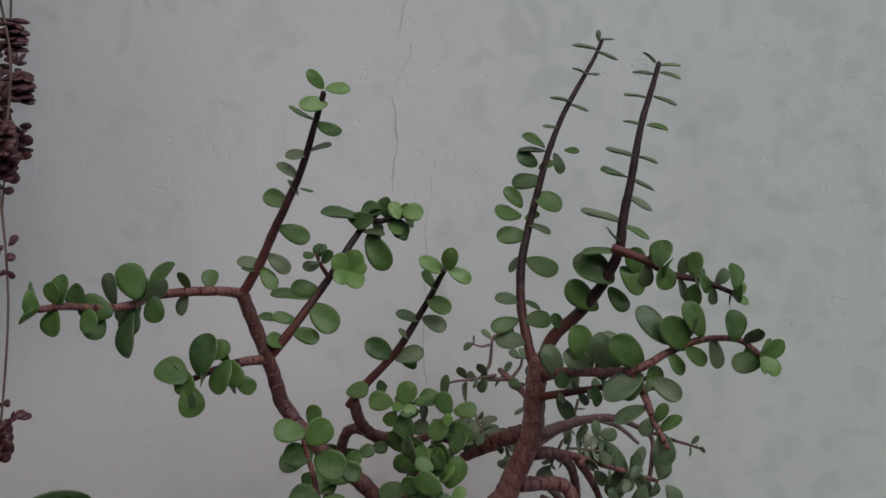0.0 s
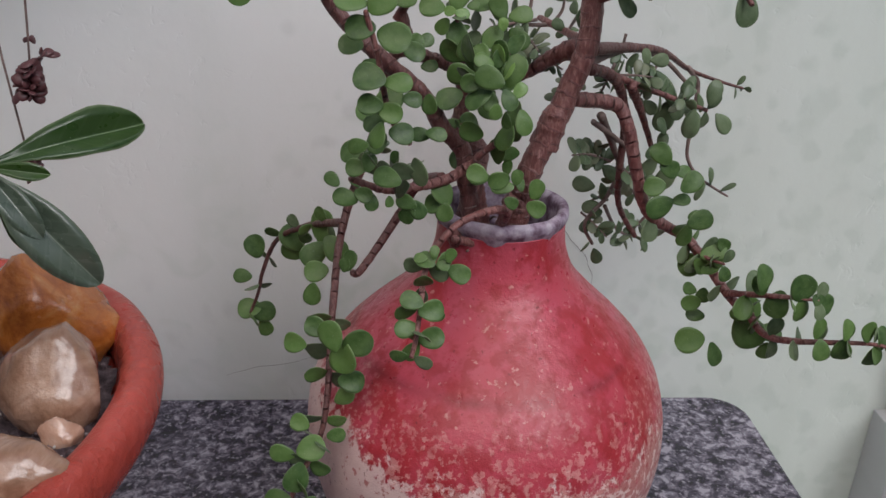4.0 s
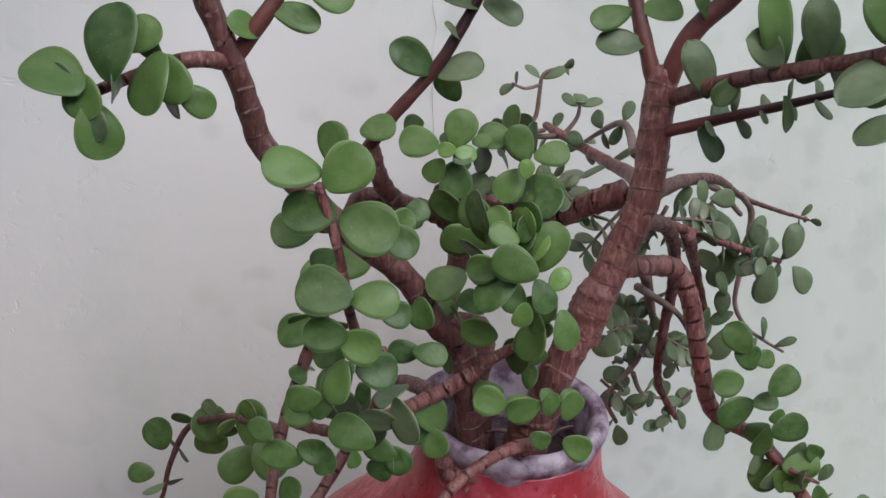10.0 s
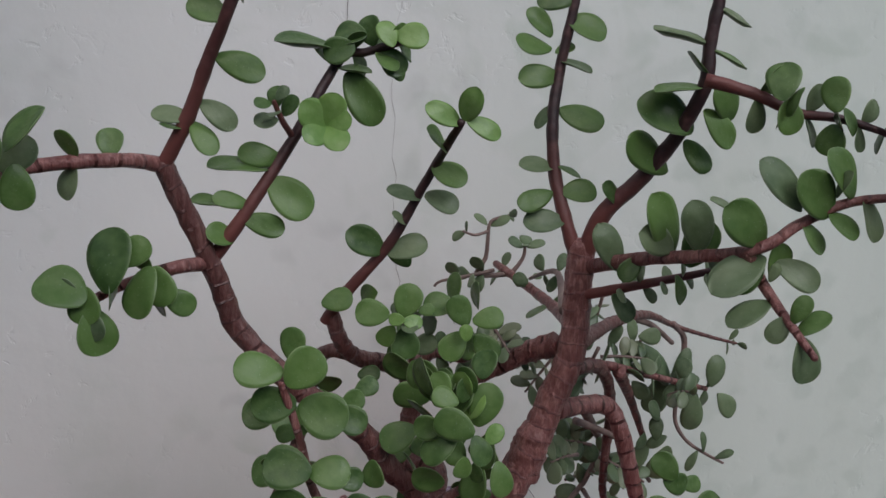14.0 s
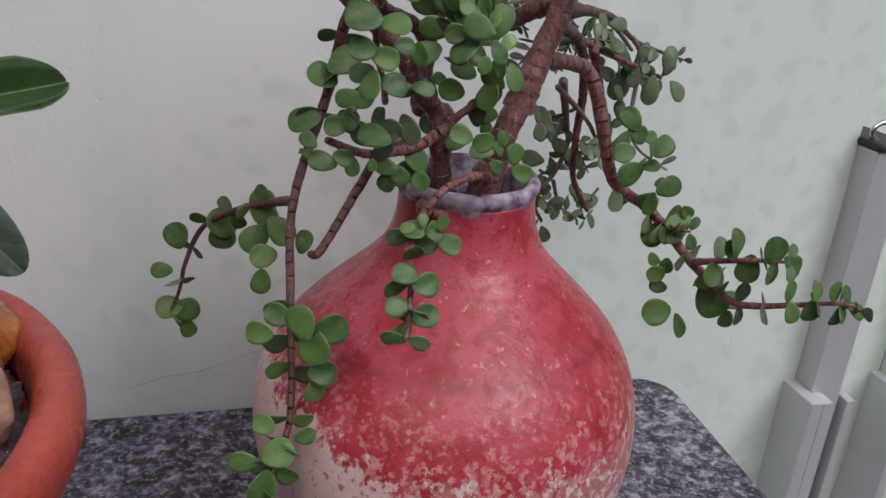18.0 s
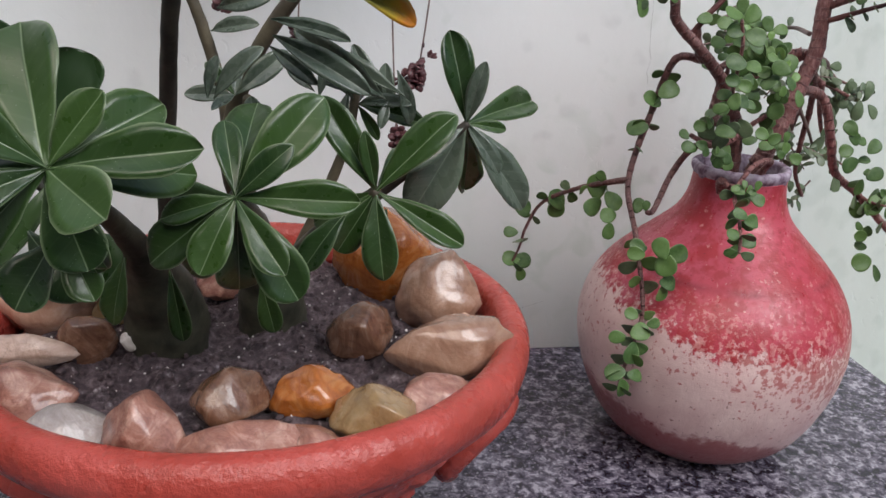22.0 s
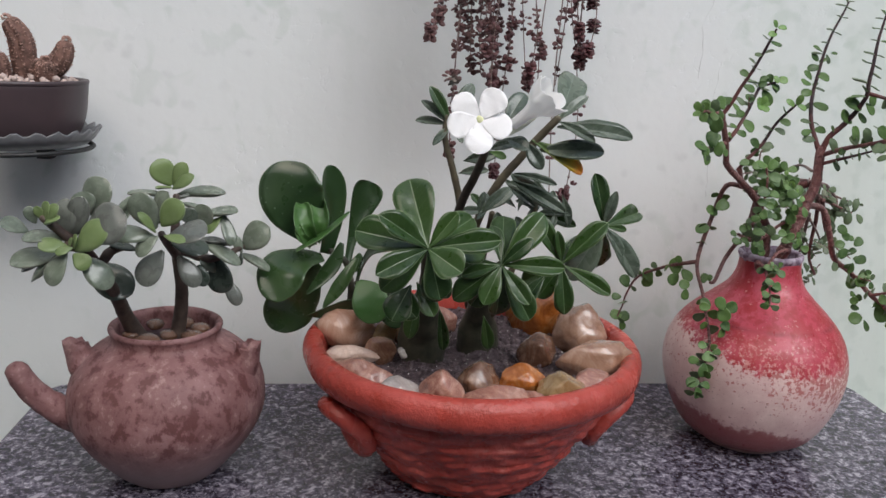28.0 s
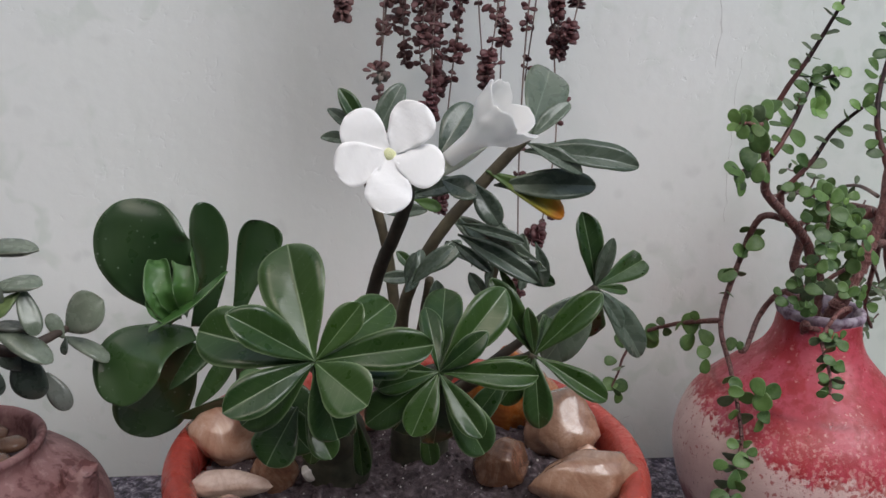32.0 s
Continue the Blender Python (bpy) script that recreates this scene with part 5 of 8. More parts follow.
node_leaves([(0.1040, 0.5030, 1.4650, 0.1030, 0.5000, 1.4720, 0.2), (0.1050, 0.5030, 1.4660, 0.1130, 0.5000, 1.4680, 0.3), (0.1030, 0.5020, 1.4600, 0.0880, 0.4990, 1.4650, 0.3), (0.1030, 0.5020, 1.4590, 0.1170, 0.4990, 1.4550, 0.3), (0.0980, 0.5000, 1.4450, 0.0880, 0.4970, 1.4490, 0.3), (0.0980, 0.5000, 1.4450, 0.1050, 0.4970, 1.4450, 0.3), (0.0890, 0.4980, 1.4280, 0.0750, 0.4950, 1.4310, 0.2), (0.0890, 0.4980, 1.4260, 0.1010, 0.4950, 1.4230, 0.2), (0.0830, 0.4960, 1.4110, 0.0720, 0.4930, 1.4140, 0.5)], DULL_LEAVES)
node_leaves([(0.0740, 0.4940, 1.3990, 0.0600, 0.4910, 1.4070, 0.6), (0.0750, 0.4940, 1.3970, 0.0570, 0.4910, 1.3970, 0.1), (0.0700, 0.4930, 1.3880, 0.0570, 0.4900, 1.3950, 1.0), (0.0860, 0.4940, 1.3980, 0.0950, 0.4910, 1.3990, 0.8), (0.0800, 0.4940, 1.3960, 0.0860, 0.4910, 1.3840, 0.7), (0.0710, 0.4930, 1.3860, 0.0800, 0.4900, 1.3910, 0.8), (0.0740, 0.4920, 1.3790, 0.0550, 0.4890, 1.3780, 1.0), (0.0620, 0.4900, 1.3620, 0.0510, 0.4870, 1.3740, 1.0), (0.0620, 0.4890, 1.3570, 0.0440, 0.4860, 1.3590, 0.8), (0.0640, 0.4890, 1.3550, 0.0730, 0.4860, 1.3600, 0.8), (0.0690, 0.4910, 1.3700, 0.0860, 0.4880, 1.3630, 0.7), (0.0660, 0.4880, 1.3520, 0.0800, 0.4850, 1.3480, 0.2), (0.0660, 0.4880, 1.3450, 0.0470, 0.4850, 1.3450, 1.0)], BUSH_LEAVES + GREY_LEAVES)
node_leaves([(0.0640, 0.4840, 1.3330, 0.0550, 0.4810, 1.3230, 0.5), (0.0660, 0.4840, 1.3310, 0.0850, 0.4810, 1.3240, 0.8), (0.0630, 0.4760, 1.3060, 0.0470, 0.4730, 1.3080, 0.6), (0.0640, 0.4760, 1.3070, 0.0760, 0.4730, 1.3040, 0.3), (0.0660, 0.4710, 1.2960, 0.0820, 0.4680, 1.2970, 0.8), (0.0620, 0.4710, 1.2960, 0.0450, 0.4680, 1.2900, 0.9), (0.0670, 0.4660, 1.2840, 0.0480, 0.4630, 1.2840, 0.8)], BUSH_LEAVES + GREY_LEAVES)
node_leaves([(-0.0490, 0.3900, 1.4230, -0.0560, 0.3870, 1.4310, 0.9), (-0.0480, 0.3900, 1.4230, -0.0360, 0.3870, 1.4240, 0.9), (-0.0470, 0.3920, 1.4160, -0.0600, 0.3890, 1.4150, 1.0)], FRESH_LEAVES)
node_leaves([(-0.0530, 0.3950, 1.4080, -0.0660, 0.3920, 1.4130, 0.3), (-0.0520, 0.3950, 1.4070, -0.0400, 0.3920, 1.4010, 0.6), (-0.0560, 0.3990, 1.3930, -0.0450, 0.3960, 1.3970, 0.4), (-0.0570, 0.4000, 1.3910, -0.0680, 0.3970, 1.3910, 0.7), (-0.0620, 0.4030, 1.3790, -0.0720, 0.4000, 1.3870, 0.6), (-0.0610, 0.4040, 1.3740, -0.0540, 0.4010, 1.3720, 0.3), (-0.0670, 0.4070, 1.3650, -0.0800, 0.4040, 1.3700, 1.0), (-0.0620, 0.4060, 1.3700, -0.0670, 0.4030, 1.3780, 0.4), (-0.0720, 0.4100, 1.3530, -0.0560, 0.4070, 1.3480, 1.0), (-0.0780, 0.4130, 1.3380, -0.0660, 0.4100, 1.3300, 0.9), (-0.0810, 0.4140, 1.3320, -0.0940, 0.4110, 1.3350, 0.7), (-0.0830, 0.4140, 1.3290, -0.0910, 0.4110, 1.3300, 0.3), (-0.0810, 0.4140, 1.3310, -0.0730, 0.4110, 1.3220, 0.6)], BUSH_LEAVES + GREY_LEAVES)
node_leaves([(-0.0322, 0.4460, 1.3553, -0.0553, 0.4430, 1.3592, 0.3), (-0.0285, 0.4444, 1.3471, -0.0168, 0.4415, 1.3281, 1.0), (-0.0527, 0.4323, 1.3155, -0.0670, 0.4293, 1.3196, 1.0), (-0.0569, 0.4312, 1.3123, -0.0785, 0.4282, 1.3164, 0.2), (-0.0571, 0.4299, 1.3088, -0.0424, 0.4269, 1.2956, 1.0), (-0.0642, 0.4266, 1.2994, -0.0758, 0.4236, 1.3045, 0.8), (-0.0723, 0.4265, 1.2993, -0.0846, 0.4235, 1.3033, 0.2), (-0.0667, 0.4250, 1.2950, -0.0513, 0.4220, 1.2907, 1.0), (-0.0697, 0.4249, 1.2870, -0.0789, 0.4219, 1.2921, 0.8), (-0.0155, 0.4460, 1.3551, -0.0059, 0.4430, 1.3450, 0.8)], BUSH_LEAVES + GREY_LEAVES)
node_leaves([(0.0143, 0.4365, 1.3291, 0.0006, 0.4335, 1.3366, 1.0), (0.0160, 0.4357, 1.3303, 0.0182, 0.4327, 1.3435, 0.8), (0.0164, 0.4357, 1.3310, 0.0301, 0.4327, 1.3251, 1.0)], FRESH_LEAVES)
node_leaves([(0.0110, 0.4488, 1.3166, 0.0026, 0.4458, 1.3271, 0.6), (0.0063, 0.4562, 1.3091, 0.0202, 0.4532, 1.3043, 1.0), (0.0025, 0.4607, 1.2946, -0.0115, 0.4577, 1.3006, 0.6), (0.0041, 0.4606, 1.2968, 0.0185, 0.4576, 1.2916, 0.7), (-0.0034, 0.4614, 1.2839, -0.0088, 0.4584, 1.2902, 0.6), (-0.0128, 0.4623, 1.2718, -0.0279, 0.4593, 1.2818, 1.0), (-0.0108, 0.4625, 1.2702, 0.0063, 0.4595, 1.2764, 0.9)], BUSH_LEAVES + GREY_LEAVES)

facing([(-0.0280, 0.4440, 1.3610, 170, 0.0125), (-0.0200, 0.4460, 1.3630, 100, 0.0115), (-0.0110, 0.4440, 1.3510, -60, 0.0125), (-0.0320, 0.4400, 1.3550, 190, 0.0120)])
facing([(-0.0140, 0.4400, 1.3620, 120, 0.0105), (-0.0040, 0.4400, 1.3610, 10, 0.0125)], FRESH_LEAVES)
node_leaves([(0.0840, 0.4410, 1.2690, 0.0750, 0.4380, 1.2890, 0.9), (0.0950, 0.4170, 1.2820, 0.0850, 0.4140, 1.3080, 0.8), (0.0950, 0.4150, 1.2860, 0.0790, 0.4120, 1.2930, 1.0), (0.1010, 0.4040, 1.2870, 0.0960, 0.4010, 1.3070, 0.9), (0.0990, 0.4100, 1.2800, 0.1070, 0.4070, 1.2980, 1.0), (0.1140, 0.3850, 1.2960, 0.0970, 0.3820, 1.3100, 1.0), (0.1060, 0.3890, 1.3050, 0.0950, 0.3860, 1.3120, 0.3), (0.1250, 0.3830, 1.3080, 0.1100, 0.3800, 1.3260, 0.7), (0.1340, 0.3810, 1.3060, 0.1210, 0.3780, 1.3220, 1.0), (0.1260, 0.3830, 1.3040, 0.1330, 0.3800, 1.2940, 0.4), (0.1410, 0.3800, 1.3130, 0.1310, 0.3770, 1.3300, 0.9), (0.1450, 0.3790, 1.3130, 0.1480, 0.3760, 1.2990, 0.7), (0.1150, 0.3850, 1.2910, 0.0950, 0.3820, 1.2790, 0.7), (0.1150, 0.3850, 1.2890, 0.1050, 0.3820, 1.2780, 1.0), (0.0970, 0.4140, 1.2750, 0.1020, 0.4110, 1.2630, 0.5), (0.0840, 0.4450, 1.2570, 0.0930, 0.4420, 1.2460, 0.9), (0.1360, 0.3810, 1.3130, 0.1360, 0.3780, 1.3230, 0.4), (0.1190, 0.3840, 1.2890, 0.1330, 0.3810, 1.2820, 1.0), (0.1190, 0.3850, 1.2830, 0.1220, 0.3820, 1.2960, 0.7), (0.0880, 0.4290, 1.2780, 0.0800, 0.4260, 1.2690, 0.6), (0.1030, 0.4010, 1.2860, 0.1100, 0.3980, 1.2770, 0.5)], BUSH_LEAVES[:3] + GREY_LEAVES * 2)
node_leaves([(0.1170, 0.3800, 1.2760, 0.1000, 0.3770, 1.2700, 0.3), (0.1180, 0.3700, 1.2740, 0.1120, 0.3670, 1.2650, 0.8), (0.1180, 0.3670, 1.2730, 0.1210, 0.3640, 1.2830, 0.5), (0.1190, 0.3650, 1.2690, 0.1290, 0.3620, 1.2780, 0.4), (0.1200, 0.3640, 1.2690, 0.1230, 0.3610, 1.2530, 0.9), (0.1160, 0.3810, 1.2830, 0.1180, 0.3780, 1.2900, 0.6)], BUSH_LEAVES[:3] + GREY_LEAVES * 2)

node_leaves([(0.1330, 0.5250, 1.2010, 0.1530, 0.5220, 1.1790, 0.7), (0.1490, 0.5250, 1.1810, 0.1420, 0.5220, 1.1580, 0.9), (0.1540, 0.5250, 1.1770, 0.1620, 0.5220, 1.1970, 0.8), (0.1560, 0.5250, 1.1780, 0.1710, 0.5220, 1.1630, 0.8), (0.1290, 0.5250, 1.2020, 0.1270, 0.5220, 1.2150, 0.6), (0.1150, 0.5250, 1.1990, 0.1200, 0.5220, 1.2120, 0.6), (0.1450, 0.5250, 1.1810, 0.1320, 0.5220, 1.1960, 0.5), (0.1440, 0.5250, 1.1410, 0.1330, 0.5220, 1.1250, 0.9), (0.1570, 0.5250, 1.1370, 0.1480, 0.5220, 1.1160, 0.9)], DULL_LEAVES + GREY_LEAVES)
node_leaves([(0.2030, 0.5780, 1.1020, 0.1940, 0.5750, 1.0900, 0.6), (0.2070, 0.5780, 1.1010, 0.2070, 0.5750, 1.1150, 0.4), (0.2160, 0.5780, 1.0960, 0.2240, 0.5750, 1.1050, 0.4), (0.1860, 0.5780, 1.1730, 0.1920, 0.5750, 1.1590, 0.7)], DULL_LEAVES)


def cluster(center, spread, count, meshes):
    """Leaves on short side shoots behind the front ones, turned to the side."""
    for _ in range(count):
        p = Vector([c + CROWD_RND.uniform(-w, w) for c, w in zip(center, spread)])
        way = Vector((CROWD_RND.uniform(-1.0, 0.3), CROWD_RND.uniform(-0.5, 0.6), CROWD_RND.uniform(-0.5, 1.0))).normalized()
        nrm = Vector((-0.8, -0.55, 0.35)) + Vector((CROWD_RND.uniform(-0.4, 0.4), CROWD_RND.uniform(-0.3, 0.3), CROWD_RND.uniform(-0.3, 0.4)))
        put_leaf(CROWD_RND.choice(meshes), bush, p, way, nrm, CROWD_RND.uniform(0.0115, 0.0160))


CROWD_RND = random.Random(77)
cluster((-0.002, 0.474, 1.243), (0.013, 0.020, 0.014), 5, BUSH_LEAVES + GREY_LEAVES)
cluster((0.026, 0.474, 1.238), (0.012, 0.020, 0.012), 5, BUSH_LEAVES + GREY_LEAVES)
cluster((0.014, 0.438, 1.212), (0.013, 0.020, 0.016), 13, BUSH_LEAVES + FRESH_LEAVES[:1])
cluster((-0.040, 0.395, 1.172), (0.014, 0.012, 0.010), 8, GREY_LEAVES)

pairs(arm_left, 0.28, 0.34, 1, 0.011, 0.011, 0)
pairs(arm_left, 0.55, 0.95, 5, 0.0165, 0.013, 20, 0.2, skip=0.1)
rosette(arm_left[-1], (-0.9, -0.3, 0.3), 4, 0.012, FRESH_LEAVES)
pairs(stem_b, 0.75, 0.98, 4, 0.014, 0.010, 30, 0.5, FRESH_LEAVES + BUSH_LEAVES)
pairs(twig_b, 0.6, 1.0, 3, 0.009, 0.007, 0, 0.6)
rosette((-0.0364, 0.4280, 1.3286), (0.1, -0.9, 0.3), 5, 0.0125, FRESH_LEAVES)
pairs(arm_low, 0.5, 1.0, 3, 0.014, 0.012, 10, 0.3)
pairs(crook_arm, 0.4, 1.0, 4, 0.012, 0.010, 0, 0.4, DULL_LEAVES)
pairs(arm_f, 0.3, 0.97, 6, 0.0135, 0.0115, 0, 0.35)
rosette(arm_f[-1], (0.6, -0.6, 0.3), 4, 0.010, FRESH_LEAVES)
pairs(arm_g, 0.75, 0.95, 2, 0.0138, 0.012, 15, 0.3)
rosette(arm_g[-1], (0.5, -0.8, 0.1), 4, 0.0135, FRESH_LEAVES)
pairs(arm_i, 0.3, 1.0, 7, 0.0115, 0.009, 60, 0.3, DULL_LEAVES)
pairs(dead_j, 0.97, 1.0, 2, 0.009, 0.008, 0, 0.5, DULL_LEAVES)
pairs(arm_j3, 0.3, 1.0, 5, 0.012, 0.015, 0, 0.4, DULL_LEAVES)
pairs(limb_k, 0.55, 0.98, 6, 0.015, 0.015, 30, 0.2, skip=0.2)
pairs(twig_k1, 0.3, 1.0, 4, 0.0155, 0.013, 90, 0.2)
pairs(twig_k2, 0.1, 1.0, 7, 0.0165, 0.012, 90, 0.2)
pairs(twig_k3, 0.4, 1.0, 3, 0.014, 0.012, 0, 0.3)
pairs(limb_m, 0.12, 0.4, 5, 0.014, 0.015, 0, 0.2, BUSH_LEAVES + DULL_LEAVES, skip=0.2)
pairs(limb_m, 0.62, 0.72, 3, 0.0165, 0.019, 45, 0.3)
pairs(limb_m, 0.80, 1.0, 6, 0.0165, 0.0155, 20, 0.3)
pairs(twig_m2, 0.15, 0.4, 3, 0.013, 0.014, 0, 0.3)
pairs(twig_m2, 0.55, 1.0, 4, 0.012, 0.014, 30, 0.3)
pairs(tendril_n, 0.66, 1.0, 5, 0.014, 0.013, 0, 0.3)
pairs(limb_q, 0.3, 0.98, 5, 0.012, 0.011, 0, 0.3, DULL_LEAVES, skip=0.2)
pairs(twig_q2, 0.5, 1.0, 3, 0.012, 0.011, 0, 0.4, DULL_LEAVES)
pairs(arm_r, 0.4, 1.0, 3, 0.0125, 0.010, 0, 0.4, DULL_LEAVES)
pairs(limb_v, 0.55, 0.95, 3, 0.014, 0.013, 0, 0.3, DULL_LEAVES)
pairs(shoot_v, 0.80, 1.0, 2, 0.013, 0.011, 30, 0.7, DULL_LEAVES)
pairs(shoot_w, 0.9, 1.0, 1, 0.010, 0.009, 60, 0.6, DULL_LEAVES)
pairs(shoot_x, 0.2, 0.6, 3, 0.015, 0.014, 0, 0.5, DULL_LEAVES)
pairs(limb_t, 0.95, 1.0, 2, 0.0135, 0.012, 0, 0.5, DULL_LEAVES)
pairs(sprig_u, 0.6, 1.0, 2, 0.012, 0.011, 0, 0.4)


# thicket of thin twigs and small dull leaves behind the trunk, joined
def thicket(name, count, lo, hi, size):
    places, woods = [], bmesh.new()
    for i in range(count):
        p = Vector([RND.uniform(a, b) for a, b in zip(lo, hi)])
        way = Vector((RND.uniform(-1, 1), RND.uniform(-0.6, 0.4), RND.uniform(-1.0, 0.5))).normalized()
        pts = [p, p + way * 0.012 + Vector((0, 0, -0.002)), p + way * 0.026 + Vector((0, 0, -0.006))]
        bm, line = tube([q - bush.location for q in pts], 0.0011, 0.0006, 5, 3)
        me = bpy.data.meshes.new("twig")
        bm.to_mesh(me)
        bm.free()
        woods.from_mesh(me)
        bpy.data.meshes.remove(me)
        for k in range(4):
            q = line[2 + k] if 2 + k < len(line) else line[-1]
            for s in (1, -1):
                out = (way.orthogonal().normalized() * s + Vector((0, RND.uniform(-0.6, 0.3), RND.uniform(-0.4, 0.4)))).normalized()
                n = VIEW * RND.uniform(0, 1) + Vector((RND.uniform(-0.6, 0.6), 0, 0.5))
                y = (out + way * 0.4).normalized()
                z = (n - y * n.dot(y)).normalized()
                L = size * RND.uniform(0.7, 1.15)
                places.append((RND.choice(DULL_LEAVES), Matrix.Translation(q) @ Matrix((y.cross(z), y, z)).transposed().to_4x4() @ Matrix.Diagonal((L, L, L, 1))))
    verts, faces = [], []
    for me, m in places:
        start = len(verts)
        verts += [tuple(m @ v.co) for v in me.vertices]
        faces += [tuple(start + k for k in f.vertices) for f in me.polygons]
    me = bpy.data.meshes.new(name)
    me.from_pydata(verts, [], faces)
    me.materials.append(THICKET)
    for f in me.polygons:
        f.use_smooth = True
    ob = new(name, me)
    ob.parent = bush
    tagged(ob, "small dull green leaves in the thicket", kind="stuff")
    tagged(part("twig_thicket", woods, DRY, bush, "thin dry twigs"), kind="stuff")


thicket("foliage", 3, (0.030, 0.47, 1.195), (0.060, 0.505, 1.235), 0.0105)
thicket("foliage", 9, (0.085, 0.485, 1.13), (0.150, 0.56, 1.222), 0.0115)
thicket("foliage", 4, (0.10, 0.53, 1.06), (0.15, 0.57, 1.14), 0.0115)


# ---- red bowl ----
BX, BY = -0.397, 0.395
bowl = thing("clay_bowl", (BX, BY, 0.847), "wide glossy red clay bowl with side handles and rough ribs", "planter")
side = [(0.085, 0.0), (0.090, 0.003), (0.104, 0.012), (0.126, 0.040), (0.150, 0.075), (0.170, 0.108), (0.183, 0.134), (0.188, 0.146)]
bm = lathe([(p.x, p.y) for p in smooth_profile([(r, z, 0) for r, z in side], 14)] + [(0.184, 0.146), (0.130, 0.06), (0.09, 0.03)], 300)
for v in bm.verts:
    r = math.hypot(v.co.x, v.co.y)
    if 0.008 < v.co.z < 0.144 and r > 0.096 + v.co.z * 0.4:
        q = Vector((v.co.x / r * 3.4, v.co.y / r * 3.4, v.co.z * 62))
        slab = min(1.0, max(-1.0, 7 * (noise.noise(q) + 0.05))) + 0.6 * min(1.0, max(-1.0, 7 * noise.noise(q * 1.9 + Vector((5, 2, 9)))))
        k = 0.0021 * slab + 0.0028 * noise.noise(Vector((q.x, q.y, v.co.z * 20))) + 0.0008 * noise.noise(q * 7)
        k *= min(1.0, (0.144 - v.co.z) / 0.012)
        v.co.x *= 1 + k / r
        v.co.y *= 1 + k / r
part("body", bm, RED, bowl, "ribbed rough lower body")
lip = [(0.188, 0.145), (0.198, 0.142), (0.207, 0.148), (0.2125, 0.160), (0.2115, 0.172), (0.205, 0.1805), (0.196, 0.182), (0.189, 0.177), (0.185, 0.165), (0.184, 0.152)]
part("rim", lathe([(p.x, p.y) for p in smooth_profile([(r, z, 0) for r, z in lip], 3)], 140, 0.012, 3.0, closed=True), RED, bowl, "thick rounded rim")
for turn in (206, -17):
    out, side_way = Vector((math.cos(radians(turn)), math.sin(radians(turn)), 0)), Vector((-math.sin(radians(turn)), math.cos(radians(turn)), 0))
    slope = (out * 0.053 + Vector((0, 0, 0.075))).normalized()
    mid = out * 0.1775 + Vector((0, 0, 0.0935))
    pts = [mid + side_way * 0.033 * math.cos(a) + slope * 0.036 * math.sin(a) - out * 0.010 * math.cos(a) ** 2 for a in [radians(k) for k in range(-90, 271, 20)]]
    bm, _ = tube(pts, 0.0104, 0.0104, 20, 4)
    part("handle", bm, RED, bowl, "thick ring handle against the body")
bm = bmesh.new()
bmesh.ops.create_grid(bm, x_segments=70, y_segments=70, size=0.19)
bmesh.ops.delete(bm, geom=[v for v in bm.verts if math.hypot(v.co.x, v.co.y) > 0.185], context="VERTS")
for v in bm.verts:
    v.co.z = 0.011 * noise.noise(v.co * 22) + 0.008 * noise.noise(v.co * 75) + 0.004 * noise.noise(v.co * 220)
dirt = tagged(mesh_object("bowl_soil", bm, SOIL), "dark crumbly wet soil in the bowl", "soil")
dirt.location = (BX, BY, 1.002)


# ---- brown pot ----
PX, PY = -0.775, 0.392
pot = thing("clay_pot", (PX, PY, 0.847), "mottled brown clay pot with a spout and two lugs", "planter")
side = [(0.050, 0.0), (0.056, 0.003), (0.074, 0.020), (0.098, 0.050), (0.114, 0.080), (0.1175, 0.102), (0.1145, 0.125), (0.104, 0.147), (0.086, 0.165), (0.071, 0.174), (0.0645, 0.180),
        (0.0645, 0.187), (0.0665, 0.192), (0.0645, 0.196), (0.0595, 0.194), (0.057, 0.184), (0.057, 0.14)]
part("body", lathe([(p.x, p.y) for p in smooth_profile([(r, z, 0) for r, z in side], 4)], 96, 0.012, 2.0), CLAY, pot, "round mottled body")
bm, _ = tube([(-0.085, -0.02, 0.075), (-0.115, -0.035, 0.095), (-0.142, -0.045, 0.125), (-0.157, -0.05, 0.153)], 0.0195, 0.0128, 24, 5)
part("spout", bm, CLAY, pot, "short tapered spout")
for s in (-1, 1):
    bm, _ = tube([(s * 0.082, -0.012, 0.130), (s * 0.096, -0.016, 0.155), (s * 0.101, -0.018, 0.172), (s * 0.104, -0.019, 0.1875)], 0.022, 0.0105, 24, 6, radii=(0.026, 0.020, 0.0145, 0.012))
    for v in bm.verts:
        if v.co.z > 0.172:
            v.co.z = 0.173 + (v.co.z - 0.173) * 0.25 + 0.009 * noise.noise(v.co * 110 + Vector((s * 5, 0, 0)))
    part("lug", bm, CLAY, pot, "broken hollow lug")
bm = bmesh.new()
bmesh.ops.create_circle(bm, cap_ends=True, radius=0.0572, segments=40)
dirt = tagged(mesh_object("pot_soil", bm, SOIL), "dark soil in the brown pot", "soil")
dirt.location = (PX, PY, 0.847 + 0.168)


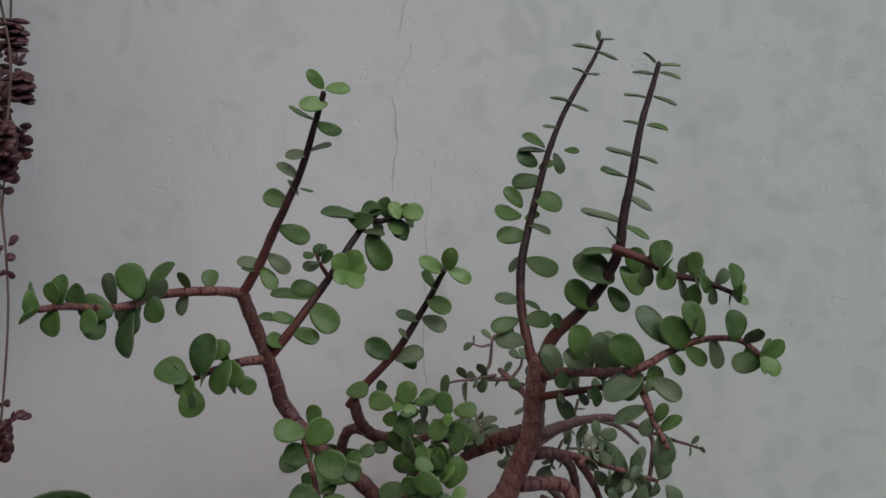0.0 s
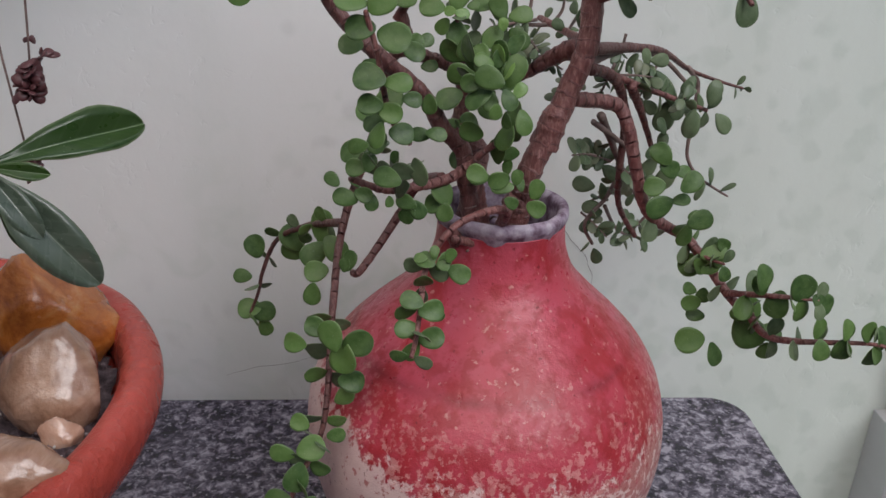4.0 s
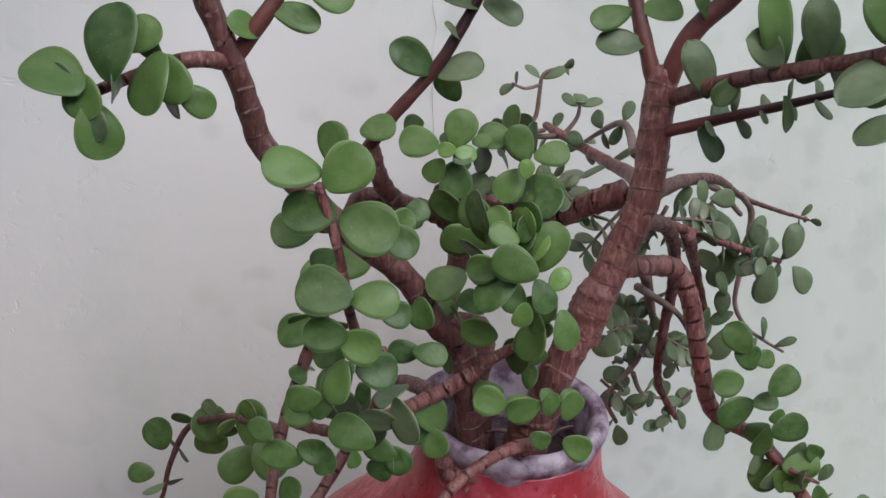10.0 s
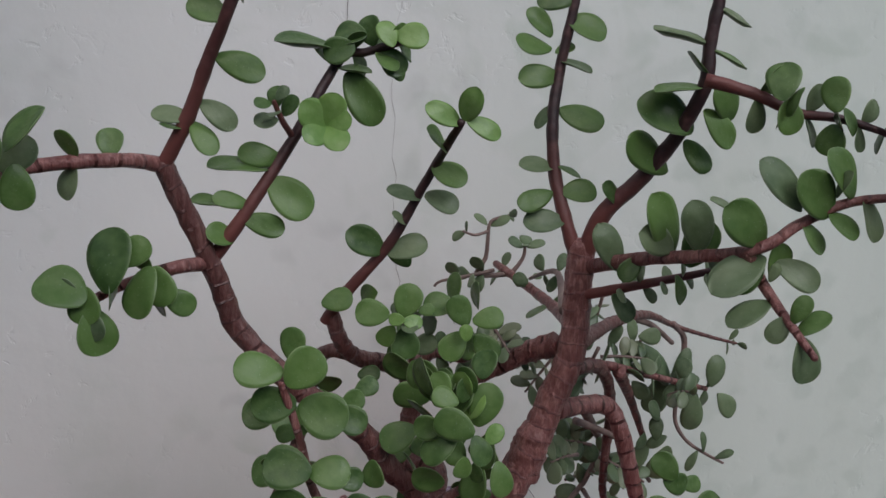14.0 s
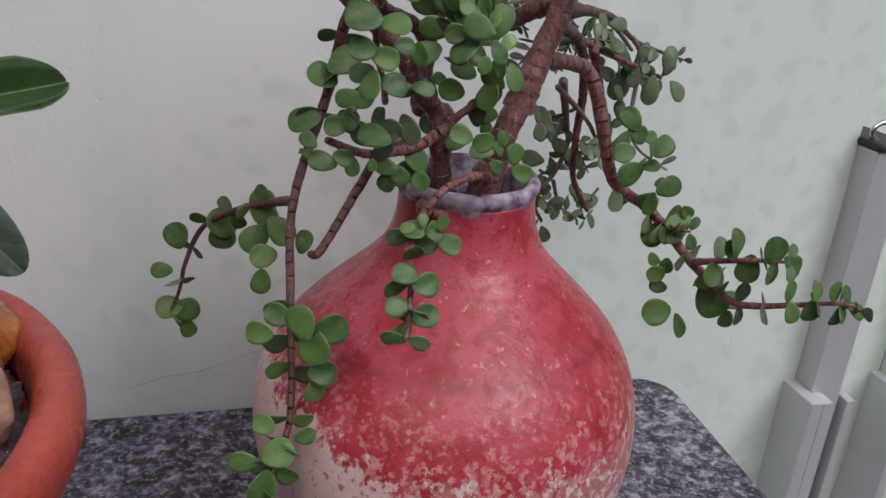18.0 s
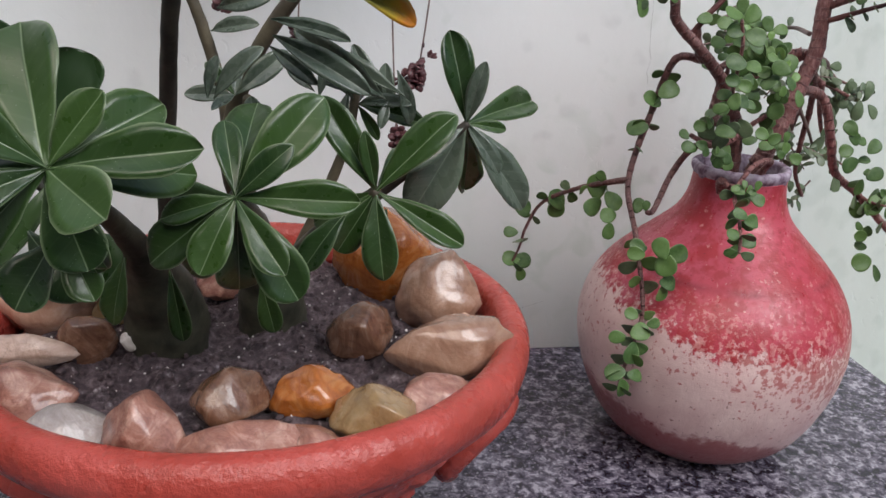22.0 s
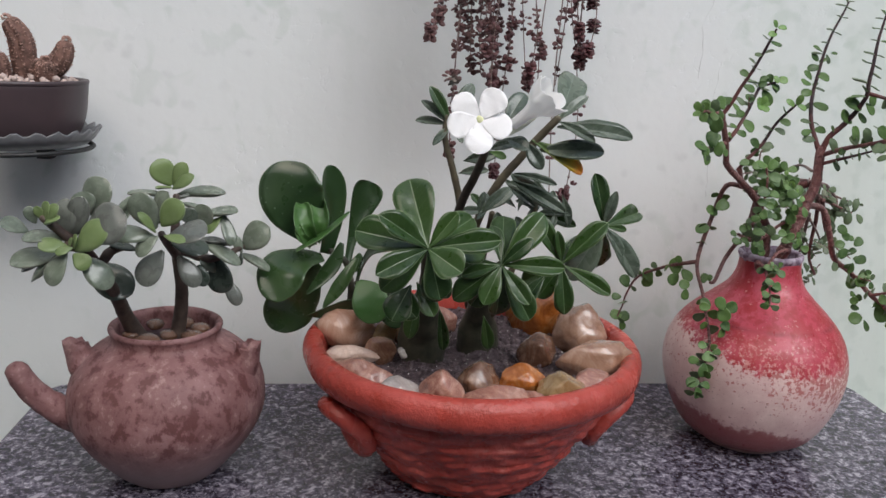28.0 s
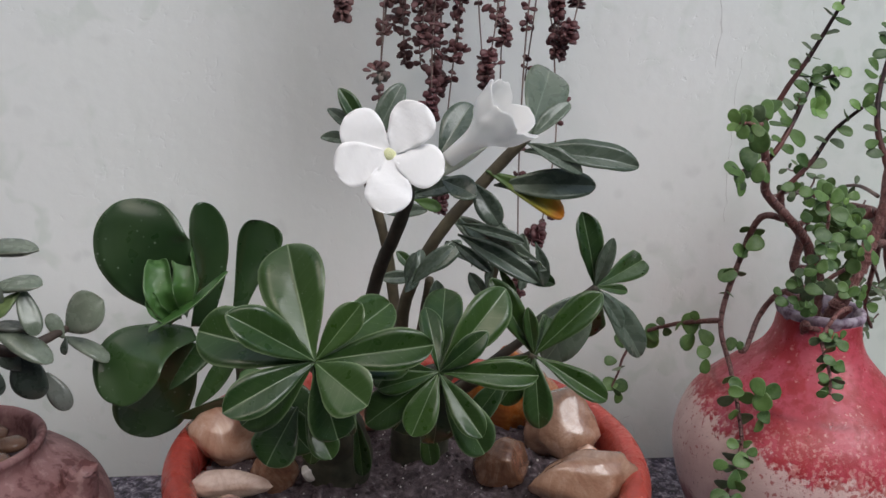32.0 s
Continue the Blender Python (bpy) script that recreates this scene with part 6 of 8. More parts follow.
# ---- stones in the bowl ----
def stone(mat, x, y, wide, high, label, turn=0.0, deep=0.75, lift=0.30, seed=1, rough=0.22, tilt=0.0, taper=0.0, facet=0.78):
    """A rounded, uneven stone lying half sunk in the soil."""
    bm = bmesh.new()
    bmesh.ops.create_icosphere(bm, subdivisions=4, radius=0.5)
    off = Vector((seed * 3.7, seed * 1.3, seed * 2.1))
    rnd = random.Random(seed)
    cuts = [(Vector((rnd.uniform(-1, 1), rnd.uniform(-1, 1), rnd.uniform(-0.4, 1))).normalized(), rnd.uniform(0.27, 0.41)) for _ in range(8)]
    for v in bm.verts:
        k = 1 + rough * noise.noise(v.co * 2.2 + off) + 0.05 * noise.noise(v.co * 7 + off)
        v.co *= k
        for n, d in cuts:
            over = v.co.dot(n) - d
            if over > 0:
                v.co -= n * over * facet
    for v in bm.verts:
        v.co *= 1 + 0.06 * noise.noise(v.co * 6 + off) + 0.02 * noise.noise(v.co * 24 + off)
        k = 1 - taper * v.co.z
        v.co = Vector((v.co.x * wide * 1.26 * k, v.co.y * wide * deep * 1.26 * k, v.co.z * high * 1.4))
    name = "stone"
    ob = tagged(mesh_object(name, bm, mat), label, "stone", "stones in the bowl")
    ob.matrix_basis = pose(x, y, 1.006 + high * lift, tilt, 0, turn)
    return ob


stone(S_PINK, -0.562, 0.432, 0.066, 0.048, "pale pink rounded quartz stone by the bowl rim", 20, 0.8, 0.42, 1, 0.16, facet=0.35)
stone(S_BROWN, -0.516, 0.372, 0.036, 0.030, "small brown translucent agate stone", 40, 0.8, 0.35, 2)
stone(S_CREAM, -0.551, 0.350, 0.058, 0.018, "flat cream coloured stone slab", -4, 0.28, 0.70, 3, 0.10, facet=0.6)
stone(S_ROUGH, -0.541, 0.300, 0.062, 0.026, "orange-brown uneven stone lying on soil", -10, 0.7, 0.4, 4)
stone(S_GREY, -0.493, 0.249, 0.042, 0.026, "greyish white quartz stone in the bowl", 15, 0.8, 0.4, 5)
stone(S_ROUGH, -0.452, 0.240, 0.045, 0.036, "rough reddish pink stone beside the rim", -20, 0.8, 0.5, 6)
stone(S_BROWN, -0.408, 0.270, 0.044, 0.030, "rounded olive brown agate stone", 25, 0.8, 0.45, 7)
stone(S_ORANGE, -0.355, 0.282, 0.047, 0.026, "shiny orange agate stone on soil", -8, 0.7, 0.45, 8)
stone(S_OCHRE, -0.315, 0.247, 0.046, 0.031, "smooth ochre stone beside the rim", 12, 0.8, 0.45, 9)
stone(S_ROUGH, -0.271, 0.270, 0.044, 0.026, "rough pinkish stone beside the rim", 35, 0.75, 0.45, 10)
stone(S_BEIGE, -0.257, 0.335, 0.083, 0.038, "large polished beige stone with glossy faces", 8, 0.55, 0.40, 11, 0.25)
stone(S_BEIGE, -0.250, 0.430, 0.060, 0.056, "pointed beige pink stone standing at the rim", -25, 0.8, 0.46, 12, 0.2, -12, 0.8)
stone(S_BROWN, -0.317, 0.368, 0.042, 0.036, "dark brown glossy agate stone", 30, 0.9, 0.36, 13)
stone(S_ORANGE, -0.290, 0.492, 0.086, 0.070, "big orange agate boulder at the back", 10, 0.6, 0.36, 14, 0.25)
stone(S_ROUGH, -0.426, 0.468, 0.040, 0.026, "reddish stone behind the swollen trunks", 0, 0.8, 0.6, 15)
stone(S_ROUGH, -0.400, 0.219, 0.070, 0.024, "flat rough brown stone along the rim", 3, 0.42, 0.5, 16)
stone(S_ROUGH, -0.354, 0.224, 0.036, 0.020, "small pinkish stone along the rim", -15, 0.8, 0.5, 17)
stone(S_WHITE, -0.385, 0.244, 0.015, 0.011, "tiny white pebble on the soil", 20, 0.7, 0.6, 18)
stone(S_OCHRE, -0.508, 0.428, 0.034, 0.026, "small ochre brown stone behind", 60, 0.8, 0.5, 19)
stone(S_WHITE, -0.486, 0.372, 0.014, 0.013, "tiny white quartz chip", 10, 0.8, 0.6, 20)
stone(S_PINK, -0.482, 0.440, 0.034, 0.024, "pale pink stone behind the trunk", 80, 0.8, 0.5, 21)
stone(S_PINK, -0.232, 0.385, 0.020, 0.016, "small pink chip by the rim", 20, 0.8, 0.4, 22)

# ---- desert rose in the bowl ----
def crumbs(name, mat, label, count, small, big, seed):
    rnd = random.Random(seed)
    bm = bmesh.new()
    for i in range(count):
        a, r = rnd.uniform(0, 6.28), 0.178 * math.sqrt(rnd.random())
        x, y, s = r * math.cos(a), r * math.sin(a), rnd.uniform(small, big)
        z = 0.011 * noise.noise(Vector((x, y, 0)) * 22) + 0.008 * noise.noise(Vector((x, y, 0)) * 75)
        bmesh.ops.create_icosphere(bm, subdivisions=1, radius=0.5, matrix=Matrix.LocRotScale((x, y, z + s * 0.2), Euler((rnd.random() * 3, rnd.random() * 3, 0)), (s, s * rnd.uniform(0.6, 1), s * 0.7)))
    ob = tagged(mesh_object(name, bm, mat, None, False), label, "soil", kind="stuff")
    ob.location = (BX, BY, 1.002)


crumbs("soil_crumbs", SOIL, "dark wet soil crumbs in the bowl", 700, 0.003, 0.008, 4)
crumbs("white_grit", S_WHITE, "tiny white grit scattered on the soil", 520, 0.0009, 0.0028, 8)

rose = thing("desert_rose", (-0.43, 0.41, 1.0), "desert rose with swollen grey trunks, dark glossy leaves and white flowers", "plant")
ROSE_BLADES = [leaf_mesh("rose_leaf", ROSE_LEAF, 0.5, a, 0.025, c, b, 0.26, 0.07, f, 18, 8, i, 1.35, 0.014) for i, (a, c, b, f) in enumerate(((0.72, 0.03, 0.12, 0.38), (0.69, 0.06, 0.22, 0.30), (0.74, -0.04, 0.05, 0.48), (0.70, 0.04, 0.30, 0.34), (0.73, -0.08, 0.16, 0.55)))]
GREY_BLADES = [leaf_mesh("grey_rose_leaf", ROSE_GREY, 0.5, a, 0.025, 0.04, b, 0.12, 0.07, 0.36, 16, 8, i + 80, 1.3, 0.008) for i, (a, b) in enumerate(((0.62, 0.22), (0.58, 0.1)))]
YELLOW_BLADES = [leaf_mesh("yellow_rose_leaf", YELLOW_LEAF, 0.5, 0.7, 0.025, 0.05, 0.12, 0.2, 0.08, 0.3, 12, 6, 3)]
PALE_BLADES = [leaf_mesh("pale_rose_leaf", BUSH_FRESH, 0.5, 0.66, 0.025, 0.05, 0.2, 0.3, 0.08, 0.2, 12, 6, 4)]


def rose_stem(name, points, r0, r1, mat=ADENIUM_STEM, label="", flare=0.0, segs=12):
    bm, line = tube([Vector(p) - rose.location for p in points], r0, r1, segs, 6, 0.1, 0.014, flare)
    part(name, bm, mat, rose, label)
    return line


def blades(center, tips, meshes=None):
    """Leaves that spread from one growing tip to the given points, with their widths."""
    c = Vector(center)
    for x, y, z, w in tips:
        way = Vector((x, y, z)) - c
        nrm = Vector((0.0, -0.86, 0.48)) - way.normalized() * 0.2 + Vector((RND.uniform(-0.25, 0.25), 0, RND.uniform(-0.15, 0.15)))
        put_leaf(RND.choice(meshes or ROSE_BLADES), rose, c, way, nrm, way.length, "leaf", w / 0.5)


def lone_leaves(parent, meshes, leaves):
    """Single leaves from base to tip with their widths."""
    for a, b, w in leaves:
        way = Vector(b) - Vector(a)
        nrm = Vector((-0.1, -0.92, 0.36)) + Vector((RND.uniform(-0.3, 0.3), 0, RND.uniform(-0.2, 0.3)))
        put_leaf(RND.choice(meshes), parent, a, way, nrm, way.length, "leaf", w / 0.5)


bm, _ = tube([Vector(p) - rose.location for p in ((-0.462, 0.390, 0.985), (-0.462, 0.388, 1.02), (-0.464, 0.375, 1.05), (-0.466, 0.345, 1.09), (-0.470, 0.28, 1.14), (-0.476, 0.212, 1.186))], 0.03, 0.006, 24, 8, 0.06, 0.016, radii=(0.027, 0.0310, 0.0255, 0.0145, 0.0090, 0.007, 0.006, 0.006, 0.005))
part("caudex", bm, ADENIUM_BARK, rose, "swollen grey-green trunk base")
bm, _ = tube([Vector(p) - rose.location for p in ((-0.385, 0.425, 0.985), (-0.386, 0.42, 1.02), (-0.388, 0.40, 1.06), (-0.39, 0.35, 1.11), (-0.394, 0.25, 1.16))], 0.026, 0.006, 24, 8, 0.06, 0.018, radii=(0.029, 0.0265, 0.018, 0.0105, 0.008, 0.0065, 0.006, 0.005))
part("caudex", bm, ADENIUM_BARK, rose, "swollen grey-brown trunk base")
rose_stem("stem", [(-0.460, 0.380, 1.04), (-0.449, 0.345, 1.12), (-0.4340, 0.297, 1.2126), (-0.4255, 0.264, 1.250), (-0.4185, 0.240, 1.2831), (-0.424, 0.216, 1.305)], 0.0060, 0.0042, DARK_STEM, "dark upright flowering stem")
rose_stem("stem", [(-0.39, 0.41, 1.06), (-0.41, 0.365, 1.15), (-0.3906, 0.35, 1.2197), (-0.3511, 0.335, 1.2778), (-0.325, 0.325, 1.3107)], 0.0060, 0.0044, ADENIUM_STEM, "leaning olive stem")
rose_stem("stem", [(-0.40, 0.41, 1.06), (-0.412, 0.42, 1.15), (-0.4183, 0.42, 1.1943), (-0.4291, 0.42, 1.2368), (-0.4399, 0.42, 1.2715), (-0.4400, 0.42, 1.3010)], 0.006, 0.0036, ADENIUM_STEM)
rose_stem("stem", [(-0.385, 0.41, 1.04), (-0.35, 0.36, 1.10), (-0.313, 0.305, 1.147)], 0.007, 0.0045, ADENIUM_STEM)
rose_stem("stem", [(-0.375, 0.42, 1.05), (-0.30, 0.40, 1.12), (-0.242, 0.383, 1.175)], 0.005, 0.0034, DARK_STEM)
rose_stem("stem", [(-0.37, 0.43, 1.05), (-0.33, 0.43, 1.14), (-0.318, 0.43, 1.20)], 0.005, 0.0035, ADENIUM_STEM)
rose_stem("stem", [(-0.40, 0.41, 1.06), (-0.395, 0.36, 1.14), (-0.392, 0.33, 1.20)], 0.005, 0.0035, ADENIUM_STEM)


def flower():
    c = Vector((-0.4335, 0.190, 1.3180))
    n = Vector((-0.08, -0.95, 0.24)).normalized()
    s = Vector((0, 0, 1)).cross(n).normalized()
    t = n.cross(s)
    head = part("flower", bmesh.new(), PETAL, rose, "open white five-petalled flower")
    petals = [leaf_mesh("petal", PETAL, 0.5, a, 0.006, c, b, 0.24, 0.20, 0.0, 18, 10, 50 + i, 1.15, w) for i, (a, c, b, w) in enumerate(((0.66, -0.06, 0.10, 0.022), (0.69, 0.05, 0.06, 0.028), (0.65, -0.08, 0.12, 0.018)))]
    for i, a in enumerate((142, 55, -17, -90, 198)):
        out = s * math.cos(radians(a)) + t * math.sin(radians(a))
        turned = n + (s * -math.sin(radians(a)) + t * math.cos(radians(a))) * 0.07
        ob = put_leaf(petals[i % 3], rose, c + out * 0.0012, out + n * (0.16 + 0.05 * (i % 2)), turned, 0.0305 * (1 + 0.05 * (i % 2)), "petal", 1.66)
        ob.parent = head
    prof = [(0.0002, 0.0004), (0.0016, 0.0003), (0.0028, -0.0001), (0.0036, -0.0009), (0.0042, -0.0035), (0.0042, -0.009), (0.0045, -0.02), (0.003, -0.028)]
    bm = lathe(prof, 20)
    m = Matrix((s, t, n)).transposed().to_4x4()
    bm.transform(Matrix.Translation(c - rose.location + n * 0.0012) @ m)
    part("throat", bm, THROAT, head, "yellow-green flower throat", False)


flower()


def trumpet(a, b):
    """A half-open flower seen from its side: a slim tube that opens into a lobed funnel."""
    a, b = Vector(a), Vector(b)
    n = (b - a).normalized()
    L = (b - a).length
    s = n.orthogonal().normalized()
    t = n.cross(s)
    prof = [(0.0052, 0.0), (0.0056, L * 0.15), (0.0062, L * 0.3), (0.0076, L * 0.41), (0.0106, L * 0.50), (0.0146, L * 0.57), (0.0170, L * 0.65), (0.0182, L * 0.76), (0.0196, L * 0.85)]
    inner = [(r - 0.0007, z + 0.0003) for r, z in reversed(prof)]
    bm = lathe([(p.x, p.y) for p in smooth_profile([(r, z, 0) for r, z in prof + inner[:-1]], 4)], 70)
    for v in bm.verts:
        k = max(0.0, (math.hypot(v.co.x, v.co.y) - 0.009) / 0.0145)
        ang = math.atan2(v.co.y, v.co.x)
        wave = abs(math.cos(2.5 * ang + 0.5)) ** 0.6 - 0.55
        ruffle = 0.0012 * k * noise.noise(Vector((math.cos(ang) * 4, math.sin(ang) * 4, 2.0)))
        v.co.x *= 1 + 0.30 * k * wave
        v.co.y *= 1 + 0.30 * k * wave
        v.co.z += 0.011 * k * wave + ruffle * 3
    bm.transform(Matrix.Translation(a - rose.location) @ Matrix((s, t, n)).transposed().to_4x4())
    part("flower", bm, THIN_PETAL, rose, "half-open white flower seen from its side")


trumpet((-0.3965, 0.2165, 1.3115), (-0.3590, 0.196, 1.3480))
bm, _ = tube([Vector(p) - rose.location for p in ((-0.4005, 0.219, 1.3050), (-0.388, 0.221, 1.3095), (-0.373, 0.225, 1.3178))], 0.0046, 0.0008, 10, 5)
part("bud", bm, TUBE, rose, "pale slim flower bud")
bm, _ = tube([Vector(p) - rose.location for p in ((-0.424, 0.222, 1.301), (-0.411, 0.225, 1.3035), (-0.3975, 0.2185, 1.3095))], 0.0026, 0.0040, 10, 5)
part("stalk", bm, TUBE, rose, "pale green flower stalk")

# ---- broad-leaved succulent in the bowl ----
broad = thing("broad_leaved_succulent", (-0.53, 0.40, 1.0), "succulent with large round dark green leaves in the red bowl", "plant")


def broad_stem(points):
    bm, _ = tube([Vector(p) - broad.location for p in points], 0.0052, 0.0040, 12, 6, 0.1, 0.02)
    part("stem", bm, ADENIUM_BARK, broad)


def swept_leaf(mat, facing_to, cup, spine, ruffle=0.03, rows=26, cols=10):
    """A fleshy leaf along a bent spine of (x, y, z, width), its edges curled up by cup."""
    line = [Vector(p[:3]) for p in spine]
    L = sum((b - a).length for a, b in zip(line, line[1:]))
    o = line[0]
    pts, wid = [], []
    n = len(spine) - 1
    for i in range(rows + 1):
        g = 1 - (1 - i / rows) ** 1.35
        k = min(int(g * n), n - 1)
        f = g * n - k
        q = [Vector(spine[max(0, min(n, k + d))]) for d in (-1, 0, 1, 2)]
        v = 0.5 * (2 * q[1] + (q[2] - q[0]) * f + (2 * q[0] - 5 * q[1] + 4 * q[2] - q[3]) * f * f + (3 * q[1] - q[0] - 3 * q[2] + q[3]) * f ** 3)
        pts.append(Vector(v[:3]))
        end = max(0.0, (g - 0.74) / 0.26)
        wid.append(max(v[3] * math.sqrt(max(0.0, 1 - end ** 2.2)), 0.0006))
    bm = bmesh.new()
    across = bm.verts.layers.float.new("across")
    seed = Vector((o.x * 90, o.z * 70, 0))
    top, low = [], []
    for i, (p, w) in enumerate(zip(pts, wid)):
        t = (pts[min(i + 1, rows)] - pts[max(i - 1, 0)]).normalized()
        s = t.cross(Vector(facing_to)).normalized()
        up = s.cross(t)
        a, b = [], []
        for k in range(cols + 1):
            u = 2 * k / cols - 1
            h = cup * abs(u) ** 2.2 * w / 2 + ruffle * w * (noise.noise(Vector((u * 1.3, i * 0.16, 0)) + seed) + abs(u) * noise.noise(Vector((u * 2.5, i * 0.33, 3)) + seed))
            e = max(0.0016 * (1 - u * u) ** 0.6 * min(1.0, w / 0.012), 0.0004)
            c = p - o + s * (u * w / 2 * (1 - 0.22 * cup * u * u)) + up * h
            a.append(bm.verts.new((c + up * e) / L))
            b.append(bm.verts.new((c - up * e) / L))
            a[-1][across] = b[-1][across] = max(abs(u), (i - rows + 1.0))
        top.append(a)
        low.append(b)
    for i in range(rows):
        for k in range(cols):
            bm.faces.new((top[i][k], top[i][k + 1], top[i + 1][k + 1], top[i + 1][k]))
            bm.faces.new((low[i][k], low[i + 1][k], low[i + 1][k + 1], low[i][k + 1]))
        bm.faces.new((top[i][0], top[i + 1][0], low[i + 1][0], low[i][0]))
        bm.faces.new((top[i][cols], low[i][cols], low[i + 1][cols], top[i + 1][cols]))
    for k in range(cols):
        bm.faces.new((top[0][k], low[0][k], low[0][k + 1], top[0][k + 1]))
        bm.faces.new((top[rows][k], top[rows][k + 1], low[rows][k + 1], low[rows][k]))
    bmesh.ops.recalc_face_normals(bm, faces=bm.faces)
    ob = part("leaf", bm, mat, broad)
    ob.matrix_basis = Matrix.Translation(o - broad.location) @ Matrix.Scale(L, 4)


# ---- jade plant in the brown pot ----
jade = thing("jade_plant", (-0.785, 0.387, 1.029), "jade plant with thick grey-green oval leaves and two brown stems", "plant")
JADE_BLADES = [leaf_mesh("jade_leaf", JADE_LEAF, w, 0.64, 0.19, c, b, 0.0, 0.16, 0.0, 14, 8, i + 60, 1.0) for i, (w, c, b) in enumerate(((0.64, 0.20, 0.14), (0.72, 0.28, 0.06), (0.58, 0.14, 0.24), (0.66, 0.32, -0.10)))]
JADE_GREY = [leaf_mesh("grey_jade_leaf", JADE_DULL, w, 0.62, 0.19, c, b, 0.0, 0.16, 0.0, 14, 8, i + 64, 1.0) for i, (w, c, b) in enumerate(((0.62, 0.16, 0.10), (0.66, 0.24, 0.20)))]
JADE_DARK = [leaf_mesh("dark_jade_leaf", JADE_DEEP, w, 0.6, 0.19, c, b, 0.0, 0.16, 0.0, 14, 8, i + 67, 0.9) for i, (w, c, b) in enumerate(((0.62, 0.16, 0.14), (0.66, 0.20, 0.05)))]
JADE_YOUNG = [leaf_mesh("young_jade_leaf", JADE_FRESH, w, 0.63, 0.20, 0.22, 0.08, 0.0, 0.16, 0.0, 14, 8, i + 70, 1.0) for i, w in enumerate((0.6, 0.68))]


def jade_leaves(leaves, meshes):
    """Thick leaves from base to tip, with their breadth and how far each blade faces the yard."""
    for x, y, z, u, v, w, wide, face in leaves:
        way = Vector((u - x, v - y, w - z))
        nrm = VIEW * max(face, 0.45) + UP * (1.1 - face) + RIGHT * RND.uniform(-0.2, 0.2)
        put_leaf(RND.choice(meshes), jade, (x, y, z), way, nrm, way.length * 1.03, "leaf", wide / 0.58)


def jade_stem(points, r0, r1):
    bm, _ = tube([Vector(p) - jade.location for p in points], r0, r1, 12, 6, 0.08, 0.015)
    part("stem", bm, JADE_STEM, jade)


# front rosette
blades((-0.4760, 0.2050, 1.1880), [(-0.4960, 0.2400, 1.2547, 0.55), (-0.5202, 0.1850, 1.2263, 0.42), (-0.5479, 0.2250, 1.2020, 0.50), (-0.4482, 0.2050, 1.2250, 0.42), (-0.4265, 0.2350, 1.2168, 0.45), (-0.4055, 0.1950, 1.2024, 0.36), (-0.4080, 0.2200, 1.1835, 0.40), (-0.4457, 0.1750, 1.1729, 0.75), (-0.5258, 0.1750, 1.1713, 0.42), (-0.5230, 0.2000, 1.1455, 0.42), (-0.4616, 0.2000, 1.1370, 0.55)])
# second rosette
blades((-0.3940, 0.2440, 1.1620), [(-0.4003, 0.2640, 1.2027, 0.36), (-0.3863, 0.2890, 1.2129, 0.42), (-0.3461, 0.2540, 1.2161, 0.42), (-0.3681, 0.2290, 1.1914, 0.40), (-0.3286, 0.2290, 1.1647, 0.32), (-0.4348, 0.2390, 1.1539, 0.36), (-0.4134, 0.2240, 1.1257, 0.50), (-0.3680, 0.2140, 1.1285, 0.38), (-0.3607, 0.2340, 1.1043, 0.42), (-0.4453, 0.2740, 1.1503, 0.40), (-0.3927, 0.2440, 1.1040, 0.50)])
# third rosette
blades((-0.3130, 0.3030, 1.1480), [(-0.3453, 0.3030, 1.2062, 0.32), (-0.3211, 0.2930, 1.1852, 0.30), (-0.2693, 0.2930, 1.2007, 0.34), (-0.2584, 0.2830, 1.1189, 0.30), (-0.3109, 0.2780, 1.0984, 0.42), (-0.3374, 0.3030, 1.1072, 0.42), (-0.3563, 0.3230, 1.1204, 0.36), (-0.2890, 0.3430, 1.1661, 0.35)])
# outer rosette
blades((-0.2420, 0.3830, 1.1760), [(-0.2553, 0.3830, 1.2410, 0.36), (-0.2331, 0.3730, 1.2209, 0.30), (-0.1750, 0.4330, 1.1891, 0.30), (-0.2110, 0.3830, 1.1728, 0.30), (-0.2155, 0.3730, 1.1423, 0.34), (-0.1921, 0.3760, 1.1136, 0.34), (-0.2608, 0.3930, 1.1470, 0.36), (-0.2800, 0.3850, 1.1050, 0.46), (-0.2301, 0.4130, 1.1124, 0.30)], GREY_BLADES + ROSE_BLADES[:2])
# rosettes behind
blades((-0.3184, 0.4300, 1.1802), [(-0.3575, 0.4400, 1.2232, 0.20), (-0.3449, 0.4300, 1.2152, 0.22), (-0.3323, 0.4200, 1.2161, 0.25), (-0.2862, 0.4000, 1.1909, 0.26), (-0.2693, 0.4100, 1.1719, 0.30), (-0.2851, 0.4300, 1.1696, 0.25), (-0.3016, 0.4200, 1.1560, 0.30), (-0.3113, 0.4500, 1.1923, 0.30)], GREY_BLADES + ROSE_BLADES[:2])
blades((-0.3999, 0.3300, 1.2024), [(-0.3986, 0.3400, 1.2226, 0.40), (-0.3680, 0.3300, 1.2300, 0.34), (-0.4274, 0.3200, 1.2055, 0.36), (-0.4158, 0.3300, 1.2227, 0.36), (-0.4114, 0.3100, 1.1985, 0.30)], GREY_BLADES + ROSE_BLADES[:2])
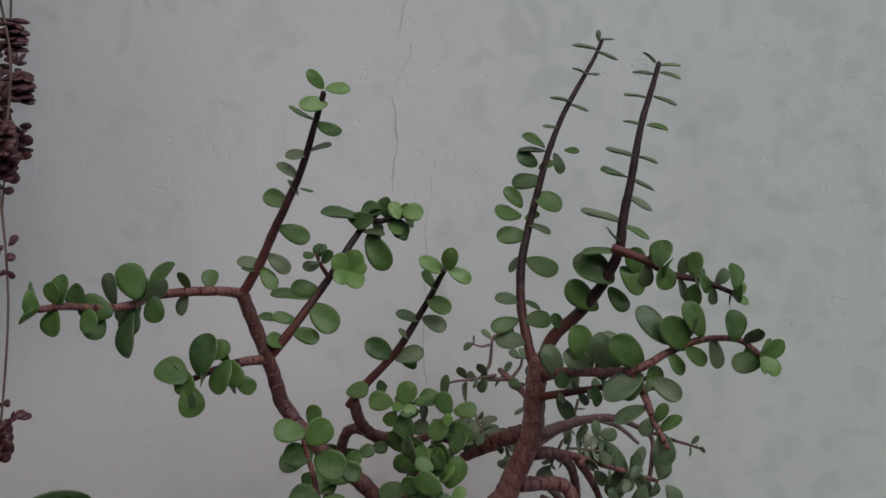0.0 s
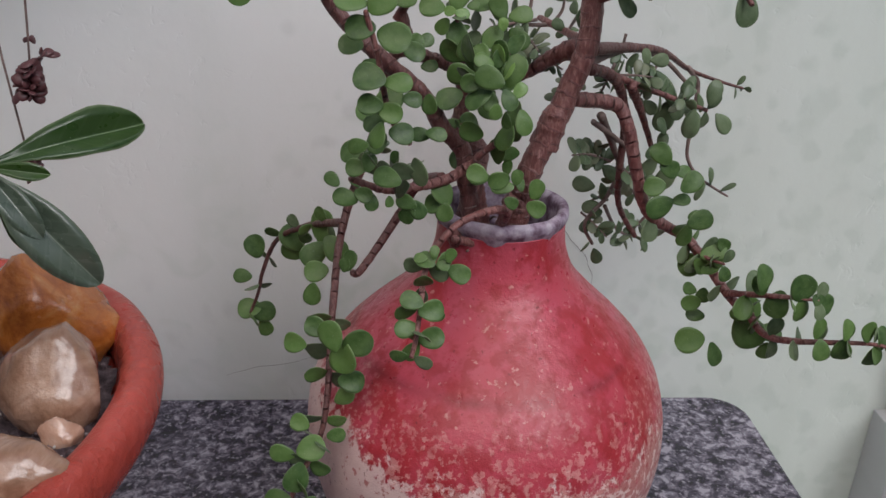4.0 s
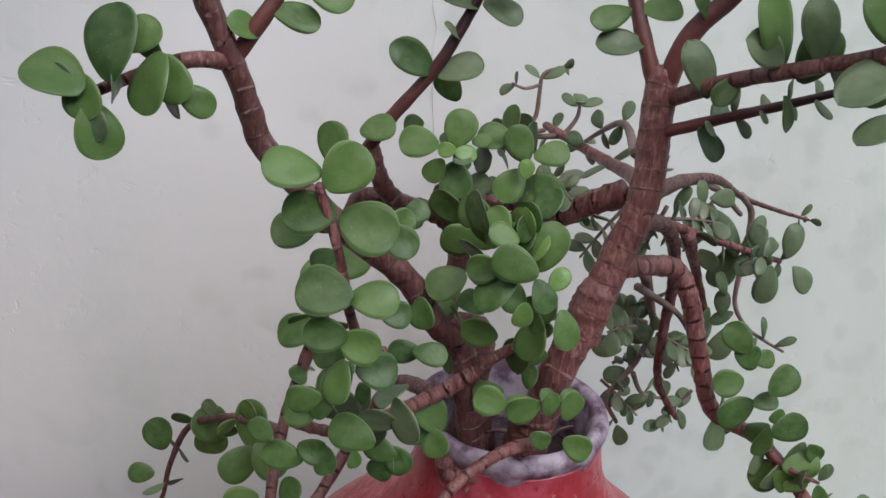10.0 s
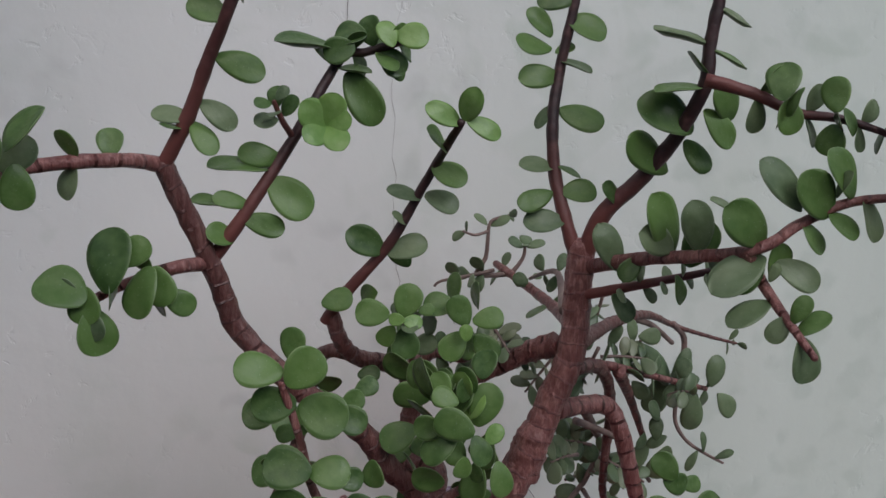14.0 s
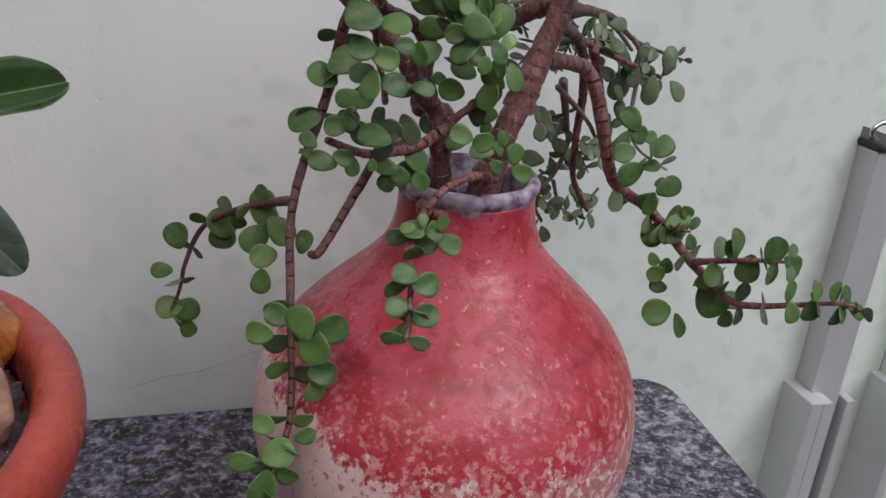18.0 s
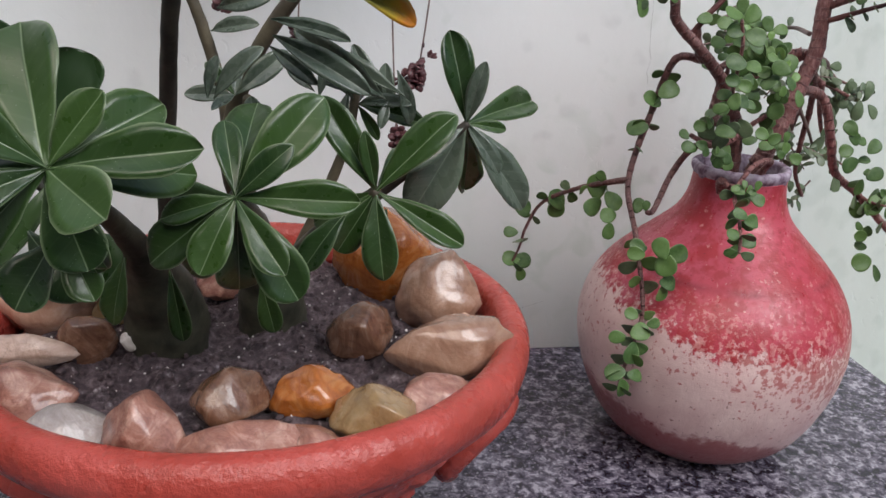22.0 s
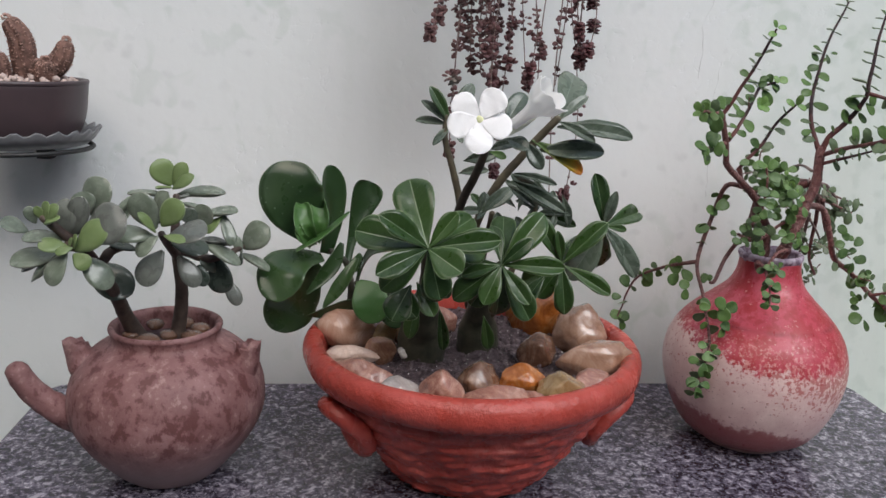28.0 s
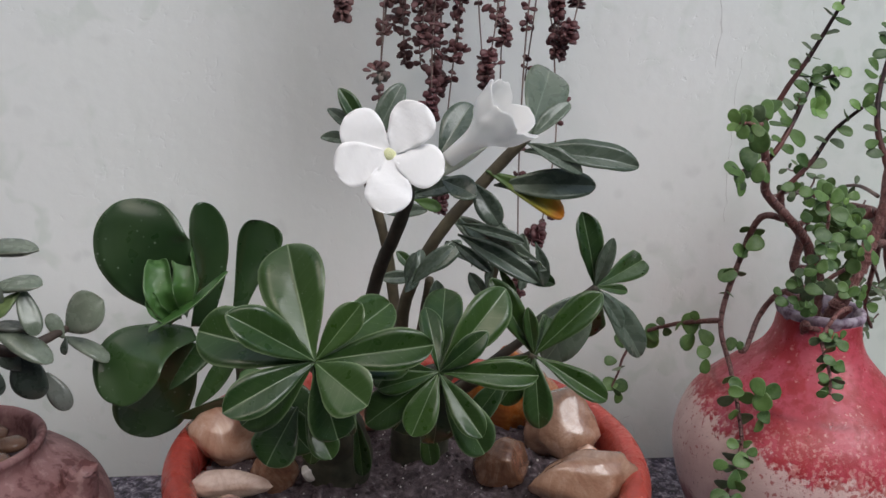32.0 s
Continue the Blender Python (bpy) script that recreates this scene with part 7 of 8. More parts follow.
blades((-0.4342, 0.4200, 1.2903), [(-0.4773, 0.4290, 1.2985, 0.24), (-0.4679, 0.4200, 1.3215, 0.26), (-0.4579, 0.4150, 1.3365, 0.30), (-0.4501, 0.4250, 1.3257, 0.26), (-0.4102, 0.4200, 1.3419, 0.36), (-0.4149, 0.4000, 1.2965, 0.36), (-0.4209, 0.4000, 1.2733, 0.34), (-0.4559, 0.4100, 1.2676, 0.30)], GREY_BLADES + ROSE_BLADES[:2])
# leaves on the tall stems
lone_leaves(rose, GREY_BLADES, [((-0.3234, 0.3250, 1.3121), (-0.2928, 0.3700, 1.3673), 0.46), ((-0.3220, 0.3250, 1.3098), (-0.2927, 0.3300, 1.3401), 0.34), ((-0.3252, 0.3250, 1.3013), (-0.2407, 0.3090, 1.2974), 0.27), ((-0.3255, 0.3200, 1.3080), (-0.2874, 0.3000, 1.2928), 0.30), ((-0.3450, 0.3350, 1.2735), (-0.2681, 0.3200, 1.2785), 0.30), ((-0.3980, 0.2350, 1.2953), (-0.3798, 0.2200, 1.2913), 0.70), ((-0.3768, 0.2450, 1.2926), (-0.3615, 0.2300, 1.2686), 0.50), ((-0.3980, 0.2550, 1.3074), (-0.3762, 0.2650, 1.3425), 0.50)])
lone_leaves(rose, GREY_BLADES, [((-0.4136, 0.2500, 1.2828), (-0.3860, 0.2400, 1.2935), 0.40), ((-0.3754, 0.3000, 1.2515), (-0.3319, 0.2800, 1.2449), 0.20)])
lone_leaves(rose, GREY_BLADES, [((-0.4173, 0.4150, 1.2480), (-0.3834, 0.3900, 1.2601), 0.35), ((-0.4223, 0.4150, 1.2324), (-0.3938, 0.3900, 1.2428), 0.30), ((-0.3748, 0.3100, 1.2414), (-0.3200, 0.2800, 1.2153), 0.24), ((-0.3777, 0.3200, 1.2343), (-0.3503, 0.3000, 1.2158), 0.25), ((-0.4092, 0.3000, 1.2055), (-0.3852, 0.2900, 1.2375), 0.30), ((-0.4127, 0.3000, 1.2054), (-0.4072, 0.3000, 1.2300), 0.35), ((-0.3891, 0.3200, 1.1617), (-0.3881, 0.3100, 1.2039), 0.40)])
lone_leaves(rose, GREY_BLADES, [((-0.2450, 0.3800, 1.1730), (-0.2950, 0.3620, 1.1470), 0.36), ((-0.3000, 0.4000, 1.1900), (-0.3560, 0.3600, 1.2350), 0.24), ((-0.2950, 0.4300, 1.1670), (-0.2980, 0.4280, 1.2110), 0.32), ((-0.2950, 0.4300, 1.1720), (-0.3220, 0.4280, 1.2240), 0.26), ((-0.3240, 0.4200, 1.1460), (-0.3460, 0.4150, 1.1780), 0.36)])
lone_leaves(rose, YELLOW_BLADES, [((-0.3528, 0.3300, 1.2855), (-0.2842, 0.3350, 1.2507), 0.26)])
lone_leaves(rose, PALE_BLADES, [((-0.4144, 0.2400, 1.2817), (-0.3974, 0.2350, 1.2777), 0.45)])
lone_leaves(rose, ROSE_BLADES, [((-0.4886, 0.2450, 1.1384), (-0.5094, 0.2250, 1.1074), 0.75), ((-0.4832, 0.2400, 1.1430), (-0.4659, 0.2200, 1.1127), 0.50), ((-0.5139, 0.2800, 1.1307), (-0.4839, 0.2500, 1.1022), 0.60)])
lone_leaves(rose, GREY_BLADES, [((-0.2856, 0.4000, 1.1919), (-0.3581, 0.4200, 1.2252), 0.20), ((-0.3200, 0.4300, 1.1929), (-0.3507, 0.4300, 1.2150), 0.25), ((-0.3156, 0.4300, 1.1932), (-0.3217, 0.4300, 1.2128), 0.35), ((-0.3152, 0.4300, 1.1888), (-0.3457, 0.4200, 1.1995), 0.25), ((-0.3087, 0.4200, 1.1842), (-0.2921, 0.4100, 1.1829), 0.35), ((-0.2904, 0.4100, 1.2094), (-0.2786, 0.4000, 1.1727), 0.32), ((-0.2964, 0.4100, 1.1869), (-0.3030, 0.4000, 1.1685), 0.40), ((-0.3252, 0.4200, 1.1923), (-0.3313, 0.4100, 1.1694), 0.30)])
lone_leaves(rose, GREY_BLADES, [((-0.3505, 0.4000, 1.1939), (-0.3701, 0.4100, 1.2097), 0.30), ((-0.3478, 0.4000, 1.1894), (-0.3426, 0.4000, 1.2132), 0.30)])
lone_leaves(rose, ROSE_BLADES, [((-0.3920, 0.2450, 1.1632), (-0.4460, 0.2400, 1.1275), 0.42), ((-0.4752, 0.2100, 1.1821), (-0.4559, 0.2000, 1.1366), 0.42), ((-0.4711, 0.2150, 1.1808), (-0.4671, 0.2100, 1.1274), 0.50), ((-0.3909, 0.2500, 1.1592), (-0.4242, 0.2500, 1.1135), 0.45), ((-0.3308, 0.3000, 1.1371), (-0.3612, 0.2900, 1.1006), 0.40), ((-0.3056, 0.3100, 1.1343), (-0.3107, 0.3000, 1.0910), 0.40)])
lone_leaves(rose, ROSE_BLADES, [((-0.4480, 0.3350, 1.0850), (-0.4400, 0.3250, 1.0330), 0.28), ((-0.3900, 0.3600, 1.0659), (-0.3806, 0.3500, 1.0245), 0.40), ((-0.4737, 0.3300, 1.0961), (-0.4855, 0.3100, 1.0564), 0.40)])
# broad-leaved succulent
swept_leaf(KAL_LEAF, (-0.12, -0.85, 0.5), 0.1, [(-0.6030, 0.4400, 1.1340, 0.0106), (-0.6190, 0.4380, 1.1710, 0.0676), (-0.6280, 0.4370, 1.2040, 0.0819), (-0.6240, 0.4470, 1.2370, 0.0546)])
swept_leaf(KAL_LEAF, (0.55, -0.75, 0.25), 0.3, [(-0.5870, 0.4550, 1.1170, 0.0198), (-0.5780, 0.4620, 1.1600, 0.0295), (-0.5790, 0.4630, 1.2000, 0.0402), (-0.5840, 0.4610, 1.2310, 0.0268)])
swept_leaf(KAL_LEAF, (0.30, -0.90, 0.20), 0.55, [(-0.5590, 0.4600, 1.0980, 0.0101), (-0.5530, 0.4750, 1.1310, 0.0150), (-0.5430, 0.4860, 1.1690, 0.0354), (-0.5310, 0.4940, 1.2070, 0.0607)])
swept_leaf(KAL_LEAF, (-0.02, -0.55, 0.84), 0.12, [(-0.5890, 0.4400, 1.1150, 0.0145), (-0.6140, 0.4250, 1.1160, 0.0397), (-0.6350, 0.4100, 1.1040, 0.0655), (-0.6480, 0.3940, 1.0700, 0.0434)])
swept_leaf(KAL_LEAF, (0.10, -0.90, -0.30), 0.1, [(-0.5900, 0.4550, 1.0990, 0.0172), (-0.6130, 0.4520, 1.0770, 0.0554), (-0.6330, 0.4510, 1.0420, 0.0686), (-0.6460, 0.4510, 1.0100, 0.0409)])
swept_leaf(KAL_YOUNG, (-0.60, -0.15, 0.80), 0.1, [(-0.6200, 0.4100, 1.1310, 0.0113), (-0.5850, 0.4120, 1.1530, 0.0214), (-0.5550, 0.4200, 1.1800, 0.0115)])
swept_leaf(KAL_YOUNG, (0.10, -0.95, 0.20), 0.85, [(-0.6010, 0.4250, 1.1350, 0.0128), (-0.6110, 0.4180, 1.1620, 0.0290), (-0.6150, 0.4370, 1.1850, 0.0208)], 0.22)
swept_leaf(KAL_YOUNG, (-0.35, -0.90, 0.10), 0.85, [(-0.5950, 0.4300, 1.1380, 0.0117), (-0.5870, 0.4250, 1.1670, 0.0282), (-0.5920, 0.4550, 1.1930, 0.0158)], 0.22)
swept_leaf(KAL_YOUNG, (0.30, -0.90, 0.30), 0.8, [(-0.6040, 0.4200, 1.1350, 0.0077), (-0.6150, 0.4120, 1.1490, 0.0151), (-0.6190, 0.4150, 1.1630, 0.0101)], 0.22)
swept_leaf(KAL_LEAF, (0.30, -0.90, 0.10), 0.45, [(-0.5650, 0.4400, 1.1350, 0.0066), (-0.5750, 0.4320, 1.1120, 0.0221), (-0.5890, 0.4250, 1.0940, 0.0192), (-0.6080, 0.4150, 1.0740, 0.0063)])
swept_leaf(KAL_LEAF, (-0.40, -0.75, 0.50), 0.45, [(-0.5440, 0.4400, 1.1150, 0.0066), (-0.5550, 0.4300, 1.0960, 0.0195), (-0.5680, 0.4250, 1.0760, 0.0218), (-0.5870, 0.4200, 1.0540, 0.0077)])
swept_leaf(KAL_LEAF, (0.0, -0.90, -0.35), 0.2, [(-0.5170, 0.4100, 1.0630, 0.0139), (-0.5500, 0.4180, 1.0590, 0.0252), (-0.5790, 0.4240, 1.0480, 0.0205), (-0.6070, 0.4270, 1.0410, 0.0051)])
swept_leaf(KAL_YOUNG, (0.05, -0.92, 0.35), 0.12, [(-0.5430, 0.4100, 1.0930, 0.0076), (-0.5330, 0.4000, 1.0810, 0.0403), (-0.5260, 0.3930, 1.0640, 0.0459), (-0.5230, 0.3900, 1.0440, 0.0298)])
swept_leaf(KAL_LEAF, (0.05, -0.92, 0.10), 0.1, [(-0.5130, 0.4200, 1.0780, 0.0090), (-0.5050, 0.4100, 1.0670, 0.0353), (-0.4970, 0.4050, 1.0530, 0.0378), (-0.4900, 0.4000, 1.0350, 0.0227)])
swept_leaf(KAL_LEAF, (-0.55, -0.60, 0.55), 0.35, [(-0.5440, 0.4200, 1.0880, 0.0070), (-0.5370, 0.4000, 1.1190, 0.0107), (-0.5200, 0.3600, 1.1490, 0.0192), (-0.4840, 0.3000, 1.1660, 0.0121)])
swept_leaf(KAL_LEAF, (0.20, -0.90, 0.20), 0.3, [(-0.5600, 0.4500, 1.0900, 0.0053), (-0.5470, 0.4500, 1.1040, 0.0172), (-0.5410, 0.4520, 1.1190, 0.0066)])
broad_stem([(-0.5570, 0.4750, 0.9900), (-0.5520, 0.4600, 1.0660), (-0.5550, 0.4580, 1.0880), (-0.5600, 0.4560, 1.1060), (-0.5790, 0.4520, 1.1210)])
broad_stem([(-0.5570, 0.4750, 0.9900), (-0.5440, 0.4500, 1.0690), (-0.5440, 0.4200, 1.0880)])
# jade plant
jade_leaves([(-0.8400, 0.2700, 1.1660, -0.8650, 0.2600, 1.1720, 0.62, 0.70), (-0.8330, 0.2620, 1.1680, -0.8480, 0.2560, 1.1640, 0.60, 0.70), (-0.8330, 0.2700, 1.1630, -0.7990, 0.2580, 1.1930, 0.60, 0.80), (-0.8330, 0.2620, 1.1610, -0.8170, 0.2560, 1.1500, 0.75, 0.80), (-0.8330, 0.2650, 1.1660, -0.8290, 0.2600, 1.1820, 0.50, 0.60), (-0.8380, 0.2650, 1.1670, -0.8340, 0.2620, 1.1780, 0.60, 0.60), (-0.8610, 0.2700, 1.1920, -0.8560, 0.2630, 1.2140, 0.50, 0.70), (-0.8620, 0.2700, 1.1940, -0.8670, 0.2650, 1.2090, 0.55, 0.70), (-0.8580, 0.2650, 1.1950, -0.8450, 0.2590, 1.2120, 0.50, 0.80), (-0.8590, 0.2620, 1.1920, -0.8430, 0.2570, 1.2010, 0.45, 0.60)], JADE_YOUNG)
jade_leaves([(-0.7480, 0.2800, 1.1890, -0.7280, 0.2710, 1.2160, 0.62, 0.90), (-0.7550, 0.2780, 1.1820, -0.7680, 0.2700, 1.2040, 0.34, 0.60), (-0.7470, 0.2800, 1.1780, -0.7250, 0.2730, 1.1750, 0.50, 0.60), (-0.7650, 0.4000, 1.2110, -0.7780, 0.3910, 1.2400, 0.72, 0.90), (-0.7620, 0.4000, 1.2110, -0.7460, 0.3920, 1.2370, 0.62, 0.90), (-0.7610, 0.3920, 1.2080, -0.7370, 0.3850, 1.2250, 0.52, 0.70), (-0.7630, 0.3950, 1.2090, -0.7800, 0.3900, 1.2100, 0.30, 0.40), (-0.6990, 0.3550, 1.1840, -0.7160, 0.3480, 1.1670, 0.45, 0.60)], JADE_YOUNG)
jade_leaves([(-0.8420, 0.2700, 1.1610, -0.8590, 0.2580, 1.1310, 0.56, 0.70), (-0.8300, 0.2750, 1.1560, -0.7990, 0.2620, 1.1310, 0.64, 0.60), (-0.8460, 0.2800, 1.1730, -0.8800, 0.2660, 1.1830, 0.56, 0.50), (-0.8560, 0.2950, 1.1500, -0.9010, 0.2780, 1.1480, 0.50, 0.50), (-0.8520, 0.2900, 1.1560, -0.8840, 0.2760, 1.1320, 0.22, 0.20), (-0.8440, 0.3600, 1.1820, -0.8290, 0.3490, 1.2230, 0.74, 0.90), (-0.8460, 0.3500, 1.1840, -0.8480, 0.3430, 1.2100, 0.75, 0.90), (-0.8270, 0.3620, 1.1910, -0.8250, 0.3540, 1.2200, 0.30, 0.40), (-0.8720, 0.2750, 1.1900, -0.8770, 0.2690, 1.2070, 0.60, 0.70), (-0.7560, 0.2850, 1.1850, -0.7720, 0.2720, 1.2210, 0.64, 0.90)], JADE_BLADES)
jade_leaves([(-0.7570, 0.3000, 1.1870, -0.7460, 0.2900, 1.2220, 0.50, 0.70), (-0.7580, 0.2850, 1.1750, -0.7940, 0.2720, 1.1850, 0.56, 0.70), (-0.7530, 0.2800, 1.1770, -0.7740, 0.2710, 1.1610, 0.64, 0.60), (-0.7880, 0.3600, 1.2100, -0.8160, 0.3490, 1.1890, 0.26, 0.30), (-0.7970, 0.3600, 1.1960, -0.8110, 0.3530, 1.1790, 0.62, 0.50), (-0.7730, 0.4000, 1.1980, -0.8080, 0.3890, 1.2100, 0.32, 0.35), (-0.7630, 0.4250, 1.1940, -0.7110, 0.4110, 1.2120, 0.40, 0.40), (-0.7650, 0.4000, 1.1950, -0.7790, 0.3950, 1.1890, 0.50, 0.60), (-0.7610, 0.4000, 1.1950, -0.7430, 0.3950, 1.1980, 0.40, 0.40), (-0.7490, 0.3700, 1.1950, -0.7200, 0.3620, 1.1950, 0.28, 0.30)], JADE_BLADES)
jade_leaves([(-0.7210, 0.3600, 1.1840, -0.6840, 0.3490, 1.1960, 0.42, 0.50), (-0.7140, 0.3550, 1.1710, -0.7220, 0.3470, 1.2000, 0.62, 0.80), (-0.7010, 0.3600, 1.1880, -0.6890, 0.3490, 1.1520, 0.34, 0.50), (-0.7230, 0.3600, 1.1500, -0.6800, 0.3470, 1.1380, 0.42, 0.50), (-0.6830, 0.3900, 1.1330, -0.6900, 0.3850, 1.1530, 0.55, 0.70), (-0.6820, 0.4000, 1.1360, -0.6530, 0.3900, 1.1650, 0.64, 0.80), (-0.6870, 0.4050, 1.1270, -0.6510, 0.3950, 1.1140, 0.36, 0.40), (-0.8860, 0.2900, 1.1770, -0.9080, 0.2800, 1.1900, 0.60, 0.60)], JADE_BLADES)
jade_leaves([(-0.8440, 0.2850, 1.1760, -0.8440, 0.2740, 1.2120, 0.55, 0.80), (-0.8380, 0.2850, 1.1750, -0.8270, 0.2730, 1.2160, 0.50, 0.80), (-0.8200, 0.2700, 1.1760, -0.7830, 0.2570, 1.2050, 0.82, 0.90), (-0.8290, 0.3000, 1.1710, -0.8080, 0.2900, 1.2030, 0.50, 0.70), (-0.7490, 0.3100, 1.1690, -0.7090, 0.2980, 1.1830, 0.72, 0.60), (-0.7520, 0.2950, 1.1580, -0.7740, 0.2820, 1.1250, 0.62, 0.80), (-0.7440, 0.3300, 1.1430, -0.7220, 0.3190, 1.1130, 0.52, 0.60), (-0.6910, 0.3650, 1.1480, -0.7220, 0.3550, 1.1610, 0.30, 0.40), (-0.7060, 0.4100, 1.0940, -0.6890, 0.4010, 1.0640, 0.46, 0.70), (-0.8740, 0.3000, 1.1450, -0.8970, 0.2910, 1.1360, 0.40, 0.50)], JADE_GREY)
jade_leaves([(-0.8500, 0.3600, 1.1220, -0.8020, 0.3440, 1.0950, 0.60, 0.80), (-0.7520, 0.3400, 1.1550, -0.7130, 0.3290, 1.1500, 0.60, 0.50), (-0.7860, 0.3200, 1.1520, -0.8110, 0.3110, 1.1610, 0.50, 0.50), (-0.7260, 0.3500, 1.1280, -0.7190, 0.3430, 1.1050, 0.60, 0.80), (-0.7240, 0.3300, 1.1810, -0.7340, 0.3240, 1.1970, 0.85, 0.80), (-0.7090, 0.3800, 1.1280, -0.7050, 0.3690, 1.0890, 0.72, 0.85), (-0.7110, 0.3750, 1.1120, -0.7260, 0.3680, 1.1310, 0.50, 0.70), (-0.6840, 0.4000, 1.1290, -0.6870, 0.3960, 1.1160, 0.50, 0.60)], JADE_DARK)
jade_stem([(-0.8000, 0.3850, 1.0200), (-0.8141, 0.3750, 1.0507), (-0.8185, 0.3500, 1.0874), (-0.8243, 0.3200, 1.1265), (-0.8304, 0.2900, 1.1576), (-0.8424, 0.2750, 1.1670)], 0.0098, 0.005)
jade_stem([(-0.7650, 0.3900, 1.0200), (-0.7585, 0.3900, 1.0451), (-0.7534, 0.3850, 1.0881), (-0.7557, 0.3800, 1.1237), (-0.7574, 0.3800, 1.1600), (-0.7553, 0.3830, 1.2010)], 0.0095, 0.004)
jade_stem([(-0.7555, 0.3800, 1.1298), (-0.7578, 0.3400, 1.1558), (-0.7541, 0.3000, 1.1750)], 0.006, 0.004)
jade_stem([(-0.7552, 0.3800, 1.1389), (-0.7197, 0.3700, 1.1301), (-0.6968, 0.3700, 1.1365), (-0.6826, 0.3950, 1.1389)], 0.006, 0.003)
jade_stem([(-0.8209, 0.3100, 1.1381), (-0.8112, 0.3100, 1.1521), (-0.8035, 0.3300, 1.1522)], 0.006, 0.004)
jade_stem([(-0.8304, 0.2900, 1.1576), (-0.8537, 0.2700, 1.1890), (-0.8620, 0.2680, 1.1971)], 0.006, 0.004)

# pebbles on the soil of the brown pot
for i, (dx, dy, w) in enumerate(((-0.014, -0.034, 0.032), (-0.036, -0.012, 0.028), (0.006, -0.016, 0.026), (0.036, -0.022, 0.030), (0.014, 0.026, 0.030), (-0.018, 0.022, 0.028), (0.038, 0.010, 0.026))):
    bm = bmesh.new()
    bmesh.ops.create_icosphere(bm, subdivisions=2, radius=0.5)
    for v in bm.verts:
        v.co *= 1 + 0.2 * noise.noise(v.co * 2 + Vector((i * 3, 0, 0)))
    ob = tagged(mesh_object("pebble", bm, S_BROWN), "small brown pebble on the pot soil", "stone", "pebbles in the pot")
    ob.matrix_basis = Matrix.LocRotScale((PX + dx, PY + dy, 1.0325), Euler((0, 0, i)), (w, w * 0.8, w * 0.5))

# ---- hanging sedum ----
sedum = thing("trailing_sedum", (-0.34, 0.56, 1.75), "trailing sedum with thin hanging stems and dark red leaf clusters", "plant")
SEDUM_BITS = [leaf_mesh("sedum_leaf", SEDUM_LEAF, w, 0.58, 0.3, 0.1, 0.1, 0.1, 0.2, 0.0, 6, 4, i + 90, 0.7) for i, w in enumerate((0.62, 0.75, 0.85))]


def bits_mesh(name, places):
    """Many small leaves joined into one mesh."""
    verts, faces = [], []
    for me, m in places:
        start = len(verts)
        verts += [m @ v.co for v in me.vertices]
        faces += [tuple(start + k for k in p.vertices) for p in me.polygons]
    out = bpy.data.meshes.new(name)
    out.from_pydata([tuple(v) for v in verts], [], faces)
    out.materials.append(SEDUM_LEAF)
    for p in out.polygons:
        p.use_smooth = True
    return out


def bit_pose(at, way, nrm, L):
    y = Vector(way).normalized()
    z = Vector(nrm) - y * Vector(nrm).dot(y)
    z = z.normalized() if z.length > 1e-4 else y.orthogonal().normalized()
    return Matrix.Translation(Vector(at) - sedum.location) @ Matrix((y.cross(z), y, z)).transposed().to_4x4() @ Matrix.Diagonal((L, L, L, 1))


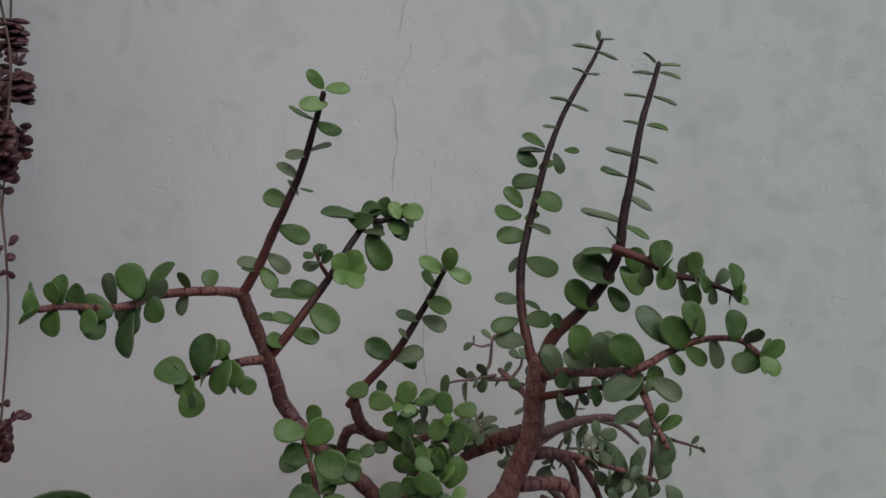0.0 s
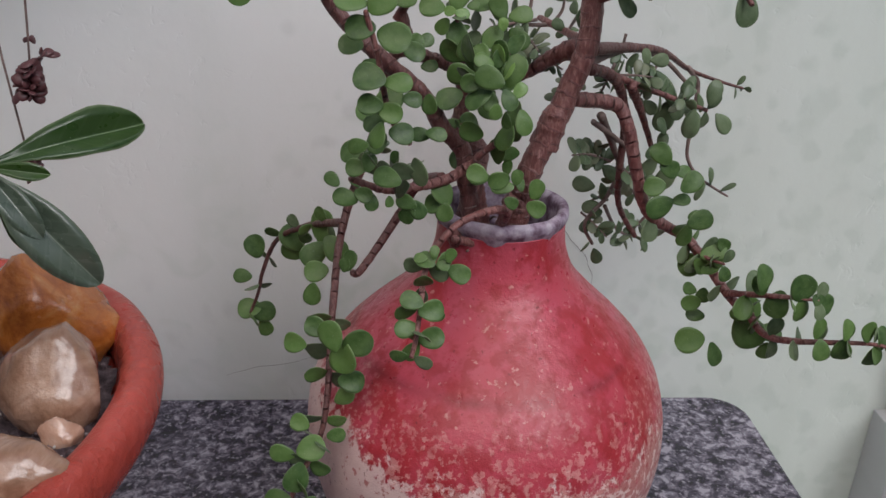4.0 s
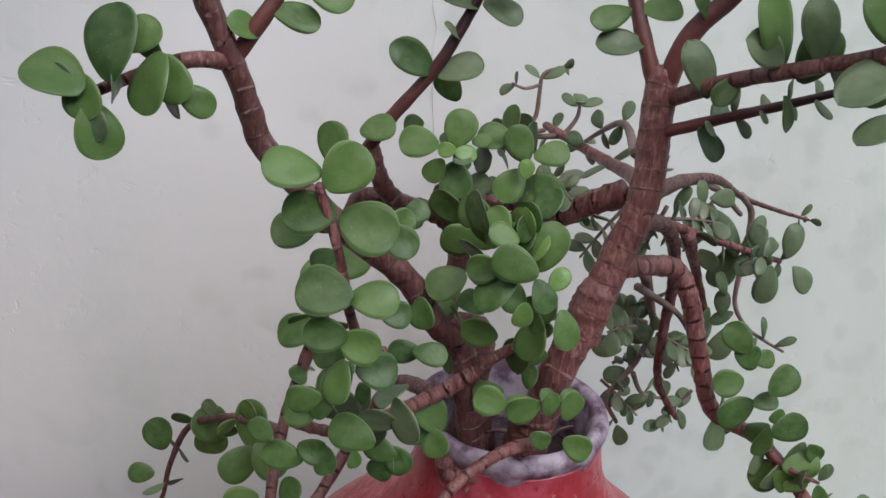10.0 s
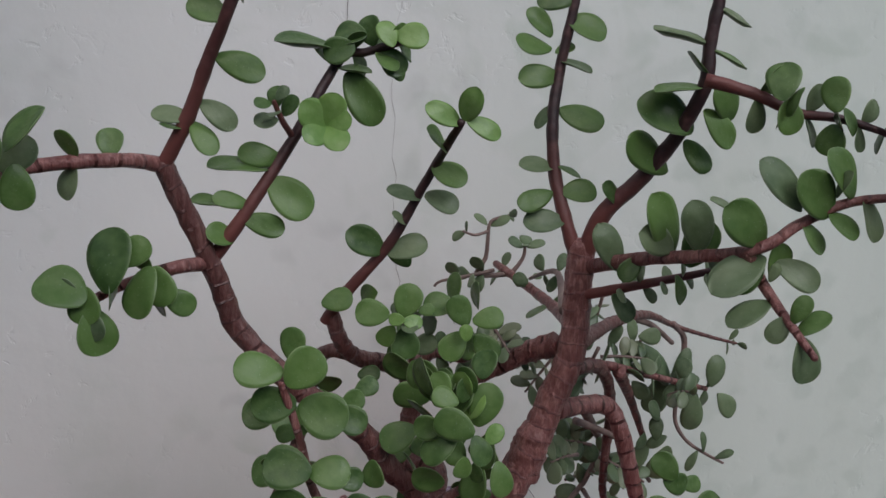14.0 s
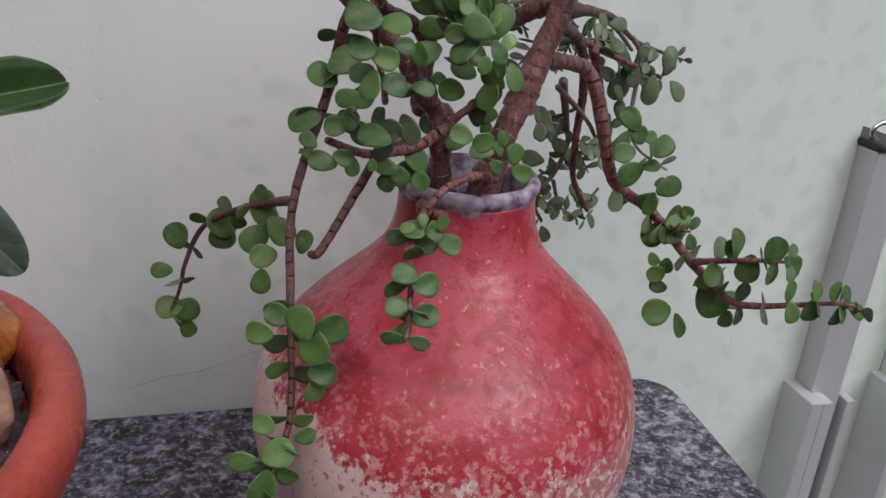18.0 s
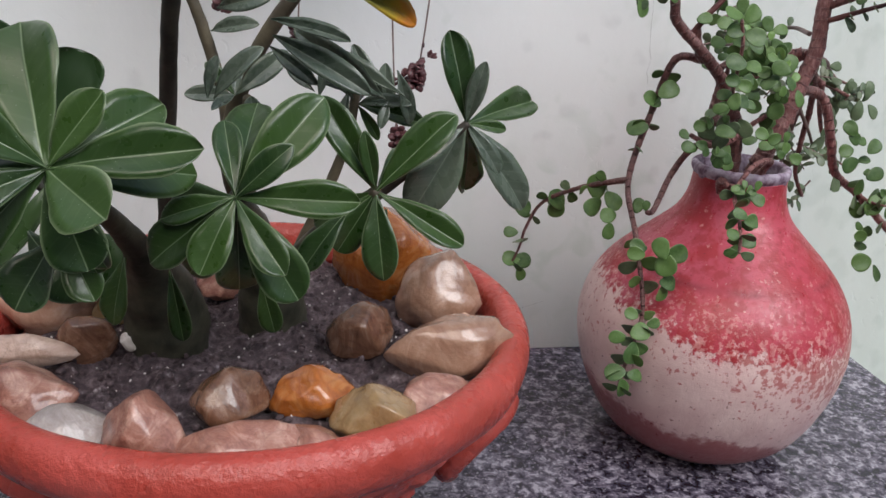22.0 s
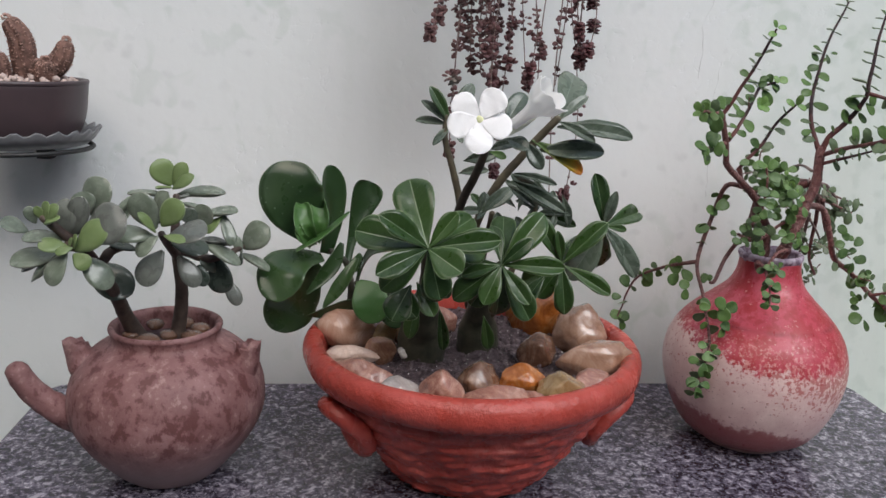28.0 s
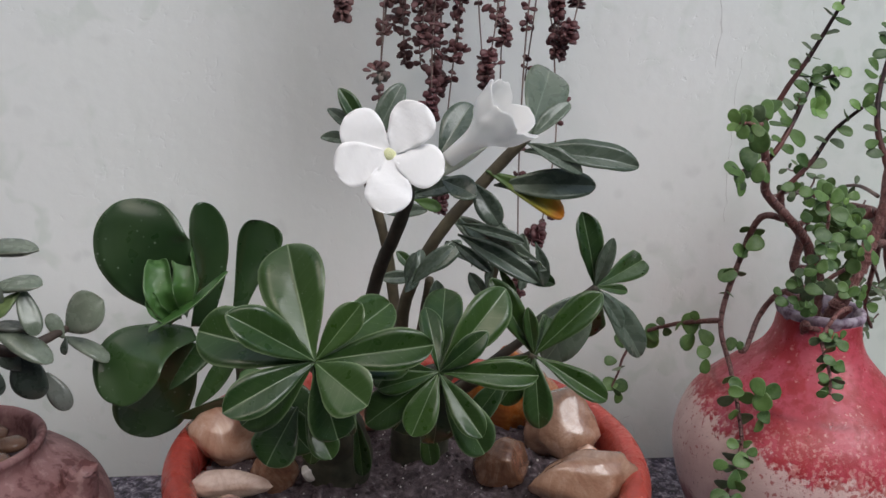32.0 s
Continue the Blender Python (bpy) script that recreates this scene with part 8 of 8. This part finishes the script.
def strand(x0, x1, y, z1, density, tip, r=0.0007):
    """One hanging stem from the wall above, with leaflets along it and a cluster at its end."""
    top = Vector((0.6 * x0 - 0.4 * 0.34, 0.65, 1.80))
    pts = [top, Vector((x0, 0.6, 1.79)), Vector((x0, y + 0.03, 1.70))]
    for k in range(5):
        u = k / 4
        pts.append(Vector((x0 + (x1 - x0) * u + 0.012 * noise.noise(Vector((x0 * 90, u * 4.3, 0))), y + 0.006 * noise.noise(Vector((u * 4, x0 * 70, 2))), 1.60 + (z1 - 1.60) * u)))
    bm, line = tube([p - sedum.location for p in pts], 0.0011, r, 6, 6)
    part("stem", bm, DRY, sedum)
    places = []
    line = [p + sedum.location for p in line]
    length = sum((b - a).length for a, b in zip(line, line[1:]))
    run, turn = 0.36 * length, RND.uniform(0, 6)
    while run < length:
        p, d = along(line, run / length)
        run += RND.uniform(0.005, 0.011)
        turn += 1.57 + RND.uniform(-0.5, 0.5)
        if RND.random() < 0.10 * density + 0.02:
            a = RND.uniform(0, 6.28)
            heart = p + Vector((math.cos(a) * 0.006, math.sin(a) * 0.004, -0.002))
            for k in range(RND.choice((5, 7, 10))):
                o = Vector((RND.uniform(-1, 1), RND.uniform(-1, 1), RND.uniform(-1, 1)))
                places.append((RND.choice(SEDUM_BITS), bit_pose(heart + o * 0.0035, o, (RND.uniform(-0.6, 0.6), -0.6, 0.7), RND.uniform(0.006, 0.0095))))
        thick = noise.noise(p * 48 + Vector((x0 * 40, 0, 0))) + 0.55 * density - 0.42
        if thick < 0 and RND.random() > 0.25 * density:
            continue
        for k in range(2 if thick < 0.12 else RND.choice((2, 3, 4))):
            a = turn + 3.14 * k + RND.uniform(-0.4, 0.4) + (0.8 if k > 1 else 0.0)
            out = Vector((math.cos(a), math.sin(a), RND.uniform(-0.35, 0.45)))
            off = Vector((RND.uniform(-1, 1), RND.uniform(-1, 1), RND.uniform(-1, 1))) * (0.003 if k > 1 else 0.0006)
            places.append((RND.choice(SEDUM_BITS), bit_pose(p + off, out, (RND.uniform(-0.8, 0.8), -1.0, RND.uniform(-0.3, 0.8)), RND.uniform(0.0052, 0.0088))))
    end = line[-1]
    for i in range(tip):
        a, w = i * 2.4 + RND.uniform(-0.5, 0.5), (i / max(tip, 1))
        out = Vector((math.cos(a), math.sin(a), 0.2 - 0.5 * RND.random()))
        places.append((RND.choice(SEDUM_BITS), bit_pose(end + Vector((0, 0, 0.020 * w)), out, (RND.uniform(-0.8, 0.8), -0.9, RND.uniform(-0.2, 0.9)), RND.uniform(0.007, 0.010))))
    if places:
        ob = new("leaf_cluster", bits_mesh("leaf_cluster", places))
        ob.parent = sedum
        tagged(ob, "dark red fleshy leaflets", kind="stuff")


for row in ((-0.454, -0.452, 0.49, 1.391, 1.3, 26), (-0.439, -0.447, 0.50, 1.412, 1.2, 20), (-0.427, -0.420, 0.50, 1.292, 0.8, 6), (-0.405, -0.399, 0.52, 1.353, 1.3, 10), (-0.396, -0.374, 0.50, 1.333, 1.4, 14),
            (-0.385, -0.388, 0.49, 1.372, 1.5, 10), (-0.372, -0.366, 0.51, 1.327, 1.9, 30), (-0.360, -0.357, 0.50, 1.357, 1.2, 8), (-0.343, -0.321, 0.53, 1.330, 0.4, 18), (-0.334, -0.306, 0.52, 1.374, 0.7, 16)):
    strand(*row)
for row in ((-0.327, -0.323, 0.50, 1.349, 0.8, 22), (-0.285, -0.308, 0.54, 1.321, 0.3, 0), (-0.283, -0.260, 0.52, 1.376, 0.5, 14), (-0.267, -0.274, 0.54, 1.340, 0.2, 0), (-0.273, -0.256, 0.50, 1.364, 0.5, 26),
            (-0.260, -0.261, 0.50, 1.402, 0.6, 24), (-0.250, -0.248, 0.49, 1.378, 0.15, 34), (-0.250, -0.262, 0.50, 1.183, 0.1, 30), (-0.285, -0.284, 0.51, 1.127, 0.12, 20), (-0.346, -0.362, 0.50, 1.215, 0.6, 26), (-0.41, -0.425, 0.51, 1.24, 0.6, 24), (-0.415, -0.404, 0.53, 1.392, 1.6, 8), (-0.378, -0.384, 0.55, 1.350, 1.3, 6), (-0.366, -0.372, 0.54, 1.398, 1.3, 12), (-0.376, -0.379, 0.47, 1.310, 0.8, 18)):
    strand(*row)
for x, z in ((-0.248, 1.44), (-0.244, 1.41)):
    places = []
    for i in range(30):
        a = i * 2.4
        out = Vector((math.cos(a), math.sin(a), 0.2 - 0.5 * RND.random()))
        places.append((RND.choice(SEDUM_BITS), bit_pose((x, 0.497, z + 0.018 * i / 30), out, (0, -0.3, 1), RND.uniform(0.008, 0.011))))
    ob = new("leaf_cluster", bits_mesh("leaf_cluster", places))
    ob.parent = sedum
    tagged(ob, "dark red fleshy rosette", kind="stuff")

# ---- cactus pot on the wall bracket ----
CX, CY = -0.995, 0.55
bracket = thing("wall_pot_holder", (CX, CY, 1.232), "black metal ring holder fixed to the wall", "pot holder")
bm, _ = tube([(0.094 * math.cos(radians(a)), 0.094 * math.sin(radians(a)), 0.0) for a in range(0, 361, 15)], 0.0032, 0.0032, 8, 3)
part("ring", bm, BLACK, bracket, "black metal ring")
bm = bmesh.new()
box(bm, -0.010, 0.010, 0.0902, 0.1105, -0.03, 0.006, 0.001)
part("wall_plate", bm, BLACK, bracket, smooth=False)
saucer = thing("plastic_saucer", (CX, CY, 1.2355), "grey plastic saucer with a scalloped edge under the cactus pot", "saucer")
prof = [(0.060, 0.0), (0.088, 0.001), (0.098, 0.010), (0.105, 0.020), (0.1035, 0.022), (0.096, 0.013), (0.086, 0.005), (0.06, 0.004)]
bm = lathe(prof, 96)
for v in bm.verts:
    r = math.hypot(v.co.x, v.co.y)
    if r > 0.092:
        a = math.atan2(v.co.y, v.co.x)
        k = (r - 0.092) / 0.013
        v.co.z += 0.0035 * k * math.cos(26 * a)
        v.co.x *= 1 + 0.02 * k * math.cos(26 * a)
        v.co.y *= 1 + 0.02 * k * math.cos(26 * a)
part("dish", bm, GREY_PLASTIC, saucer)
dark = thing("cactus_pot", (CX, CY, 1.2405), "low dark brown glazed pot filled with pale gravel", "planter")
prof = [(0.066, 0.0), (0.072, 0.002), (0.081, 0.014), (0.0885, 0.036), (0.0915, 0.060), (0.0925, 0.073), (0.0905, 0.0765), (0.086, 0.075), (0.084, 0.06)]
part("body", lathe([(p.x, p.y) for p in smooth_profile([(r, z, 0) for r, z in prof], 4)], 72, 0.008), DARK_POT, dark)
part("rim", lathe([(p.x, p.y) for p in smooth_profile([(r, z, 0) for r, z in ((0.0925, 0.0735), (0.0938, 0.0765), (0.0925, 0.0795), (0.0885, 0.0795), (0.0862, 0.0765))], 3)], 72, closed=True), DARK_POT, dark)
bm = bmesh.new()
for i in range(170):
    a, r = RND.uniform(0, 6.28), 0.082 * math.sqrt(RND.random())
    s = RND.uniform(0.006, 0.013)
    bmesh.ops.create_icosphere(bm, subdivisions=1, radius=0.5, matrix=Matrix.LocRotScale((r * math.cos(a), r * math.sin(a), 0.074 + 0.006 * RND.random() + 0.004 * (1 - (r / 0.082) ** 2)), Euler((RND.random() * 3, RND.random() * 3, 0)), (s, s * 0.8, s * 0.7)))
gravel = tagged(mesh_object("gravel", bm, PEBBLE), "pale pink gravel around the cactus", "gravel", kind="stuff")
gravel.location = dark.location
cactus = thing("cactus", (CX, CY, 1.31), "short branching brown cactus with pale woolly tips", "cactus")


def cactus_arm(points, r):
    pts = [Vector(p) - cactus.location for p in points]
    line = smooth_profile(pts, 7)
    bm = bmesh.new()
    rings, up = [], Vector((0.2, -0.9, 0.3)).normalized()
    for i, p in enumerate(line):
        d = (line[min(i + 1, len(line) - 1)] - line[max(i - 1, 0)]).normalized()
        s = d.cross(up).normalized()
        up = s.cross(d).normalized()
        u = i / (len(line) - 1)
        k = r * (0.8 + 0.3 * math.sin(math.pi * min(1, u * 1.1))) * (max(0.0, 1 - ((u - 0.86) / 0.14) ** 2) ** 0.5 if u > 0.86 else 1.0)
        rings.append([bm.verts.new(p + (s * math.cos(a) + up * math.sin(a)) * max(k, 0.0008) * (1 + 0.09 * math.cos(9 * a))) for a in [2 * math.pi * j / 36 for j in range(36)]])
    for a, b in zip(rings, rings[1:]):
        for j in range(36):
            bm.faces.new((a[j], a[(j + 1) % 36], b[(j + 1) % 36], b[j]))
    bm.faces.new(list(reversed(rings[0])))
    bm.faces.new(rings[-1])
    rings = [[v.co.copy() for v in ring] for ring in rings]
    arm = part("arm", bm, CACTUS, cactus)
    tufts = bmesh.new()
    for i in range(420):
        f = RND.choice(rings[1:-1])[4 * RND.randrange(9) + RND.choice((-1, 0, 0, 0, 1))]
        w = RND.uniform(0.0010, 0.0022)
        bmesh.ops.create_cone(tufts, cap_ends=False, segments=5, radius1=w * 0.5, radius2=0.0, depth=w * 2.2, matrix=Matrix.LocRotScale(f, Euler((RND.uniform(-1.6, 1.6), RND.uniform(-1.6, 1.6), 0)), None))
    tip = line[-1]
    for i in range(40):
        o = Vector((RND.uniform(-1, 1), RND.uniform(-1, 1), RND.uniform(-0.2, 1))).normalized()
        bmesh.ops.create_icosphere(tufts, subdivisions=1, radius=0.0013, matrix=Matrix.Translation(tip + o * r * 0.45))
    tagged(part("spines", tufts, SPINE, arm, "pale woolly spine tufts"), kind="stuff")


cactus_arm([(-0.965, 0.55, 1.308), (-0.955, 0.548, 1.328), (-0.937, 0.546, 1.338), (-0.926, 0.545, 1.352), (-0.921, 0.545, 1.370)], 0.0125)
cactus_arm([(-0.980, 0.555, 1.308), (-0.978, 0.553, 1.345), (-0.980, 0.55, 1.372), (-0.992, 0.545, 1.394)], 0.0135)
cactus_arm([(-0.950, 0.535, 1.308), (-0.945, 0.53, 1.335), (-0.943, 0.528, 1.345)], 0.0125)
cactus_arm([(-1.005, 0.54, 1.308), (-1.006, 0.535, 1.335), (-1.007, 0.533, 1.352)], 0.0145)
cactus_arm([(-1.030, 0.56, 1.308), (-1.035, 0.56, 1.34), (-1.040, 0.56, 1.362)], 0.013)


# ---- litter and stumps in the vase mouth ----
def stump(points, r0, r1, label):
    stem("stump", points, r0, r1, BARK, label, ring=0.4, step=0.004, segs=14)


stump([(0.002, 0.452, 1.094), (0.001, 0.446, 1.108), (-0.002, 0.441, 1.117)], 0.0062, 0.0052, "cut stump with ringed end")
stump([(0.030, 0.458, 1.094), (0.033, 0.455, 1.115), (0.036, 0.452, 1.134)], 0.0092, 0.0080, "thick scaly stem base")
stump([(0.020, 0.475, 1.094), (0.016, 0.478, 1.120), (0.012, 0.478, 1.142)], 0.0062, 0.0048, "stem base behind the trunk")
stump([(0.038, 0.440, 1.096), (0.026, 0.436, 1.106), (0.012, 0.436, 1.112), (-0.002, 0.434, 1.116)], 0.0030, 0.0026, "low creeping shoot")
for i in range(14):
    a, r = RND.uniform(0, 6.28), RND.uniform(0.008, 0.030)
    p = Vector((VX + r * math.cos(a), VY + r * math.sin(a), 1.1035))
    q = p + Vector((RND.uniform(-1, 1), RND.uniform(-1, 1), RND.uniform(0.1, 0.5))).normalized() * RND.uniform(0.008, 0.018)
    stem("twig", [p, (p + q) / 2 + Vector((0, 0, 0.001)), q], 0.0012, 0.0007, DRY, "dry twig litter", segs=6)

# leaves deep in the middle of the bush, turned to the side
for i in range(20):
    p = Vector((RND.uniform(-0.002, 0.036), RND.uniform(0.422, 0.452), RND.uniform(1.165, 1.238)))
    way = Vector((RND.uniform(-1, 0.4), RND.uniform(-0.6, 0.2), RND.uniform(-0.8, 1.0))).normalized()
    put_leaf(RND.choice(BUSH_LEAVES), bush, p, way, Vector((-0.7, -0.7, 0.3)) + Vector((RND.uniform(-0.4, 0.4), 0, RND.uniform(-0.3, 0.3))), RND.uniform(0.012, 0.017))
